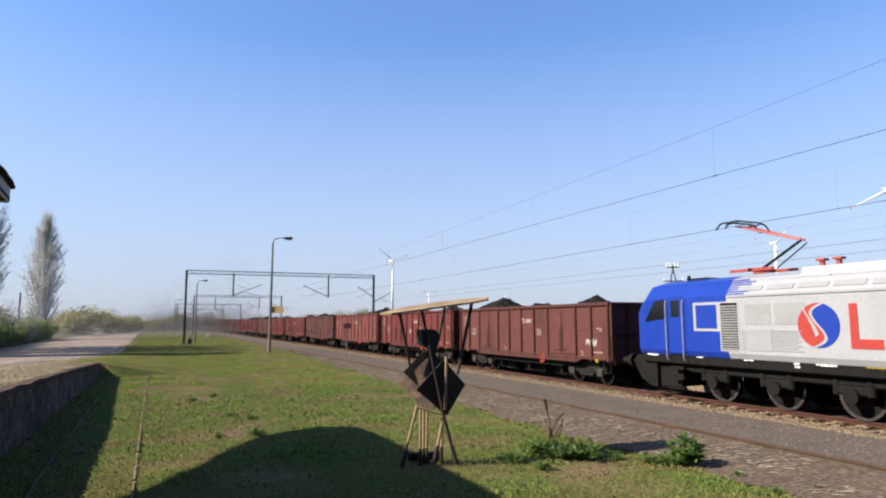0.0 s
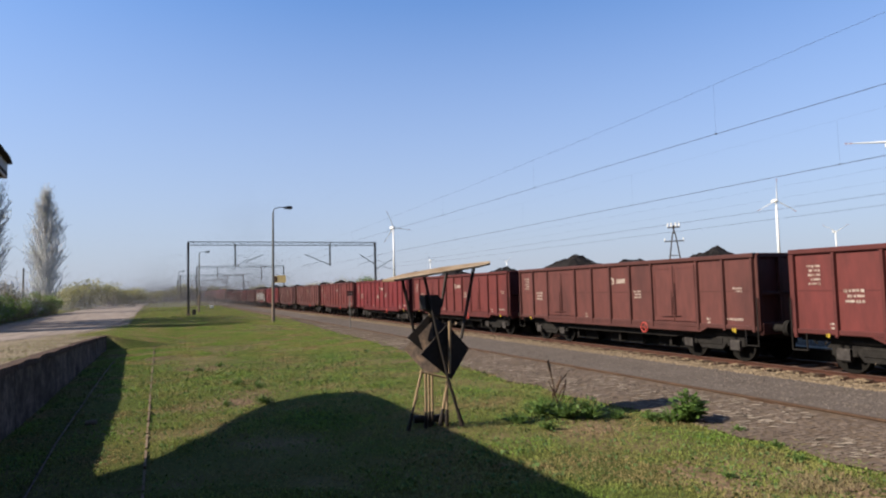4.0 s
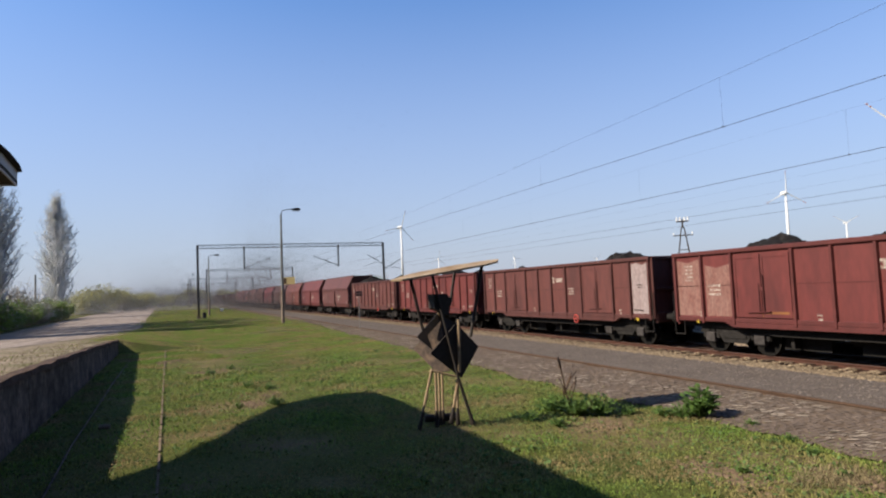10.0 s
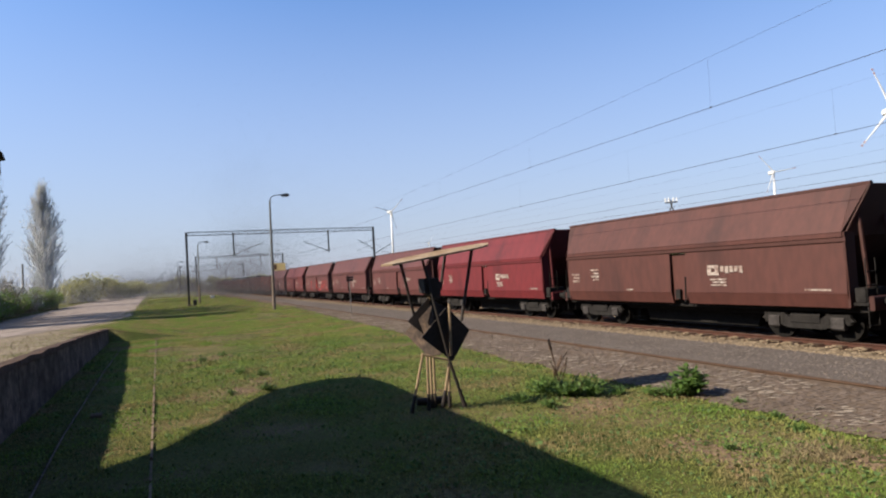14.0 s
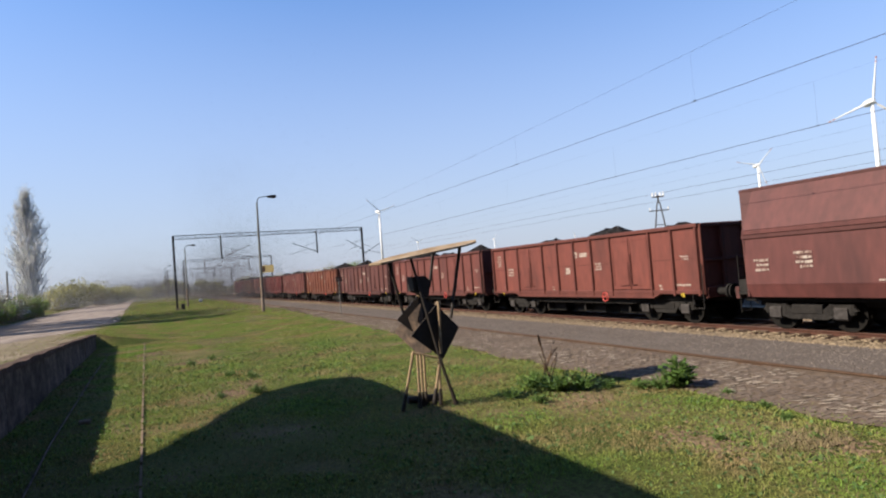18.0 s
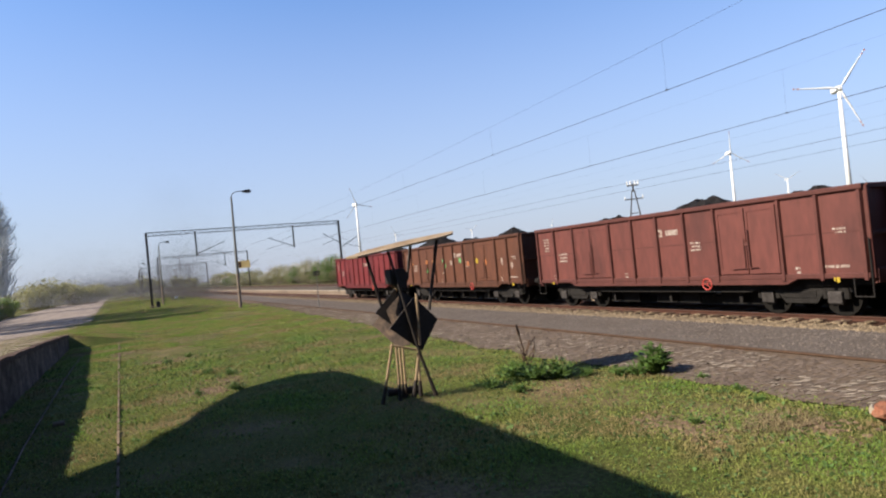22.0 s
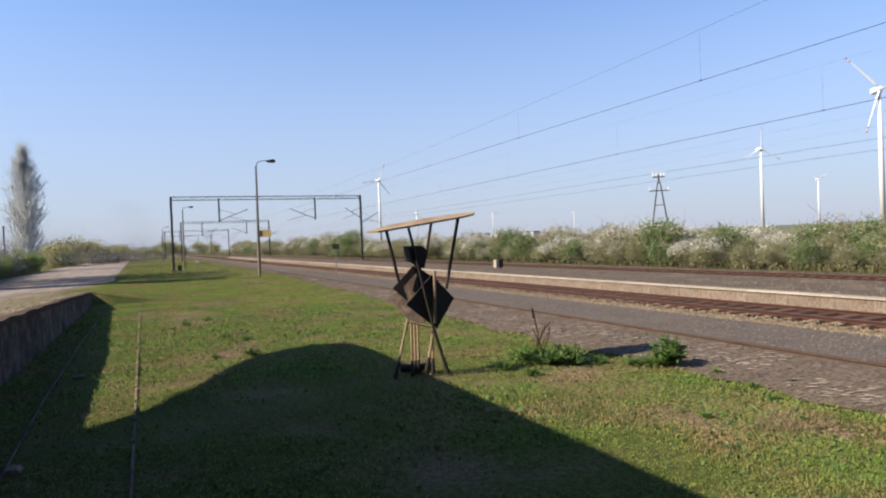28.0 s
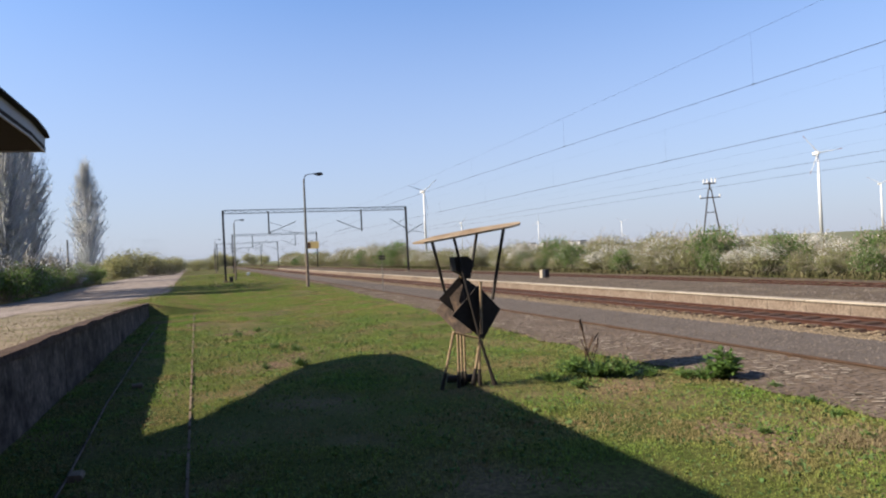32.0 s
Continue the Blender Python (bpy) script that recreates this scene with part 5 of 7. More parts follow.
def turbine(az, el, hub_h, blade, upright, pace=53.1, face=24):
    """A three-bladed turbine; az is its bearing from the track's line, el the slope up to its hub; a blade stands upright at the given second."""
    d = (hub_h - 2.53) / el
    x, y = d * math.sin(radians(az)), d * math.cos(radians(az))
    w = thing("wind_turbine", "white three-bladed wind turbine turning on the plain", "wind turbine", (x, y, 0), -az + face, "wind turbines")
    s = Shape()
    s.tube((0, 0, 0), (0, 0, hub_h - 1), hub_h * 0.021, hub_h * 0.012, 16)
    part("tower", s, M_WHITE, w, smooth=True)
    s = Shape()
    r = hub_h * 0.021
    s.box(-r, r, -1.0, hub_h * 0.095, hub_h - r, hub_h + r * 1.1, r * 0.4)
    part("nacelle", s, M_WHITE, w)
    s = Shape()
    s.tube((0, 0.6, 0), (0, -1.2, 0), r * 0.95, r * 0.55, 12)
    rotor = part("rotor", s, M_WHITE, w)
    rotor.location = (0, -1.6, hub_h)
    for k in range(3):
        s = Shape()
        a = radians(120 * k)
        rows = [(0.0, 0.020, 0.020), (0.06, 0.026, 0.022), (0.2, 0.058, 0.016), (0.5, 0.040, 0.010), (0.85, 0.024, 0.006), (1.0, 0.010, 0.003)]
        pts = []
        for u, c, th in rows:
            for p, q in ((-0.35, 0), (0.0, 1), (0.65, 0), (0.0, -1)):
                px, py, pz = c * blade * p, th * blade * q, u * blade
                pts.append((px * math.cos(a) + pz * math.sin(a), py, -px * math.sin(a) + pz * math.cos(a)))
        fs = [(i * 4 + j, i * 4 + (j + 1) % 4, i * 4 + 4 + (j + 1) % 4, i * 4 + 4 + j) for i in range(5) for j in range(4)] + [(0, 1, 2, 3), (20, 21, 22, 23)]
        s.add(pts, fs)
        part("blade", s, M_WHITE, rotor)
        s = Shape()
        for u in (0.86, 0.95):
            s.add([((p * math.cos(a) + u2 * blade * math.sin(a)), q, (-p * math.sin(a) + u2 * blade * math.cos(a))) for u2 in (u, u + 0.035) for p, q in ((-0.45, -0.22), (0.8, -0.22), (0.8, 0.22), (-0.45, 0.22))],
                  [(0, 1, 2, 3), (4, 5, 6, 7), (0, 1, 5, 4), (1, 2, 6, 5), (2, 3, 7, 6), (3, 0, 4, 7)])
        part("tip_band", s, M_BANDRED, rotor, "faded red warning bands")
    ROTORS.append((rotor, (0, -1.6, hub_h), upright, pace))


turbine(59.45, 0.1718, 100, 33.5, 22.68)
turbine(51.46, 0.1097, 100, 27, 28.05, 40.0)
turbine(55.38, 0.0612, 100, 30, 25.0, 60.0)
turbine(19.02, 0.0977, 100, 28, 28.4)
turbine(29.19, 0.0398, 100, 30, 27.5)
turbine(36.38, 0.0335, 100, 30, 26.6)
turbine(22.3, 0.0449, 100, 30, 26.0)
t = thing("white_marker", "small white-painted concrete block beside the track", "block", (7.2, 124, 0))
part("block", Shape().box(-0.3, 0.3, -0.25, 0.25, 0, 0.55, 0.05), M_WHITE, t)
t = thing("switch_box", "dark metal switch box at the foot of the gantry", "box", (2.85, 84.6, 0))
part("case", Shape().box(-0.22, 0.22, -0.2, 0.2, 0.1, 0.75, 0.03), M_DARKSTEEL, t)
part("foot", Shape().box(-0.28, 0.28, -0.25, 0.25, -0.05, 0.1, 0.02), M_CONCRETE, t)


# ---- houses of the village beyond the fields ----
M_TILE = material("grey_roof_tile", (0.22, 0.18, 0.17), 0.9, second=(0.16, 0.13, 0.12), scale=0.5, grain=3, amount=0.3)
rng = random.Random(8)
for k in range(8):
    u = k / 7
    h = thing("village_house", "small white house in the far village", "house", (412 + 76 * u, 800 - 42 * u + rng.uniform(-8, 8), 3.8), rng.uniform(-25, 25), "houses of the far village")
    w = rng.uniform(3.2, 5.5)
    part("wall", Shape().box(-w, w, -3.5, 3.5, -4, 4.7, 0.02), M_WHITE, h)
    part("roof", Shape().prism([(-w - 0.3, 4.7), (w + 0.3, 4.7), (w - 1.0, 6.2), (-w + 1.0, 6.2)], -3.8, 3.8), M_TILE, h)
    for x in (-w * 0.5, w * 0.5):
        part("window", Shape().box(x - 0.5, x + 0.5, -3.54, -3.5, 2.2, 3.5), M_DARKSTEEL, h)


# ---- plants ----
M_LEAF = material("spring_leaf", (0.38, 0.42, 0.15), 0.7, second=(0.45, 0.40, 0.22), scale=0.35, grain=3, amount=0.25, bump=0, spread=0.3, island=True, leaf=0.4)
M_LEAF_FRESH = material("fresh_leaf", (0.21, 0.36, 0.075), 0.6, second=(0.15, 0.26, 0.06), scale=0.8, grain=3, amount=0.4, bump=0, spread=0.35, island=True, leaf=0.35)
M_BLOSSOM = material("white_blossom", (0.84, 0.82, 0.76), 0.8, second=(0.70, 0.67, 0.58), scale=1, grain=4, amount=0.3, bump=0, spread=0.2, island=True, leaf=0.3)
# twig colour lifted towards white, with distance haze and glare put into it
M_TWIG = material("haze_white_twig", (0.70, 0.70, 0.68), 0.9, second=(0.58, 0.56, 0.58), scale=2, grain=8, amount=0.3, bump=0, spread=0.25, island=True)
M_THICKET = material("olive_twig", (0.50, 0.43, 0.32), 0.9, second=(0.40, 0.34, 0.25), scale=2, grain=8, amount=0.3, bump=0, spread=0.3, island=True)
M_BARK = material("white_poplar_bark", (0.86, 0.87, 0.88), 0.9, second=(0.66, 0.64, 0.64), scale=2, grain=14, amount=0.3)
# bud colour whitened the same way to imitate haze over far poplars
M_CATKIN = material("haze_white_bud", (0.66, 0.72, 0.53), 0.8, second=(0.68, 0.66, 0.60), scale=0.25, grain=2, amount=0.3, bump=0, spread=0.25, island=True, leaf=0.45)
M_HEDGE = material("hedge_grass_blade", (0.115, 0.125, 0.05), 0.85, second=(0.20, 0.165, 0.09), scale=0.5, grain=3, amount=0.4, bump=0, spread=0.4, island=True)
M_STALK = material("dead_brown_stalk", (0.14, 0.085, 0.055), 0.9, second=(0.22, 0.15, 0.10), scale=8, grain=30, amount=0.4, bump=0)
RNG = np.random.default_rng(11)


def flakes(centres, size, name, up=0.3):
    """Small four-cornered leaves at the given places."""
    n = len(centres)
    a = RNG.normal(size=(n, 3))
    a /= np.linalg.norm(a, axis=1)[:, None]
    b = np.cross(a, RNG.normal(size=(n, 3)))
    b /= np.linalg.norm(b, axis=1)[:, None]
    sz = (size * RNG.uniform(0.6, 1.4, n))[:, None]
    c = np.asarray(centres)
    return quads(name, np.stack([c - a * sz, c - b * sz * 0.55, c + a * sz, c + b * sz * 0.55], 1))


def sticks(segs, name, r0, r1):
    """Thin three-sided twigs as one mesh: rows of start and end."""
    v, f = [], []
    for p, q in segs:
        d = np.subtract(q, p)
        u = np.cross(d, (0.3, 0.5, 0.8))
        u = u / (np.linalg.norm(u) + 1e-9)
        w = np.cross(d, u)
        w = w / (np.linalg.norm(w) + 1e-9)
        o = len(v)
        for c, r in ((p, r0), (q, r1)):
            for k in range(3):
                g = k * 2.0944
                v.append(tuple(np.add(c, (u * math.cos(g) + w * math.sin(g)) * r)))
        f += [(o, o + 1, o + 4, o + 3), (o + 1, o + 2, o + 5, o + 4), (o + 2, o, o + 3, o + 5)]
    me = bpy.data.meshes.new(name)
    me.from_pydata(v, [], f)
    return me


def bush(seed, h, wide, blossom, leaves, leaf_mat, label, name="bush", leaf=0.075):
    """A rounded shrub: stems from the ground, a ragged crown of small leaves, blossom on the outer twigs."""
    rng = np.random.default_rng(seed)
    b = thing(name, label, "bush", group="bushes behind the far track")
    lobes = [(rng.uniform(-wide, wide) * 0.6, rng.uniform(-wide, wide) * 0.6, h * rng.uniform(0.35, 0.8), rng.uniform(0.28, 0.5) * h) for _ in range(9)]
    segs, tips = [], []
    for lx, ly, lz, lr in lobes:
        base = np.array((lx * 0.4, ly * 0.4, 0))
        for _ in range(9):
            p = base + rng.normal(size=3) * (0.12, 0.12, 0)
            q = np.array((lx, ly, lz)) + rng.normal(size=3) * lr * 0.45
            mid = (p + q) / 2 + rng.normal(size=3) * 0.15
            segs += [(p, mid), (mid, q)]
            for _ in range(4):
                e = q + rng.normal(size=3) * lr * 0.4 + (0, 0, lr * 0.25)
                segs.append((q, e))
                tips.append(e)
    part("branching", sticks(segs, "branching", 0.016, 0.006), M_THICKET, b)
    cs = []
    for _ in range(leaves):
        lx, ly, lz, lr = lobes[rng.integers(len(lobes))]
        d = rng.normal(size=3)
        d /= np.linalg.norm(d)
        r = lr * rng.uniform(0.35, 1.08) * (1 + 0.25 * noise.noise(d * 2.5 + seed))
        c = np.array((lx, ly, lz)) + d * r
        if c[2] > 0.05:
            cs.append(c)
    part("foliage", flakes(cs, leaf, "foliage"), leaf_mat, b)
    if blossom:
        cs = []
        for _ in range(blossom):
            lx, ly, lz, lr = lobes[rng.integers(len(lobes) // 2 + 1)]
            d = rng.normal(size=3)
            d[2] = abs(d[2]) * 0.8
            d /= np.linalg.norm(d)
            cs.append(np.array((lx, ly, lz)) + d * lr * rng.uniform(0.85, 1.15))
        part("blossom", flakes(cs, 0.062, "blossom"), M_BLOSSOM, b)
    return b


kinds = [bush(1, 2.9, 2.0, 700, 3400, M_LEAF, "spring thicket with pale blossom on grey twigs"), bush(2, 3.3, 2.1, 120, 3800, M_LEAF, "olive-green budding shrub behind the far track"),
         bush(3, 2.7, 2.2, 1900, 2600, M_LEAF, "white-blossomed blackthorn shrub behind the far track"), bush(4, 3.1, 2.0, 60, 3800, M_LEAF_FRESH, "fresh green shrub in new leaf")]
rng = random.Random(4)
y = 6.0
spots = []
while y < 330:
    spots.append((34.0 + rng.uniform(-1.0, 1.5) + 0.01 * y, y))
    if y < 160:
        spots.append((37.5 + rng.uniform(-1, 1.5) + 0.01 * y, y + 1.3))
    if y < 70:
        spots.append((32.9 + rng.uniform(-0.4, 0.6) + 0.01 * y, y + 0.8))
    y += rng.uniform(1.9, 2.9) * (1 if y < 120 else 2.0)
used = set()
for i, (x, y) in enumerate(spots):
    j = rng.choices(range(4), (4, 3, 3, 2) if y > 26 else (1, 5, 0, 4))[0]
    m = pose(x, y, 0, 0, 0, rng.uniform(0, 360))
    if j in used:
        b = copy_thing(kinds[j], m)
    else:
        b = kinds[j]
        b.matrix_basis = m
        used.add(j)
    g = rng.uniform(0.75, 1.1) * (0.82 if y < 30 else 0.98 if y < 44 else (1.0 if y < 120 else 1.45))
    if x < 33.9:
        g *= 0.62
    b.scale = (g, g, g * rng.uniform(0.8, 1.05))


def poplar(seed, h, at, label):
    """A slim bare poplar with steep limbs and a haze of buds."""
    rng = np.random.default_rng(seed)
    t = thing("poplar_tree", label, "tree", at, group="poplars by the road")
    s = Shape()
    zs = [0, 0.25, 0.5, 0.75, 1.0]
    for a, b in zip(zs, zs[1:]):
        s.tube((0.2 * math.sin(a * 5 + seed), 0.15 * math.cos(a * 4), h * a), (0.2 * math.sin(b * 5 + seed), 0.15 * math.cos(b * 4), h * b), 0.42 * (1 - a) + 0.04, 0.42 * (1 - b) + 0.03, 8)
    part("trunk", s, M_BARK, t)
    limbs, twigs, buds = [], [], []
    for i in range(400):
        u = 0.02 + 0.89 * rng.random() ** 0.85
        ang = rng.uniform(0, 6.283)
        width = h * 0.175 * math.sin(math.pi * min(1, 0.12 + u * 0.95)) ** 0.8
        length = h * rng.uniform(0.10, 0.24) * (1.1 - 0.5 * u)
        p = np.array((0.0, 0.0, h * u))
        out = width * rng.uniform(0.35, 1.05)
        q = p + (math.cos(ang) * out * 0.6, math.sin(ang) * out * 0.6, length * 0.45)
        e = p + (math.cos(ang) * out, math.sin(ang) * out, length)
        limbs += [(p, q), (q, e)]
        for _ in range(8):
            c = p + (e - p) * rng.uniform(0.25, 1)
            d = c + np.array((rng.normal() * 0.45, rng.normal() * 0.45, rng.uniform(0.4, 1.5)))
            twigs.append((c, d))
            for _ in range(2):
                buds.append(c + (d - c) * rng.uniform(0.2, 1.1) + rng.normal(size=3) * 0.08)
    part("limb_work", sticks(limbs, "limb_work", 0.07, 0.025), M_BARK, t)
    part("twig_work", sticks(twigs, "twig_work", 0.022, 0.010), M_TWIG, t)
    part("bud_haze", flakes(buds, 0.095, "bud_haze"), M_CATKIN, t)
    return t


poplar(1, 20.4, (-19.0, 124, 0), "slim grey poplar with swelling buds by the road")
poplar(2, 17.6, (-18.6, 82.0, 0), "tall poplar with reddish bare twigs")
poplar(3, 19.4, (-19.8, 76.0, 0), "tall poplar with reddish bare twigs")
poplar(4, 16.6, (-18.6, 74.0, 0), "tall poplar with reddish bare twigs")
poplar(6, 17.0, (-19.4, 59.5, 0), "tall poplar with pale bare limbs")
poplar(7, 18.0, (-20.0, 62.2, 0), "tall poplar with pale bare limbs")
poplar(5, 20.2, (-21.4, 69.0, 0), "tall poplar with reddish bare twigs")

# hedge along the road, woods in the distance, a pole by the hedge
M_LEAF_ROAD = material("verge_leaf", (0.36, 0.52, 0.12), 0.6, second=(0.26, 0.38, 0.10), scale=0.5, grain=3, amount=0.4, bump=0, spread=0.35, island=True, leaf=0.35)
road_bush = bush(21, 2.0, 1.7, 0, 3400, M_LEAF_ROAD, "low fresh-green bush on the road verge", "verge_bush")
twiggy = bush(22, 3.0, 1.6, 0, 900, M_TWIG, "bare brown thicket among the poplars", "thicket")
spots = [(-17.3 - 0.022 * (yy - 48) + rng.uniform(-1, 1), yy) for yy in np.arange(46, 128, 2.6)] + [(-19.5 - 0.025 * (yy - 48) + rng.uniform(-1.5, 1.5), yy) for yy in np.arange(50, 120, 3.5)]
for i, (x, y) in enumerate(spots):
    m = pose(x, float(y), ground_z(x, y), 0, 0, rng.uniform(0, 360))
    src = twiggy if i % 5 == 3 else road_bush
    b = copy_thing(src, m)
    tagged(b, group="bushes by the road")
    g = rng.uniform(1.0, 1.6)
    b.scale = (g, g, g)
road_bush.matrix_basis = pose(-17.4, 44.0, ground_z(-17.4, 44))
twiggy.matrix_basis = pose(-18.5, 67.5, ground_z(-18.5, 67.5))
M_COPSE = material("budding_copse", (0.56, 0.55, 0.20), 0.7, second=(0.46, 0.42, 0.22), scale=0.2, grain=2, amount=0.3, bump=0, spread=0.25, island=True, leaf=0.4)
wood = bush(31, 7.0, 5.0, 0, 3400, M_COPSE, "yellow-green budding copse beyond the road", "copse", 0.24)
tagged(wood, group="distant trees")
spots = [(-21 + k * 2.4 + rng.uniform(-1.5, 1.5), 168 + k * 5 + rng.uniform(-6, 6), 0.75 + 0.25 * (k == 2)) for k in range(6)] + [(-34 + k * 3.2, 205 + rng.uniform(-8, 8), 0.55) for k in range(7)] + [(-12 + k * 2.2 + rng.uniform(-2, 2), 215 + k * 12, 0.65) for k in range(8)] + [(8 + rng.uniform(-10, 60), 430 + rng.uniform(0, 60), 1.1) for k in range(12)] + [(-130 + k * 10, 330 + rng.uniform(-20, 20), 0.8) for k in range(12)]
for i, (x, y, g) in enumerate(spots):
    m = pose(x, y, 0, 0, 0, rng.uniform(0, 360))
    b = wood if i == 0 else copy_thing(wood, m)
    b.matrix_basis = m
    g *= rng.uniform(0.85, 1.15)
    b.scale = (g, g, g * rng.uniform(0.8, 1.05))
p = thing("wooden_pole", "plain grey wooden pole behind the hedge", "pole", (-19.7, 110, 0))
part("pole", Shape().tube((0, 0, 0), (0.05, 0, 7.2), 0.15, 0.12, 8), M_POLE, p)


# ---- weeds and grass on the bank ----
def broadleaf(seed, h, wide, n, label, name="weed"):
    """A low broad-leaved weed: arching stalks with long leaves."""
    r = np.random.default_rng(seed)
    w = thing(name, label, "plant", group="weeds on the grass bank")
    s = Shape()
    q = []
    for k in range(n):
        a, lean = r.uniform(0, 6.283), r.uniform(0.1, 1.0)
        tip = np.array((math.cos(a) * wide * lean, math.sin(a) * wide * lean, h * r.uniform(0.45, 1.0) * (1.15 - 0.55 * lean)))
        root = np.array((math.cos(a) * 0.05, math.sin(a) * 0.05, 0.0))
        mid = (root + tip) / 2 + np.array((0, 0, h * 0.12))
        s.tube(root, mid, 0.008, 0.007, 4, False).tube(mid, tip, 0.007, 0.004, 4, False)
        for _ in range(7):
            u = r.uniform(0.25, 1.0)
            c = root + (tip - root) * u + np.array((0, 0, h * 0.2 * u * (1 - u)))
            d = np.array((math.cos(a + r.normal() * 0.9), math.sin(a + r.normal() * 0.9), r.uniform(-0.2, 0.7)))
            d /= np.linalg.norm(d)
            side = np.cross(d, (0, 0, 1.0)) + r.normal(size=3) * 0.3
            side /= np.linalg.norm(side)
            ln, wd = h * r.uniform(0.16, 0.3), h * r.uniform(0.05, 0.09)
            q.append((c, c + d * ln * 0.45 + side * wd, c + d * ln, c + d * ln * 0.45 - side * wd))
    tagged(part("stalk", s, M_LEAF_FRESH, w), kind="stuff")
    tagged(part("foliage", quads("foliage", q), M_LEAF_FRESH, w), kind="stuff")
    return w


big = broadleaf(1, 0.62, 0.34, 46, "bushy broad-leaved green weed at the edge of the grass")
big.matrix_basis = pose(8.55, 8.85, 0.0)
low = broadleaf(2, 0.40, 0.44, 38, "low leafy weed in the grass")
low.matrix_basis = pose(7.3, 10.1, 0.0)
for x, y, g in ((6.75, 11.0, 0.9), (6.95, 10.35, 1.0), (7.0, 10.75, 0.75), (7.75, 9.9, 0.5), (8.1, 9.3, 0.55), (8.3, 9.05, 0.75), (5.9, 10.4, 0.55), (6.1, 9.7, 0.5), (8.7, 7.9, 0.35), (8.0, 6.3, 0.3), (8.35, 6.9, 0.35), (2.2, 17.8, 0.5), (1.7, 18.6, 0.5), (1.2, 15.4, 0.4), (2.0, 15.2, 0.6), (0.9, 22.4, 0.5), (1.6, 23.5, 0.5), (7.4, 5.4, 0.3), (6.6, 6.2, 0.3)):
    b = copy_thing(low, pose(x, y, ground_z(x, y), 0, 0, rng.uniform(0, 360)))
    b.scale = (g, g, g)
dead = thing("dead_stalk", "dry brown flower stalk of last year", "plant", (7.25, 11.1, 0), group="weeds on the grass bank")
part("stalk", Shape().path([(0, 0, 0), (-0.08, 0, 0.45), (-0.16, 0, 0.8)], 0.016, 5), M_STALK, dead)
part("seed_head", Shape().tube((-0.16, 0, 0.8), (-0.2, 0, 1.02), 0.035, 0.018, 6), M_STALK, dead)
twigs = [[(-0.02, 0, 0.12), (0.12, 0.05, 0.38), (0.26, 0.08, 0.5)], [(-0.05, 0, 0.25), (-0.18, -0.05, 0.5), (-0.24, -0.05, 0.62)], [(0.0, 0, 0.05), (0.1, -0.1, 0.4), (0.13, -0.12, 0.62)]]
twigs += [[(-0.1 + 0.02 * k, 0.02 * (k % 3), 0.2 + 0.05 * k), (-0.16 + 0.06 * k, 0.05 * (k % 3 - 1), 0.36 + 0.06 * k)] for k in range(7)]
for line in twigs:
    part("side_stem", Shape().path(line, 0.012, 4), M_STALK, dead)


def blades(n, place, size, mat, name, label, width=0.10, lean=0.5):
    """Single bent grass blades, each a narrow leaf, in one mesh."""
    r = np.random.default_rng(n + len(name))
    x, y, h = place(r, n)
    z = np.array([ground_z(a, b) for a, b in zip(x, y)])
    ln = size * r.uniform(0.45, 1.35, len(x)) * h
    a, tilt = r.uniform(0, 6.283, len(x)), r.uniform(0.05, lean, len(x))
    dx, dy = np.cos(a), np.sin(a)
    wd = ln * width * r.uniform(0.7, 1.4, len(x))
    base = np.stack([x, y, z - 0.01], 1)
    side = np.stack([-dy, dx, 0 * x], 1) * wd[:, None]
    mid = base + np.stack([dx * tilt * ln * 0.35, dy * tilt * ln * 0.35, ln * 0.6], 1)
    tip = base + np.stack([dx * tilt * ln, dy * tilt * ln, ln * (1 - 0.35 * tilt)], 1)
    me = quads(name, np.stack([base - side * 0.6, mid - side, tip, mid + side], 1))
    me.materials.append(mat)
    return tagged(new(name, me), label, "grass", kind="stuff")


PATCHES = ((1.0, 23.4, 0.8), (1.4, 15.7, 0.5), (2.1, 17.5, 0.7), (6.4, 6.2, 0.45), (7.35, 5.4, 0.6), (6.9, 9.6, 0.4), (-0.4, 28.5, 0.8), (2.6, 31, 1.2))      # trampled bare spots


def bank(r, n, y0=3.0, y1=60.0, power=1.7):
    """Places on the grass bank, denser near the camera, thin on bare patches."""
    y = y0 + (y1 - y0) * r.random(n) ** power
    x = -2.75 + (np.where(y < 18, 8.45, np.minimum(10.4, 8.45 + (y - 18) * 0.045)) + 2.75) * r.random(n)
    x = np.where(x > 7.2, x + 0.5 * r.normal(size=n) * (r.random(n) < 0.35), x)
    x = x - np.where(y > 36, 2.0 * r.random(n), 0)
    p = np.array([noise.noise((a * 0.35, b * 0.35, 3.1)) + 0.6 * noise.noise((a * 1.3, b * 1.3, 8.1)) for a, b in zip(x, y)])
    bare = np.array([noise.noise((a * 0.22 + 4, b * 0.16, 1.7)) for a, b in zip(x, y)])
    for cx, cy, cr in PATCHES:
        bare = bare + 0.9 * np.exp(-((x - cx) ** 2 + ((y - cy) * 0.7) ** 2) / cr ** 2)
    keep = r.random(n) < np.clip(1.0 + p * 0.7 - 2.2 * np.maximum(0, bare - 0.16), 0.10, 1.0) * np.clip(1.6 - y / 90, 0.3, 1)
    h = np.clip(0.9 + 0.45 * p, 0.5, 1.4)
    return x[keep], y[keep], h[keep] * (1 + y[keep] * 0.02)


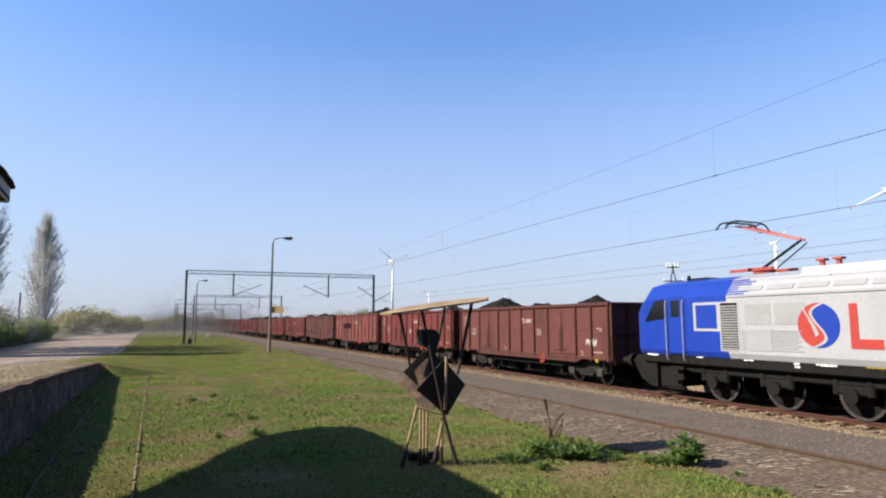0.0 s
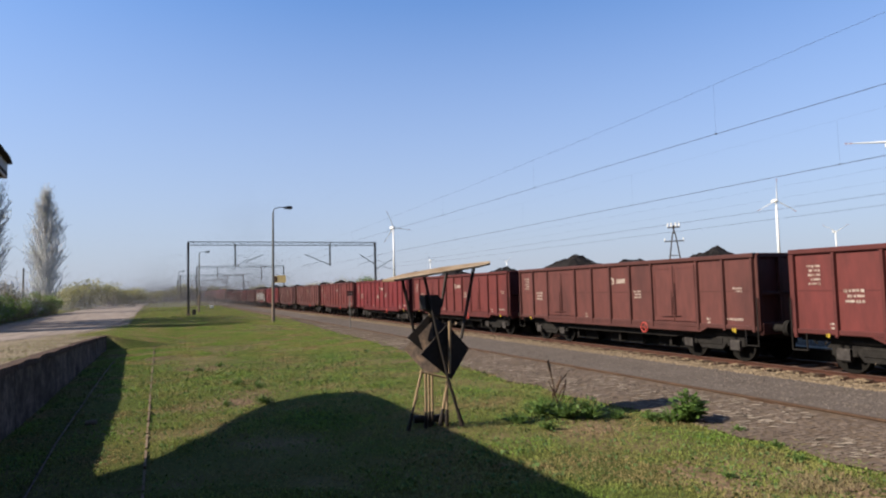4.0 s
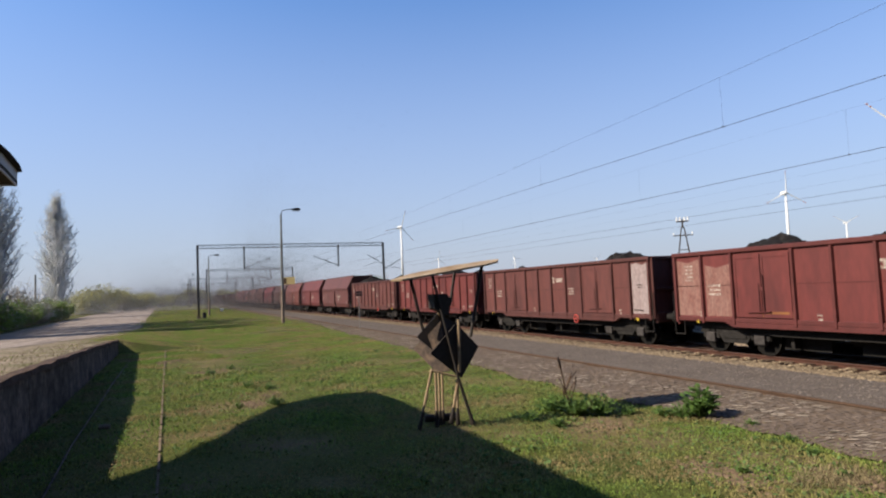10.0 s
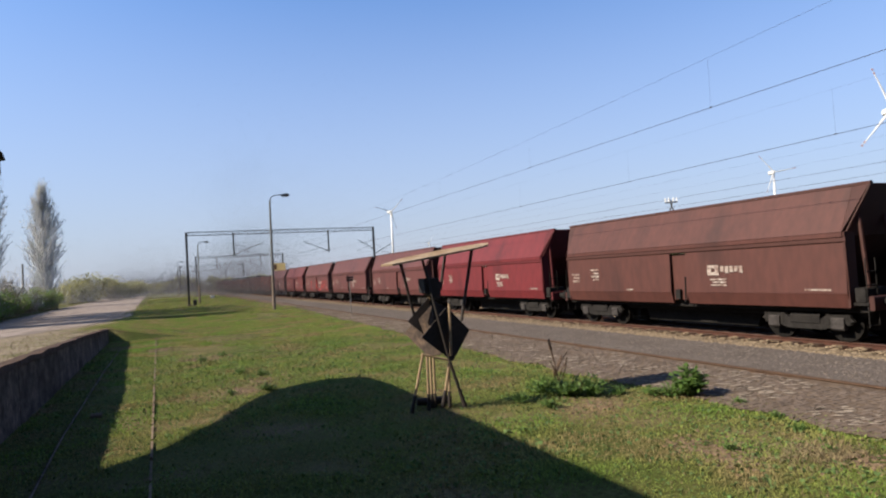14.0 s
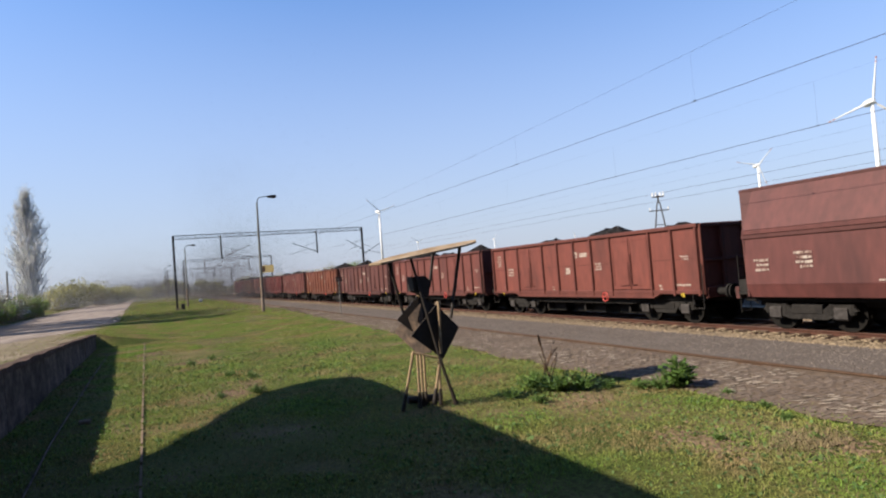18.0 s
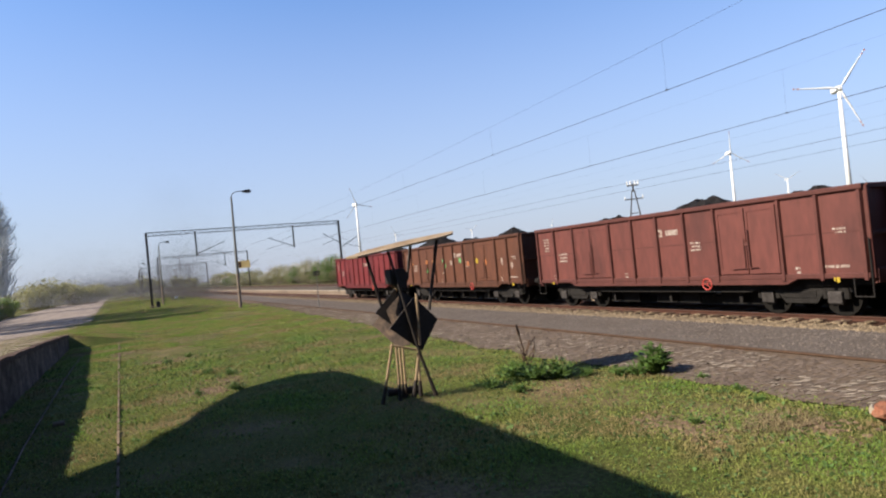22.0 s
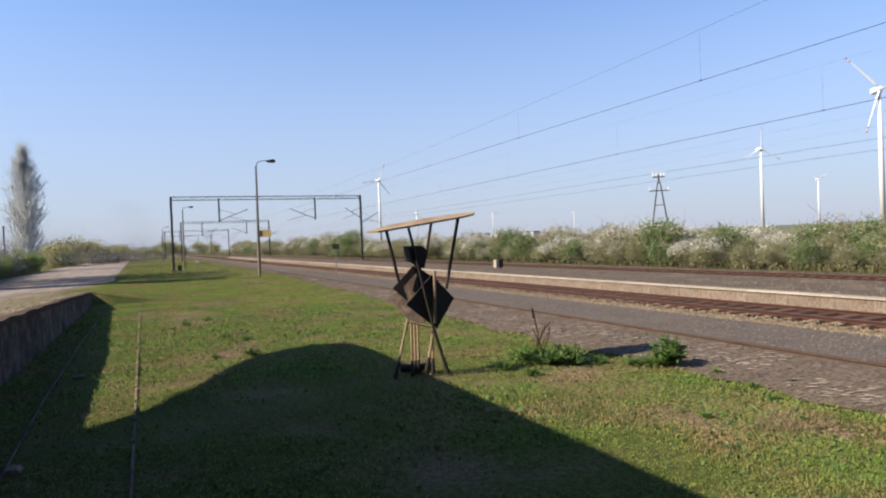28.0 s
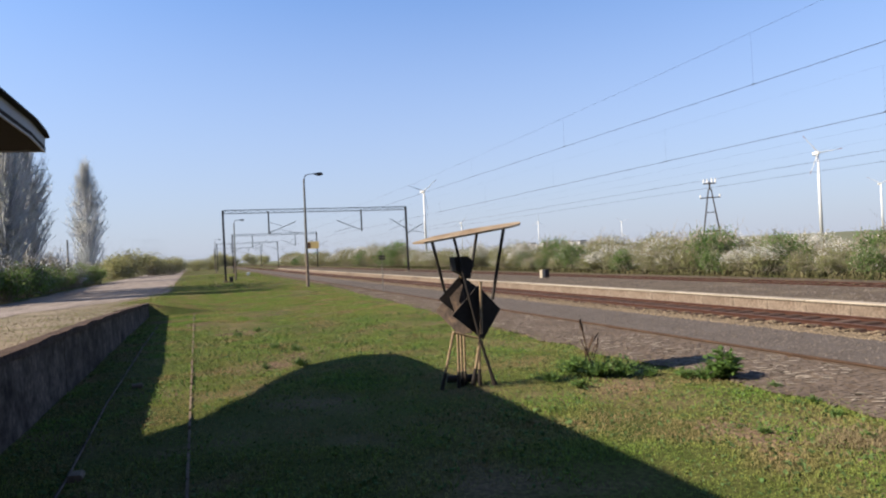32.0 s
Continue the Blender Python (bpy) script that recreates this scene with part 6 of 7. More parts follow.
blades(640000, bank, 0.044, M_BLADE, "grass", "short bright green spring grass", 0.085, 1.2)
M_HERB = material("herb_leaf", (0.15, 0.27, 0.08), 0.8, second=(0.20, 0.28, 0.11), scale=2, grain=6, amount=0.4, bump=0, spread=0.3, island=True, leaf=0.25)
blades(20000, lambda r, n: bank(r, n, 3.5, 26, 1.4), 0.055, M_HERB, "low_herbs", "small blue-green herbs among the grass", 0.30, 1.7)
blades(110000, lambda r, n: bank(r, n, 26, 150, 1.1), 0.04, M_BLADE, "far_grass", "short green grass further along the bank", 0.2, 1.0)
def edge_tufts(r, n):
    y = 3 + 60 * r.random(n) ** 1.6
    x = np.array([yard_edge(v) + 0.35 * noise.noise((v * 0.9, 1.7, 0)) for v in y]) + r.normal(size=n) * (0.16 + 0.3 * (r.random(n) < 0.25))
    return x, y, np.ones(n)


blades(16000, edge_tufts, 0.065, M_BLADE, "edge_grass", "grass creeping over the edge of the setts", 0.09, 1.2)
def straw(r, n):
    x, y = r.normal(7.25, 0.32, n), r.normal(5.45, 0.22, n)
    return x, y, np.ones(n)


blades(1500, straw, 0.09, M_DRY, "straw_patch", "flattened pale straw lying on bare soil", 0.05, 2.2)
blades(30000, bank, 0.06, M_DRY, "dry_grass", "pale dry grass between the green", 0.06, 1.3)
blades(5000, lambda r, n: (WALL_X - 0.06 - 2.2 * r.random(n) ** 1.8, 4 + 33 * r.random(n), np.ones(n)), 0.07, M_DRY, "ramp_grass", "dry grass along the top of the ramp wall", 0.06, 1.0)
blades(2200, lambda r, n: (WALL_X - 0.12 - 2.4 * r.random(n), 4 + 45 * r.random(n), np.ones(n)), 0.07, M_BLADE, "ramp_green", "green grass along the top of the ramp wall", 0.09, 0.9)

blades(9000, lambda r, n: (31.2 + 3.5 * r.random(n), 4 + 120 * r.random(n) ** 1.3, np.ones(n)), 0.42, M_HEDGE, "hedge_grass", "tall green grass under the bushes", 0.10, 0.9)
blades(5000, lambda r, n: (23.6 + 7 * r.random(n), 4 + 100 * r.random(n) ** 1.3, np.ones(n)), 0.16, M_HEDGE, "verge_grass", "dry tufts of grass around the far track", 0.10, 1.0)
blades(9000, lambda r, n: (-4.5 + 1.2 * r.normal(size=n) - 0.012 * np.maximum(0, (18 + 60 * r.random(n)) - 20), 10 + 70 * r.random(n), np.ones(n)), 0.07, M_DRY, "road_edge_grass", "dry grass along the edge of the road", 0.10, 1.1)

# ---- small things lying in the grass  ----
strip = thing("buried_rail", "old rail buried in the grass along the bank", "rail")
M_STRIP = material("earth_covered_rail", (0.36, 0.27, 0.19), 0.95, second=(0.21, 0.15, 0.11), scale=3, grain=20, amount=0.5, spread=0.2)
for i in range(26):
    y0, y1 = 3 + i * 1.25, 4.25 + i * 1.25 - rng.uniform(0.02, 0.16)
    up = 0.03 + rng.uniform(0, 0.015)
    a, b = -0.2 - 0.0145 * y0, -0.2 - 0.0145 * y1
    part("rail_length", Shape().add([(a - 0.022, y0, -0.05), (a + 0.022, y0, -0.05), (b + 0.022, y1, -0.05), (b - 0.022, y1, -0.05), (a - 0.016, y0, up), (a + 0.016, y0, up), (b + 0.016, y1, up), (b - 0.016, y1, up)],
                                    [(0, 3, 2, 1), (4, 5, 6, 7), (0, 1, 5, 4), (1, 2, 6, 5), (2, 3, 7, 6), (3, 0, 4, 7)]), M_STRIP, strip)
pipe = thing("cable_pipe", "thin grey pipe lying in the grass below the ramp", "pipe")
part("pipe", Shape().path([(-1.62, 4.5, 0.05), (-1.66, 8.6, 0.05), (-1.82, 13.0, 0.05), (-1.95, 22.0, 0.06), (-2.0, 30, 0.05)], 0.017, 8), M_RAMP, pipe)
blk = thing("pipe_marker", "small pale stone beside the pipe", "stone", (-1.45, 14.6, 0.0))
part("stone", Shape().box(-0.1, 0.1, -0.07, 0.07, 0, 0.10, 0.03), M_CONCRETE, blk)
blk = thing("pipe_marker", "small pale stone beside the pipe", "stone", (-1.58, 8.7, 0.0))
part("stone", Shape().box(-0.09, 0.09, -0.1, 0.1, 0, 0.09, 0.03), M_CONCRETE, blk)
M_BRICKRED = material("orange_brick", (0.40, 0.15, 0.085), 0.9, second=(0.30, 0.155, 0.10), scale=8, grain=30, amount=0.5)
lump = thing("brick_lump", "rounded lump of orange brickwork in the grass", "rubble", (8.02, 4.58, 0.10), 25)
s = Shape()
n = 10
pts, fs = [], []
for i, (zz, rr) in enumerate(((0.0, 0.8), (0.12, 1.0), (0.24, 0.92), (0.33, 0.6), (0.36, 0.15))):
    for k in range(n):
        a = 2 * math.pi * k / n
        g = rr * (1 + 0.18 * noise.noise((k * 1.7, i * 2.3, 0)))
        pts.append(((0.2 + 0.05 * (zz > 0.1)) * g * math.cos(a), 0.15 * g * math.sin(a), zz * 0.40 + 0.02 * math.cos(a)))
fs = [(i * n + k, i * n + (k + 1) % n, (i + 1) * n + (k + 1) % n, (i + 1) * n + k) for i in range(4) for k in range(n)] + [tuple(range(4 * n, 5 * n))]
part("lump", s.add(pts, fs), M_BRICKRED, lump)
part("mortar_edge", Shape().box(-0.10, 0.06, 0.10, 0.155, 0.04, 0.125, 0.02), M_EDGE, lump)
part("prop_stick", Shape().tube((-0.06, -0.1, -0.14), (-0.02, -0.06, 0.04), 0.018, 0.014, 6), M_BARE, lump)


# ---- graffiti and wear on single wagons ----
M_GREYWHITE = material("spray_pale_grey", (0.60, 0.60, 0.60), 0.7, second=(0.38, 0.37, 0.36), scale=2.5, grain=20, amount=0.4, bump=0)
M_SPRAYRED = material("spray_red", (0.55, 0.05, 0.05), 0.7, second=(0.40, 0.05, 0.045), scale=3, grain=20, amount=0.3, bump=0)
M_SPRAYGREEN = material("spray_green", (0.10, 0.40, 0.12), 0.7, second=(0.2, 0.42, 0.2), scale=3, grain=20, amount=0.3, bump=0)
M_SPRAYORANGE = material("spray_orange", (0.62, 0.17, 0.05), 0.7, second=(0.55, 0.25, 0.10), scale=3, grain=20, amount=0.3, bump=0)
M_CHALK = material("yellow_chalk", (0.62, 0.50, 0.20), 0.8, second=(0.35, 0.2, 0.1), scale=7, grain=30, amount=0.5, bump=0)
M_FADED = material("faded_paint", (0.34, 0.20, 0.17), 0.8, second=(0.25, 0.11, 0.09), scale=6, grain=22, amount=0.5, bump=0, contrast=0.3, stretch=(1, 1, 0.4))
M_WASH = material("thin_pale_wash", (0.44, 0.36, 0.35), 0.8, second=(0.34, 0.25, 0.24), scale=6, grain=22, amount=0.5, bump=0, contrast=0.3, stretch=(1, 1, 0.4))
M_RUSTRED = material("worn_red_paint", (0.25, 0.075, 0.055), 0.8, second=(0.36, 0.22, 0.18), scale=5, grain=20, amount=0.4, bump=0)
M_SOOTLINE = material("dark_spray_line", (0.05, 0.05, 0.05), 0.8, bump=0)
M_RUST = material("rust_patch", (0.34, 0.15, 0.06), 0.85, second=(0.24, 0.10, 0.05), scale=4, grain=20, amount=0.5, bump=0.1)


def blob(w, y, z, ry, rz, mat, x=-1.424, name="graffiti", seed=0):
    pts = []
    for k in range(16):
        a = 2 * math.pi * k / 16
        g = 1 + 0.3 * noise.noise((math.cos(a) * 1.3 + seed, math.sin(a) * 1.3, seed * 0.7))
        pts.append((y + ry * g * math.cos(a), z + rz * g * math.sin(a)))
    part(name, Shape().prism(pts, x - 0.004, x, "x"), mat, w, "sprayed paint")


def stroke(w, pts, mat, x=-1.424, wide=0.05, name="graffiti"):
    s = Shape()
    for (a, b), (c, d) in zip(pts, pts[1:]):
        n = Vector((-(d - b), c - a)).normalized() * wide
        s.prism([(a - n.x, b - n.y), (c - n.x, d - n.y), (c + n.x, d + n.y), (a + n.x, b + n.y)], x - 0.004, x, "x")
    part(name, s, mat, w, "sprayed paint strokes")


w13 = TRAIN[13][0]
YS = [-6.4, -5.32, -4.32, -2.32, -1.22, -0.12, 0.98, 2.08, 4.08, 5.24, 6.4]       # posts along one side


def panel(w, y0, y1, tops, mat, x, z0=1.13, name="graffiti"):
    """A sprayed field between two posts with an uneven upper edge."""
    n = len(tops) - 1
    pts = [(y0, z0), (y1, z0)] + [(y1 + (y0 - y1) * k / n, tops[k]) for k in range(n + 1)]
    part(name, Shape().prism(pts, x - 0.004, x, "x"), mat, w, "sprayed paint")


for i, tops in ((6, (2.36, 2.42, 2.42)), (5, (2.42, 2.45, 2.44)), (4, (2.44, 2.5, 2.47)), (3, (2.5, 2.3, 2.1, 2.55, 2.5)), (1, (2.0, 2.3, 1.9, 2.2)), (0, (1.6, 1.8, 1.5))):
    panel(w13, YS[i] + 0.09, YS[i + 1] - 0.09, tops, M_GREYWHITE, -1.425)
for y0, y1, tops in ((2.19, 3.05, (2.33, 2.35, 2.34)), (3.11, 3.97, (2.2, 2.33, 2.33)), (-4.2, -3.35, (2.2, 2.6, 2.1)), (-3.28, -2.42, (2.4, 2.55, 2.3))):
    panel(w13, y0, y1, tops if y0 < 3.1 else tops[::-1], M_GREYWHITE, -1.469, 1.27)
panel(w13, 4.18, 5.14, (1.43, 1.45, 1.42), M_YELLOW, -1.425)
panel(w13, 5.34, 6.25, (1.5, 1.38, 1.55), M_YELLOW, -1.425)
panel(w13, 4.0, 4.16, (1.95, 1.95), M_YELLOW, -1.508)
for y, z, ry, rz in ((1.7, 1.22, 0.22, 0.1), (1.2, 1.22, 0.2, 0.09), (0.7, 1.22, 0.2, 0.09), (0.1, 1.22, 0.22, 0.1), (-0.6, 1.22, 0.16, 0.07), (-1.9, 1.55, 0.3, 0.2), (-1.6, 1.22, 0.3, 0.11)):
    blob(w13, y, z, ry, rz, M_RUSTRED, -1.430, name="bare_spot", seed=y)
stroke(w13, [(1.85, 1.6), (1.6, 1.65), (1.45, 1.85), (1.3, 1.9), (1.25, 1.72), (1.4, 1.58), (1.55, 1.62)], M_SOOTLINE, -1.430, 0.012)
stroke(w13, [(1.3, 1.62), (1.15, 1.56), (1.1, 1.7), (1.2, 1.8), (1.3, 1.7)], M_SOOTLINE, -1.430, 0.012)
w14 = TRAIN[14][0]
for k, pts in enumerate(([(-5.0, 1.95), (-5.02, 1.5)], [(-5.2, 1.95), (-5.22, 1.5)], [(-5.0, 1.72), (-5.2, 1.74)], [(-5.32, 1.95), (-5.42, 1.5), (-5.52, 1.95)], [(-5.62, 1.5), (-5.62, 1.95), (-5.8, 1.95)], [(-5.62, 1.72), (-5.76, 1.72)], [(-5.9, 1.5), (-5.9, 1.95), (-6.05, 1.8), (-5.92, 1.7)])):
    stroke(w14, pts, M_GREYWHITE, wide=0.035)
for pts in ([(2.1, 1.62), (2.05, 1.95), (1.93, 1.7), (1.8, 1.98), (1.76, 1.62)], [(1.6, 1.95), (1.5, 1.7), (1.62, 1.6), (1.45, 1.55)], [(1.35, 1.98), (1.2, 1.9), (1.38, 1.78), (1.22, 1.6)], [(1.5, 1.5), (1.3, 1.42), (1.15, 1.5)]):
    stroke(w14, pts, M_CHALK, wide=0.02)
for k, (y, z, ry, rz) in enumerate(((5.65, 2.2, 0.36, 0.2), (5.6, 1.7, 0.3, 0.16), (5.7, 1.35, 0.34, 0.2), (4.55, 1.7, 0.33, 0.12), (4.6, 1.38, 0.36, 0.2), (-0.5, 1.72, 0.2, 0.1))):
    blob(w14, y, z, ry, rz, M_FADED, name="worn_patch", seed=60 + k)
stroke(TRAIN[0][0], [(-4.95, 1.55), (-5.1, 1.75), (-5.2, 1.5), (-5.35, 1.8), (-5.45, 1.5), (-5.6, 1.75)], M_GREYWHITE, wide=0.045)
stroke(TRAIN[0][0], [(-4.95, 1.7), (-5.2, 1.65), (-5.6, 1.6)], M_GREYWHITE, -1.426, wide=0.06)
panel(TRAIN[16][0], YS[0] + 0.12, YS[1] - 0.09, (2.9, 2.95, 2.85, 2.95), M_WASH, -1.424, 1.15, "worn_patch")
for i, top in ((9, 2.9), (8, 2.7)):
    panel(TRAIN[15][0], YS[i] + 0.09, YS[i + 1] - 0.12, (top, top - 0.1, top), M_FADED, -1.422, 1.15, "worn_patch")
w26 = TRAIN[26][0]
for pts in ([(2.6, 2.15), (2.75, 1.15)], [(2.6, 2.15), (2.1, 1.9), (2.7, 1.6), (2.0, 1.1)], [(0.15, 1.15), (-0.1, 2.1), (-0.45, 1.15)], [(-0.05, 1.5), (-0.4, 1.5)], [(-0.75, 2.2), (-0.95, 1.15), (-2.2, 1.12), (-2.3, 1.6)], [(-2.5, 1.15), (-2.9, 2.1), (-3.2, 1.15)], [(-2.6, 1.5), (-3.3, 1.45)], [(-3.6, 2.2), (-3.7, 1.15)], [(-3.65, 1.65), (-4.2, 1.65)], [(-4.2, 2.2), (-4.3, 1.15)], [(-4.8, 2.2), (-4.9, 1.15), (-5.4, 1.2)]):
    stroke(w26, pts, M_SPRAYRED, -1.483, 0.06)
w36 = TRAIN[36][0]
for k, (y, z, ry, rz, mt, x) in enumerate(((3.1, 2.25, 0.2, 0.17, M_SPRAYORANGE, -1.468), (3.1, 1.75, 0.22, 0.14, M_SPRAYGREEN, -1.468), (2.25, 2.25, 0.15, 0.15, M_SPRAYORANGE, -1.468), (2.25, 1.72, 0.2, 0.16, M_SPRAYGREEN, -1.468),
                                          (1.2, 2.25, 0.1, 0.14, M_SPRAYGREEN, -1.424), (0.9, 1.95, 0.1, 0.14, M_SPRAYGREEN, -1.424), (1.15, 1.6, 0.1, 0.12, M_MARK, -1.424), (0.2, 2.1, 0.14, 0.2, M_MARK, -1.424), (-0.8, 2.2, 0.16, 0.2, M_SPRAYGREEN, -1.424), (-1.6, 2.0, 0.16, 0.2, M_SPRAYORANGE, -1.424),
                                          (-2.6, 2.1, 0.16, 0.18, M_YELLOW, -1.468), (-3.4, 2.0, 0.16, 0.2, M_SPRAYORANGE, -1.468), (-4.8, 2.0, 0.12, 0.2, M_MARK, -1.424), (-5.6, 1.8, 0.12, 0.2, M_MARK, -1.424), (5.2, 2.2, 0.2, 0.08, M_SPRAYORANGE, -1.424))):
    blob(w36, y, z, ry * 0.72, rz * 0.72, mt, x, seed=40 + k)
for n, spots in ((1, (-2.6, -3.3)), (2, (2.45, 3.3)), (3, (-2.6, -3.3, 2.5)), (9, (-3.2, 3.2)), (13, ()), (15, (3.2, 2.5)), (17, (-2.6, -3.2)), (18, (-2.6, -3.2)), (32, (-2.6, -3.3)), (33, (3.1, 2.5)), (30, (-2.5,))):
    for k, y in enumerate(spots):
        a, b = sorted((y - 0.38, y + 0.38))
        part("rust_patch", Shape().box(-1.452, -1.449, a, b, 1.16, 1.27 + 0.05 * (k % 2)), M_RUST, TRAIN[n][0], "rusty door foot")
for n in (1, 8, 11, 29, 31):
    part("chalk_mark", Shape().box(-1.427, -1.424, 0.2, 0.5, 1.75, 2.0), M_MARK, TRAIN[n][0])


# ---- coal dust hanging over the far track, and pale flakes imitating distance haze ----
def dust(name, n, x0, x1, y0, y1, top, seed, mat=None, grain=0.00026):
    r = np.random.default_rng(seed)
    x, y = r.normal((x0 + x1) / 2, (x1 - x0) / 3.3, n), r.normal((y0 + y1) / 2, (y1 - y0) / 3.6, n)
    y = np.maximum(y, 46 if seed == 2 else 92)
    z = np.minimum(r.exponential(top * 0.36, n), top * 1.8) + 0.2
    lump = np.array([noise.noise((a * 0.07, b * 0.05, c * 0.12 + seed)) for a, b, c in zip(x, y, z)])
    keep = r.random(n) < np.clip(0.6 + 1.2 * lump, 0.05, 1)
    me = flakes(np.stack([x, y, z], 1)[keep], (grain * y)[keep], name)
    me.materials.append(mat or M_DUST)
    return tagged(new(name, me), "thin flakes for coal dust and for imitated distance haze", "dust", kind="stuff")


# the pale flakes are added to imitate the air's haze before distant trees
M_HAZE = material("pale_haze_flakes", (0.62, 0.61, 0.64), 0.95, second=(0.56, 0.55, 0.57), scale=0.05, grain=1, amount=0.2, bump=0, leaf=0.45)
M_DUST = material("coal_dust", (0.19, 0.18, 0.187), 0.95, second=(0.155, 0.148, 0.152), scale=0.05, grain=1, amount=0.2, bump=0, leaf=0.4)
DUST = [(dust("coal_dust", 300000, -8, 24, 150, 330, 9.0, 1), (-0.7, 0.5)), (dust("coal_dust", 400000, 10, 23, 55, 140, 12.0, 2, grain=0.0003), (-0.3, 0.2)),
        (dust("haze_dust", 150000, -52, 14, 104, 170, 6.0, 3, M_HAZE), (-0.2, 0.2))]


# ---- small pieces of the setting ----
s = Shape()
s.box(-0.09, 0.33, 0.008, 2.992, 0.13, 0.19, 0.012)
slab = s.mesh("edge_slab")
slab.materials.append(M_EDGE)
s = Shape()
s.box(0.0, 0.14, 0.006, 1.494, 0, 0.375, 0.01)
face = s.mesh("edge_block")
face.materials.append(M_CONCRETE)
for i in range(62):
    o = part("edge_slab", slab, None, platform)
    o.location = (PLAT_X0 + 0.05, -12 + i * 3.0 + 0.0, PLAT_Z - 0.185)
    o.rotation_euler = (0, radians(random.uniform(-0.4, 0.4)), 0)
for i in range(124):
    o = part("edge_block", face, None, platform)
    o.location = (PLAT_X0 + random.uniform(0, 0.012), -12 + i * 1.5, -0.015)

s = Shape()
s.box(-1.3, 1.3, -0.13, 0.13, -0.1, 0.0, 0.02)
sleeper = s.mesh("sleeper")
sleeper.materials.append(M_SLEEPER)
for i in range(150):
    o = part("sleeper", sleeper, None, main_track)
    o.location = (MAIN_X + random.uniform(-0.03, 0.03), 4 + i * 0.62, 0.055)
far = Shape()
for i in range(500):
    y = 4 + (150 + i) * 0.62
    far.box(MAIN_X - 1.3, MAIN_X + 1.3, y - 0.13, y + 0.13, 0.0, 0.035)
tagged(part("distant_sleepers", far, M_SLEEPER, main_track), kind="stuff")
far = Shape()
for i in range(330):
    y = 2 + i * 0.62
    far.box(FOURTH_X - 1.3, FOURTH_X + 1.3, y - 0.13, y + 0.13, 0.0, 0.075)
tagged(part("sleepers", far, M_SLEEPER, fourth_track), kind="stuff")


def stones(name, n, place, size, mat, label, parent=None, flat=0.6):
    """Many small lumps in one mesh."""
    base = [(1, 0, 0), (0.3, 0.95, 0), (-0.8, 0.6, 0), (-0.8, -0.6, 0), (0.3, -0.95, 0), (0.55, 0.25, 0.8), (-0.35, 0.35, 0.9), (-0.1, -0.5, 0.8)]
    fc = [(0, 1, 5), (1, 2, 6), (1, 6, 5), (2, 3, 6), (3, 4, 7), (3, 7, 6), (4, 0, 7), (0, 5, 7), (5, 6, 7)]
    v, f = [], []
    rng = random.Random(len(name) + n)
    for k in range(n):
        x, y, z = place(rng)
        a, r = rng.uniform(0, 6.28), size * rng.uniform(0.6, 1.5)
        ca, sa, sx = math.cos(a) * r, math.sin(a) * r, rng.uniform(0.7, 1.3)
        o = len(v)
        v.extend((x + ca * p[0] * sx - sa * p[1], y + sa * p[0] * sx + ca * p[1], z + p[2] * r * flat * rng.uniform(0.8, 1.2)) for p in base)
        f.extend((o + a_, o + b_, o + c_) for a_, b_, c_ in fc)
    me = bpy.data.meshes.new(name)
    me.from_pydata(v, [], f)
    me.materials.append(mat)
    return tagged(part(name, me, None, parent), label, "" if parent else "stones", kind="stuff")


def shoulder_place(r):
    y = 3 + r.random() ** 1.6 * 75
    x = 14.1 + 1.15 * r.random() ** 1.3
    lump = 0.05 * max(0, math.sin(y / 0.62 * 6.283)) if x > 14.6 else 0
    if x > 14.85 and math.sin(y / 0.62 * 6.283) < 0:
        x -= 0.35
    return x, y, 0.03 + lump


stones("ballast_stones", 9000, shoulder_place, 0.045, M_STONE, "loose tan ballast stones beside the track")
def clod_place(r):
    cx, cy, cr = PATCHES[r.randrange(len(PATCHES))]
    x, y = cx + r.gauss(0, cr * 0.55), cy + r.gauss(0, cr * 0.8)
    return x, y, ground_z(x, y) - 0.005


stones("soil_clods", 3600, clod_place, 0.035, M_CLOD, "crumbs of bare brown soil in the grass", flat=0.5)
stones("platform_stones", 5000, lambda r: (r.uniform(18.4, 23.3), 6 + r.random() ** 1.3 * 80, PLAT_Z - 0.012), 0.04, M_CHIP, "scattered stones on the platform and verge", flat=0.5)
stones("gravel_stones", 9000, lambda r: (r.uniform(11.5, 14.2), 3 + r.random() ** 1.5 * 60, 0.035), 0.028, M_CHIP, "loose grey gravel stones")


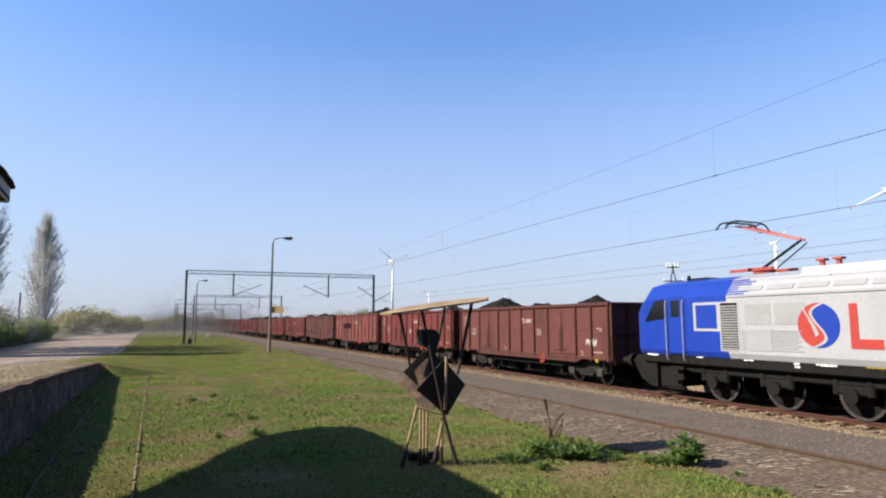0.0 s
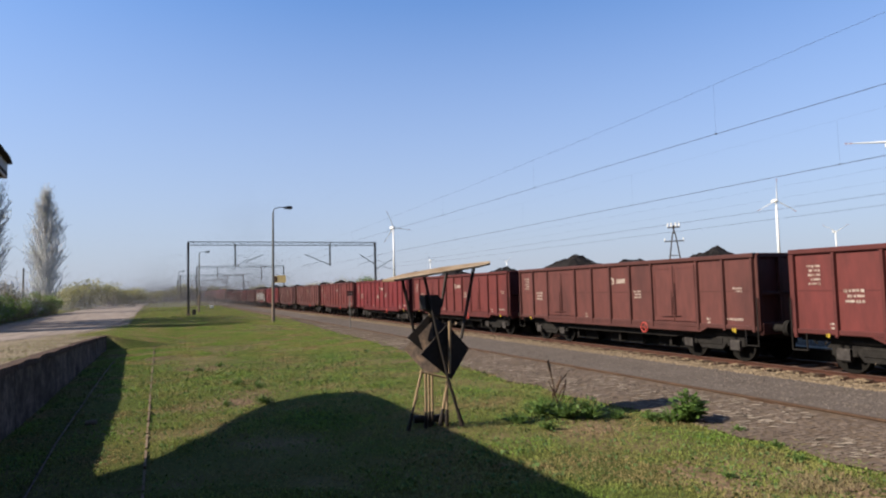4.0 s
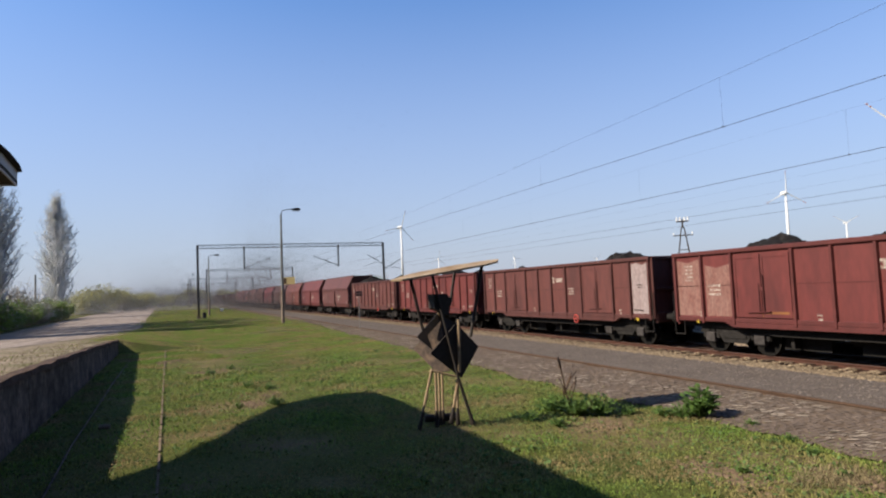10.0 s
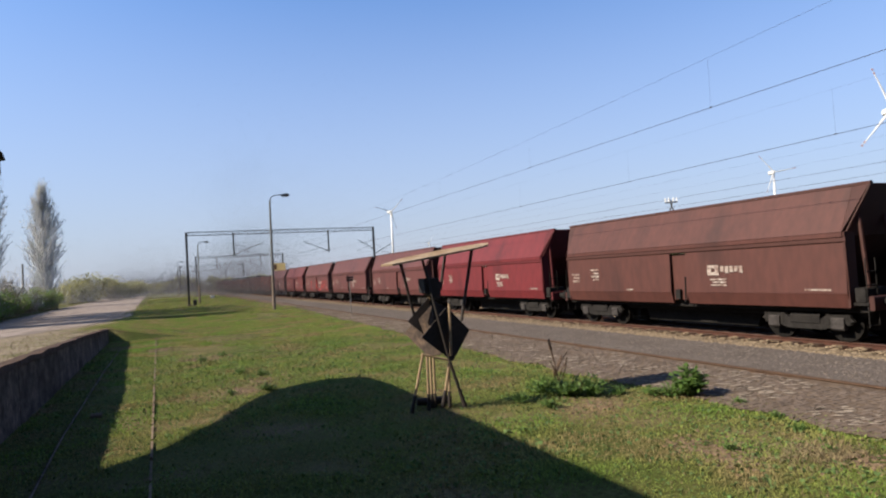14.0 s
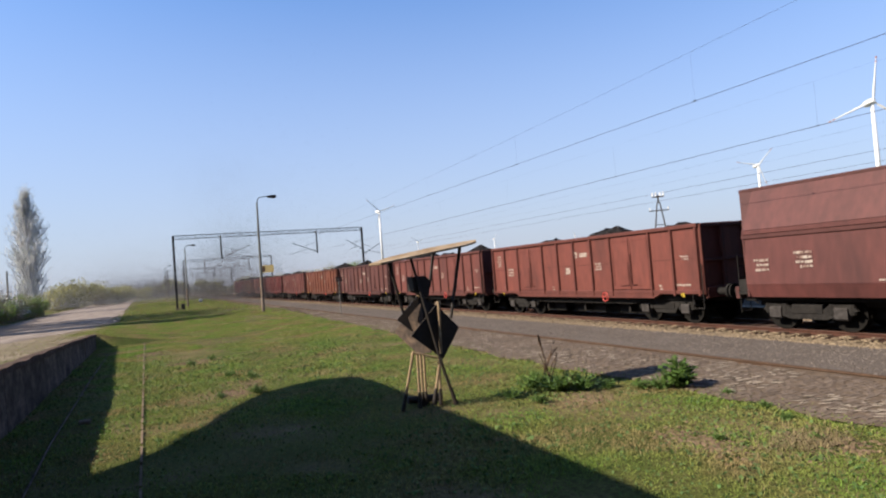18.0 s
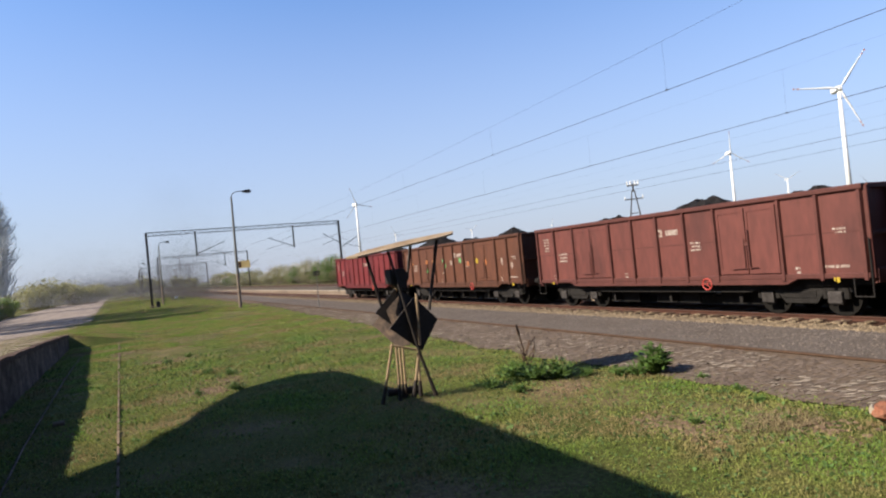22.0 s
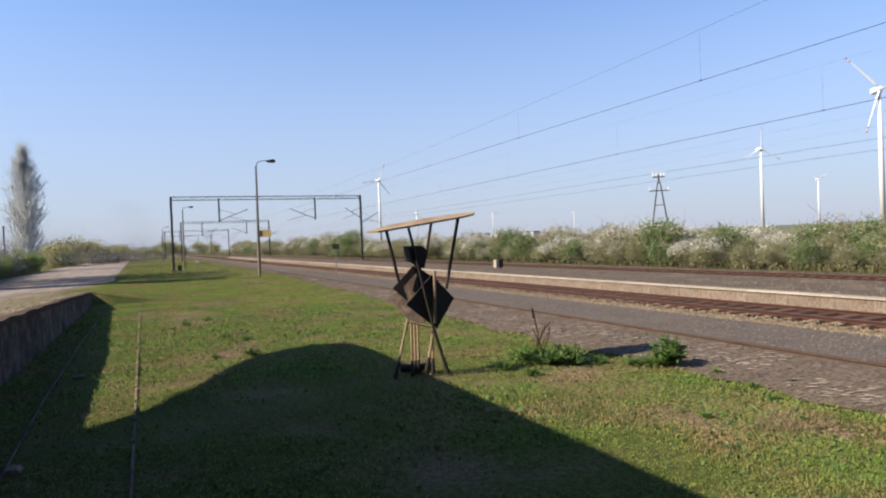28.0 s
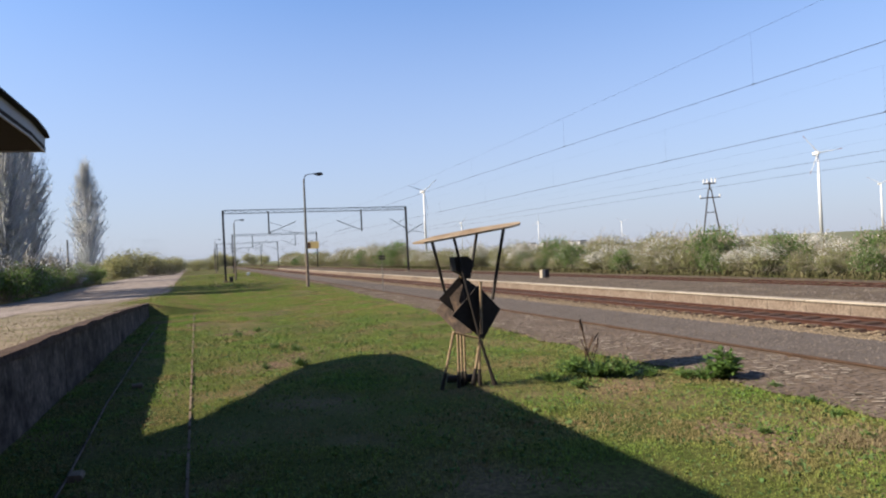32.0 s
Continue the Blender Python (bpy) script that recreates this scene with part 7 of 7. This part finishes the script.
# rows of worn setts in the cobbled strip
v, f = [], []
rng = random.Random(5)
y = 0.5
while y < 62:
    x = yard_edge(y) + rng.uniform(0, 0.2) + 0.25 * noise.noise((y * 0.9, 1.7, 0))
    while x < 11.05:
        w, d = rng.uniform(0.10, 0.20), rng.uniform(0.09, 0.12)
        if rng.random() < 0.86:
            h = 0.038 + rng.uniform(0.0, 0.004)
            o = len(v)
            jx, jy, tw = rng.uniform(-0.02, 0.02), rng.uniform(-0.02, 0.02), rng.uniform(-0.15, 0.15)
            for hh, g in ((0.0, 1.0), (h, 0.9)):
                for a_, b_ in ((-1, -1), (1, -1), (1, 1), (-1, 1)):
                    px, py = a_ * w / 2 * g * 0.92, b_ * d / 2 * g * 0.92
                    v.append((x + jx + px - py * tw, y + jy + py + px * tw, hh + (0.003 * rng.random() if hh else 0)))
            f += [(o, o + 1, o + 5, o + 4), (o + 1, o + 2, o + 6, o + 5), (o + 2, o + 3, o + 7, o + 6), (o + 3, o, o + 4, o + 7), (o + 4, o + 5, o + 6, o + 7)]
        x += w
    y += 0.118 if y < 26 else 0.3
sand_v, sand_f = [], []
for k in range(2600):                       # pale sand lying in short wind-blown streaks between the setts
    y = 2 + 45 * rng.random() ** 1.5
    x = rng.uniform(yard_edge(y) + 0.2, 11.0)
    if noise.noise((x * 0.8, y * 0.5, 6.0)) < -0.15:
        continue
    a, b, o = rng.uniform(0.04, 0.12), rng.uniform(0.014, 0.034), len(sand_v)
    ang = rng.gauss(-0.5, 0.14)
    for u in range(7):
        g = 2 * math.pi * u / 7
        px, py = a * math.cos(g), b * math.sin(g) * rng.uniform(0.7, 1.3)
        sand_v.append((x + px * math.cos(ang) - py * math.sin(ang), y + px * math.sin(ang) + py * math.cos(ang), 0.0505))
    sand_f.append(tuple(range(o, o + 7)))
me = bpy.data.meshes.new("sand_streaks")
me.from_pydata(sand_v, [], sand_f)
me.materials.append(M_SANDY)
tagged(new("sand_streaks", me), "pale sand lying between worn setts", "sand", kind="stuff")
me = bpy.data.meshes.new("cobbles")
me.from_pydata(v, [], f)
me.materials.append(M_COBBLE)
tagged(new("cobbles", me), "uneven worn brown setts", "cobbles", kind="stuff")


# ---- what moves ----
def motions():
    times = (0, 8, 16, 24, 32)
    for ob, y in TRAIN + COAL:
        walk(ob, [(t, pose(MAIN_X, y - SPEED * t, RAIL_Z)) for t in times])
    for ob, (dx, dy) in DUST:
        late = [0, 0, 0, 0.4, 3.0]            # once the train has gone the dust drifts off
        rise = [4.0, 0.5, 0, 2.5, 9] if ob == DUST[1][0] else [0] * 5         # the nearer cloud is whirled up as the train runs in and settles behind it
        walk(ob, [(t, pose(dx * t * (1 + k), dy * t * (1 + 2 * k) + 16 * up, 0.03 * t - up)) for t, k, up in zip(times, late, rise)])
    for rotor, hub, upright, pace in ROTORS:
        walk(rotor, [(t, pose(*hub) @ pose(0, 0, 0, 0, -pace * (t - upright), 0)) for t in [0.5 * k for k in range(65)]])


motions()
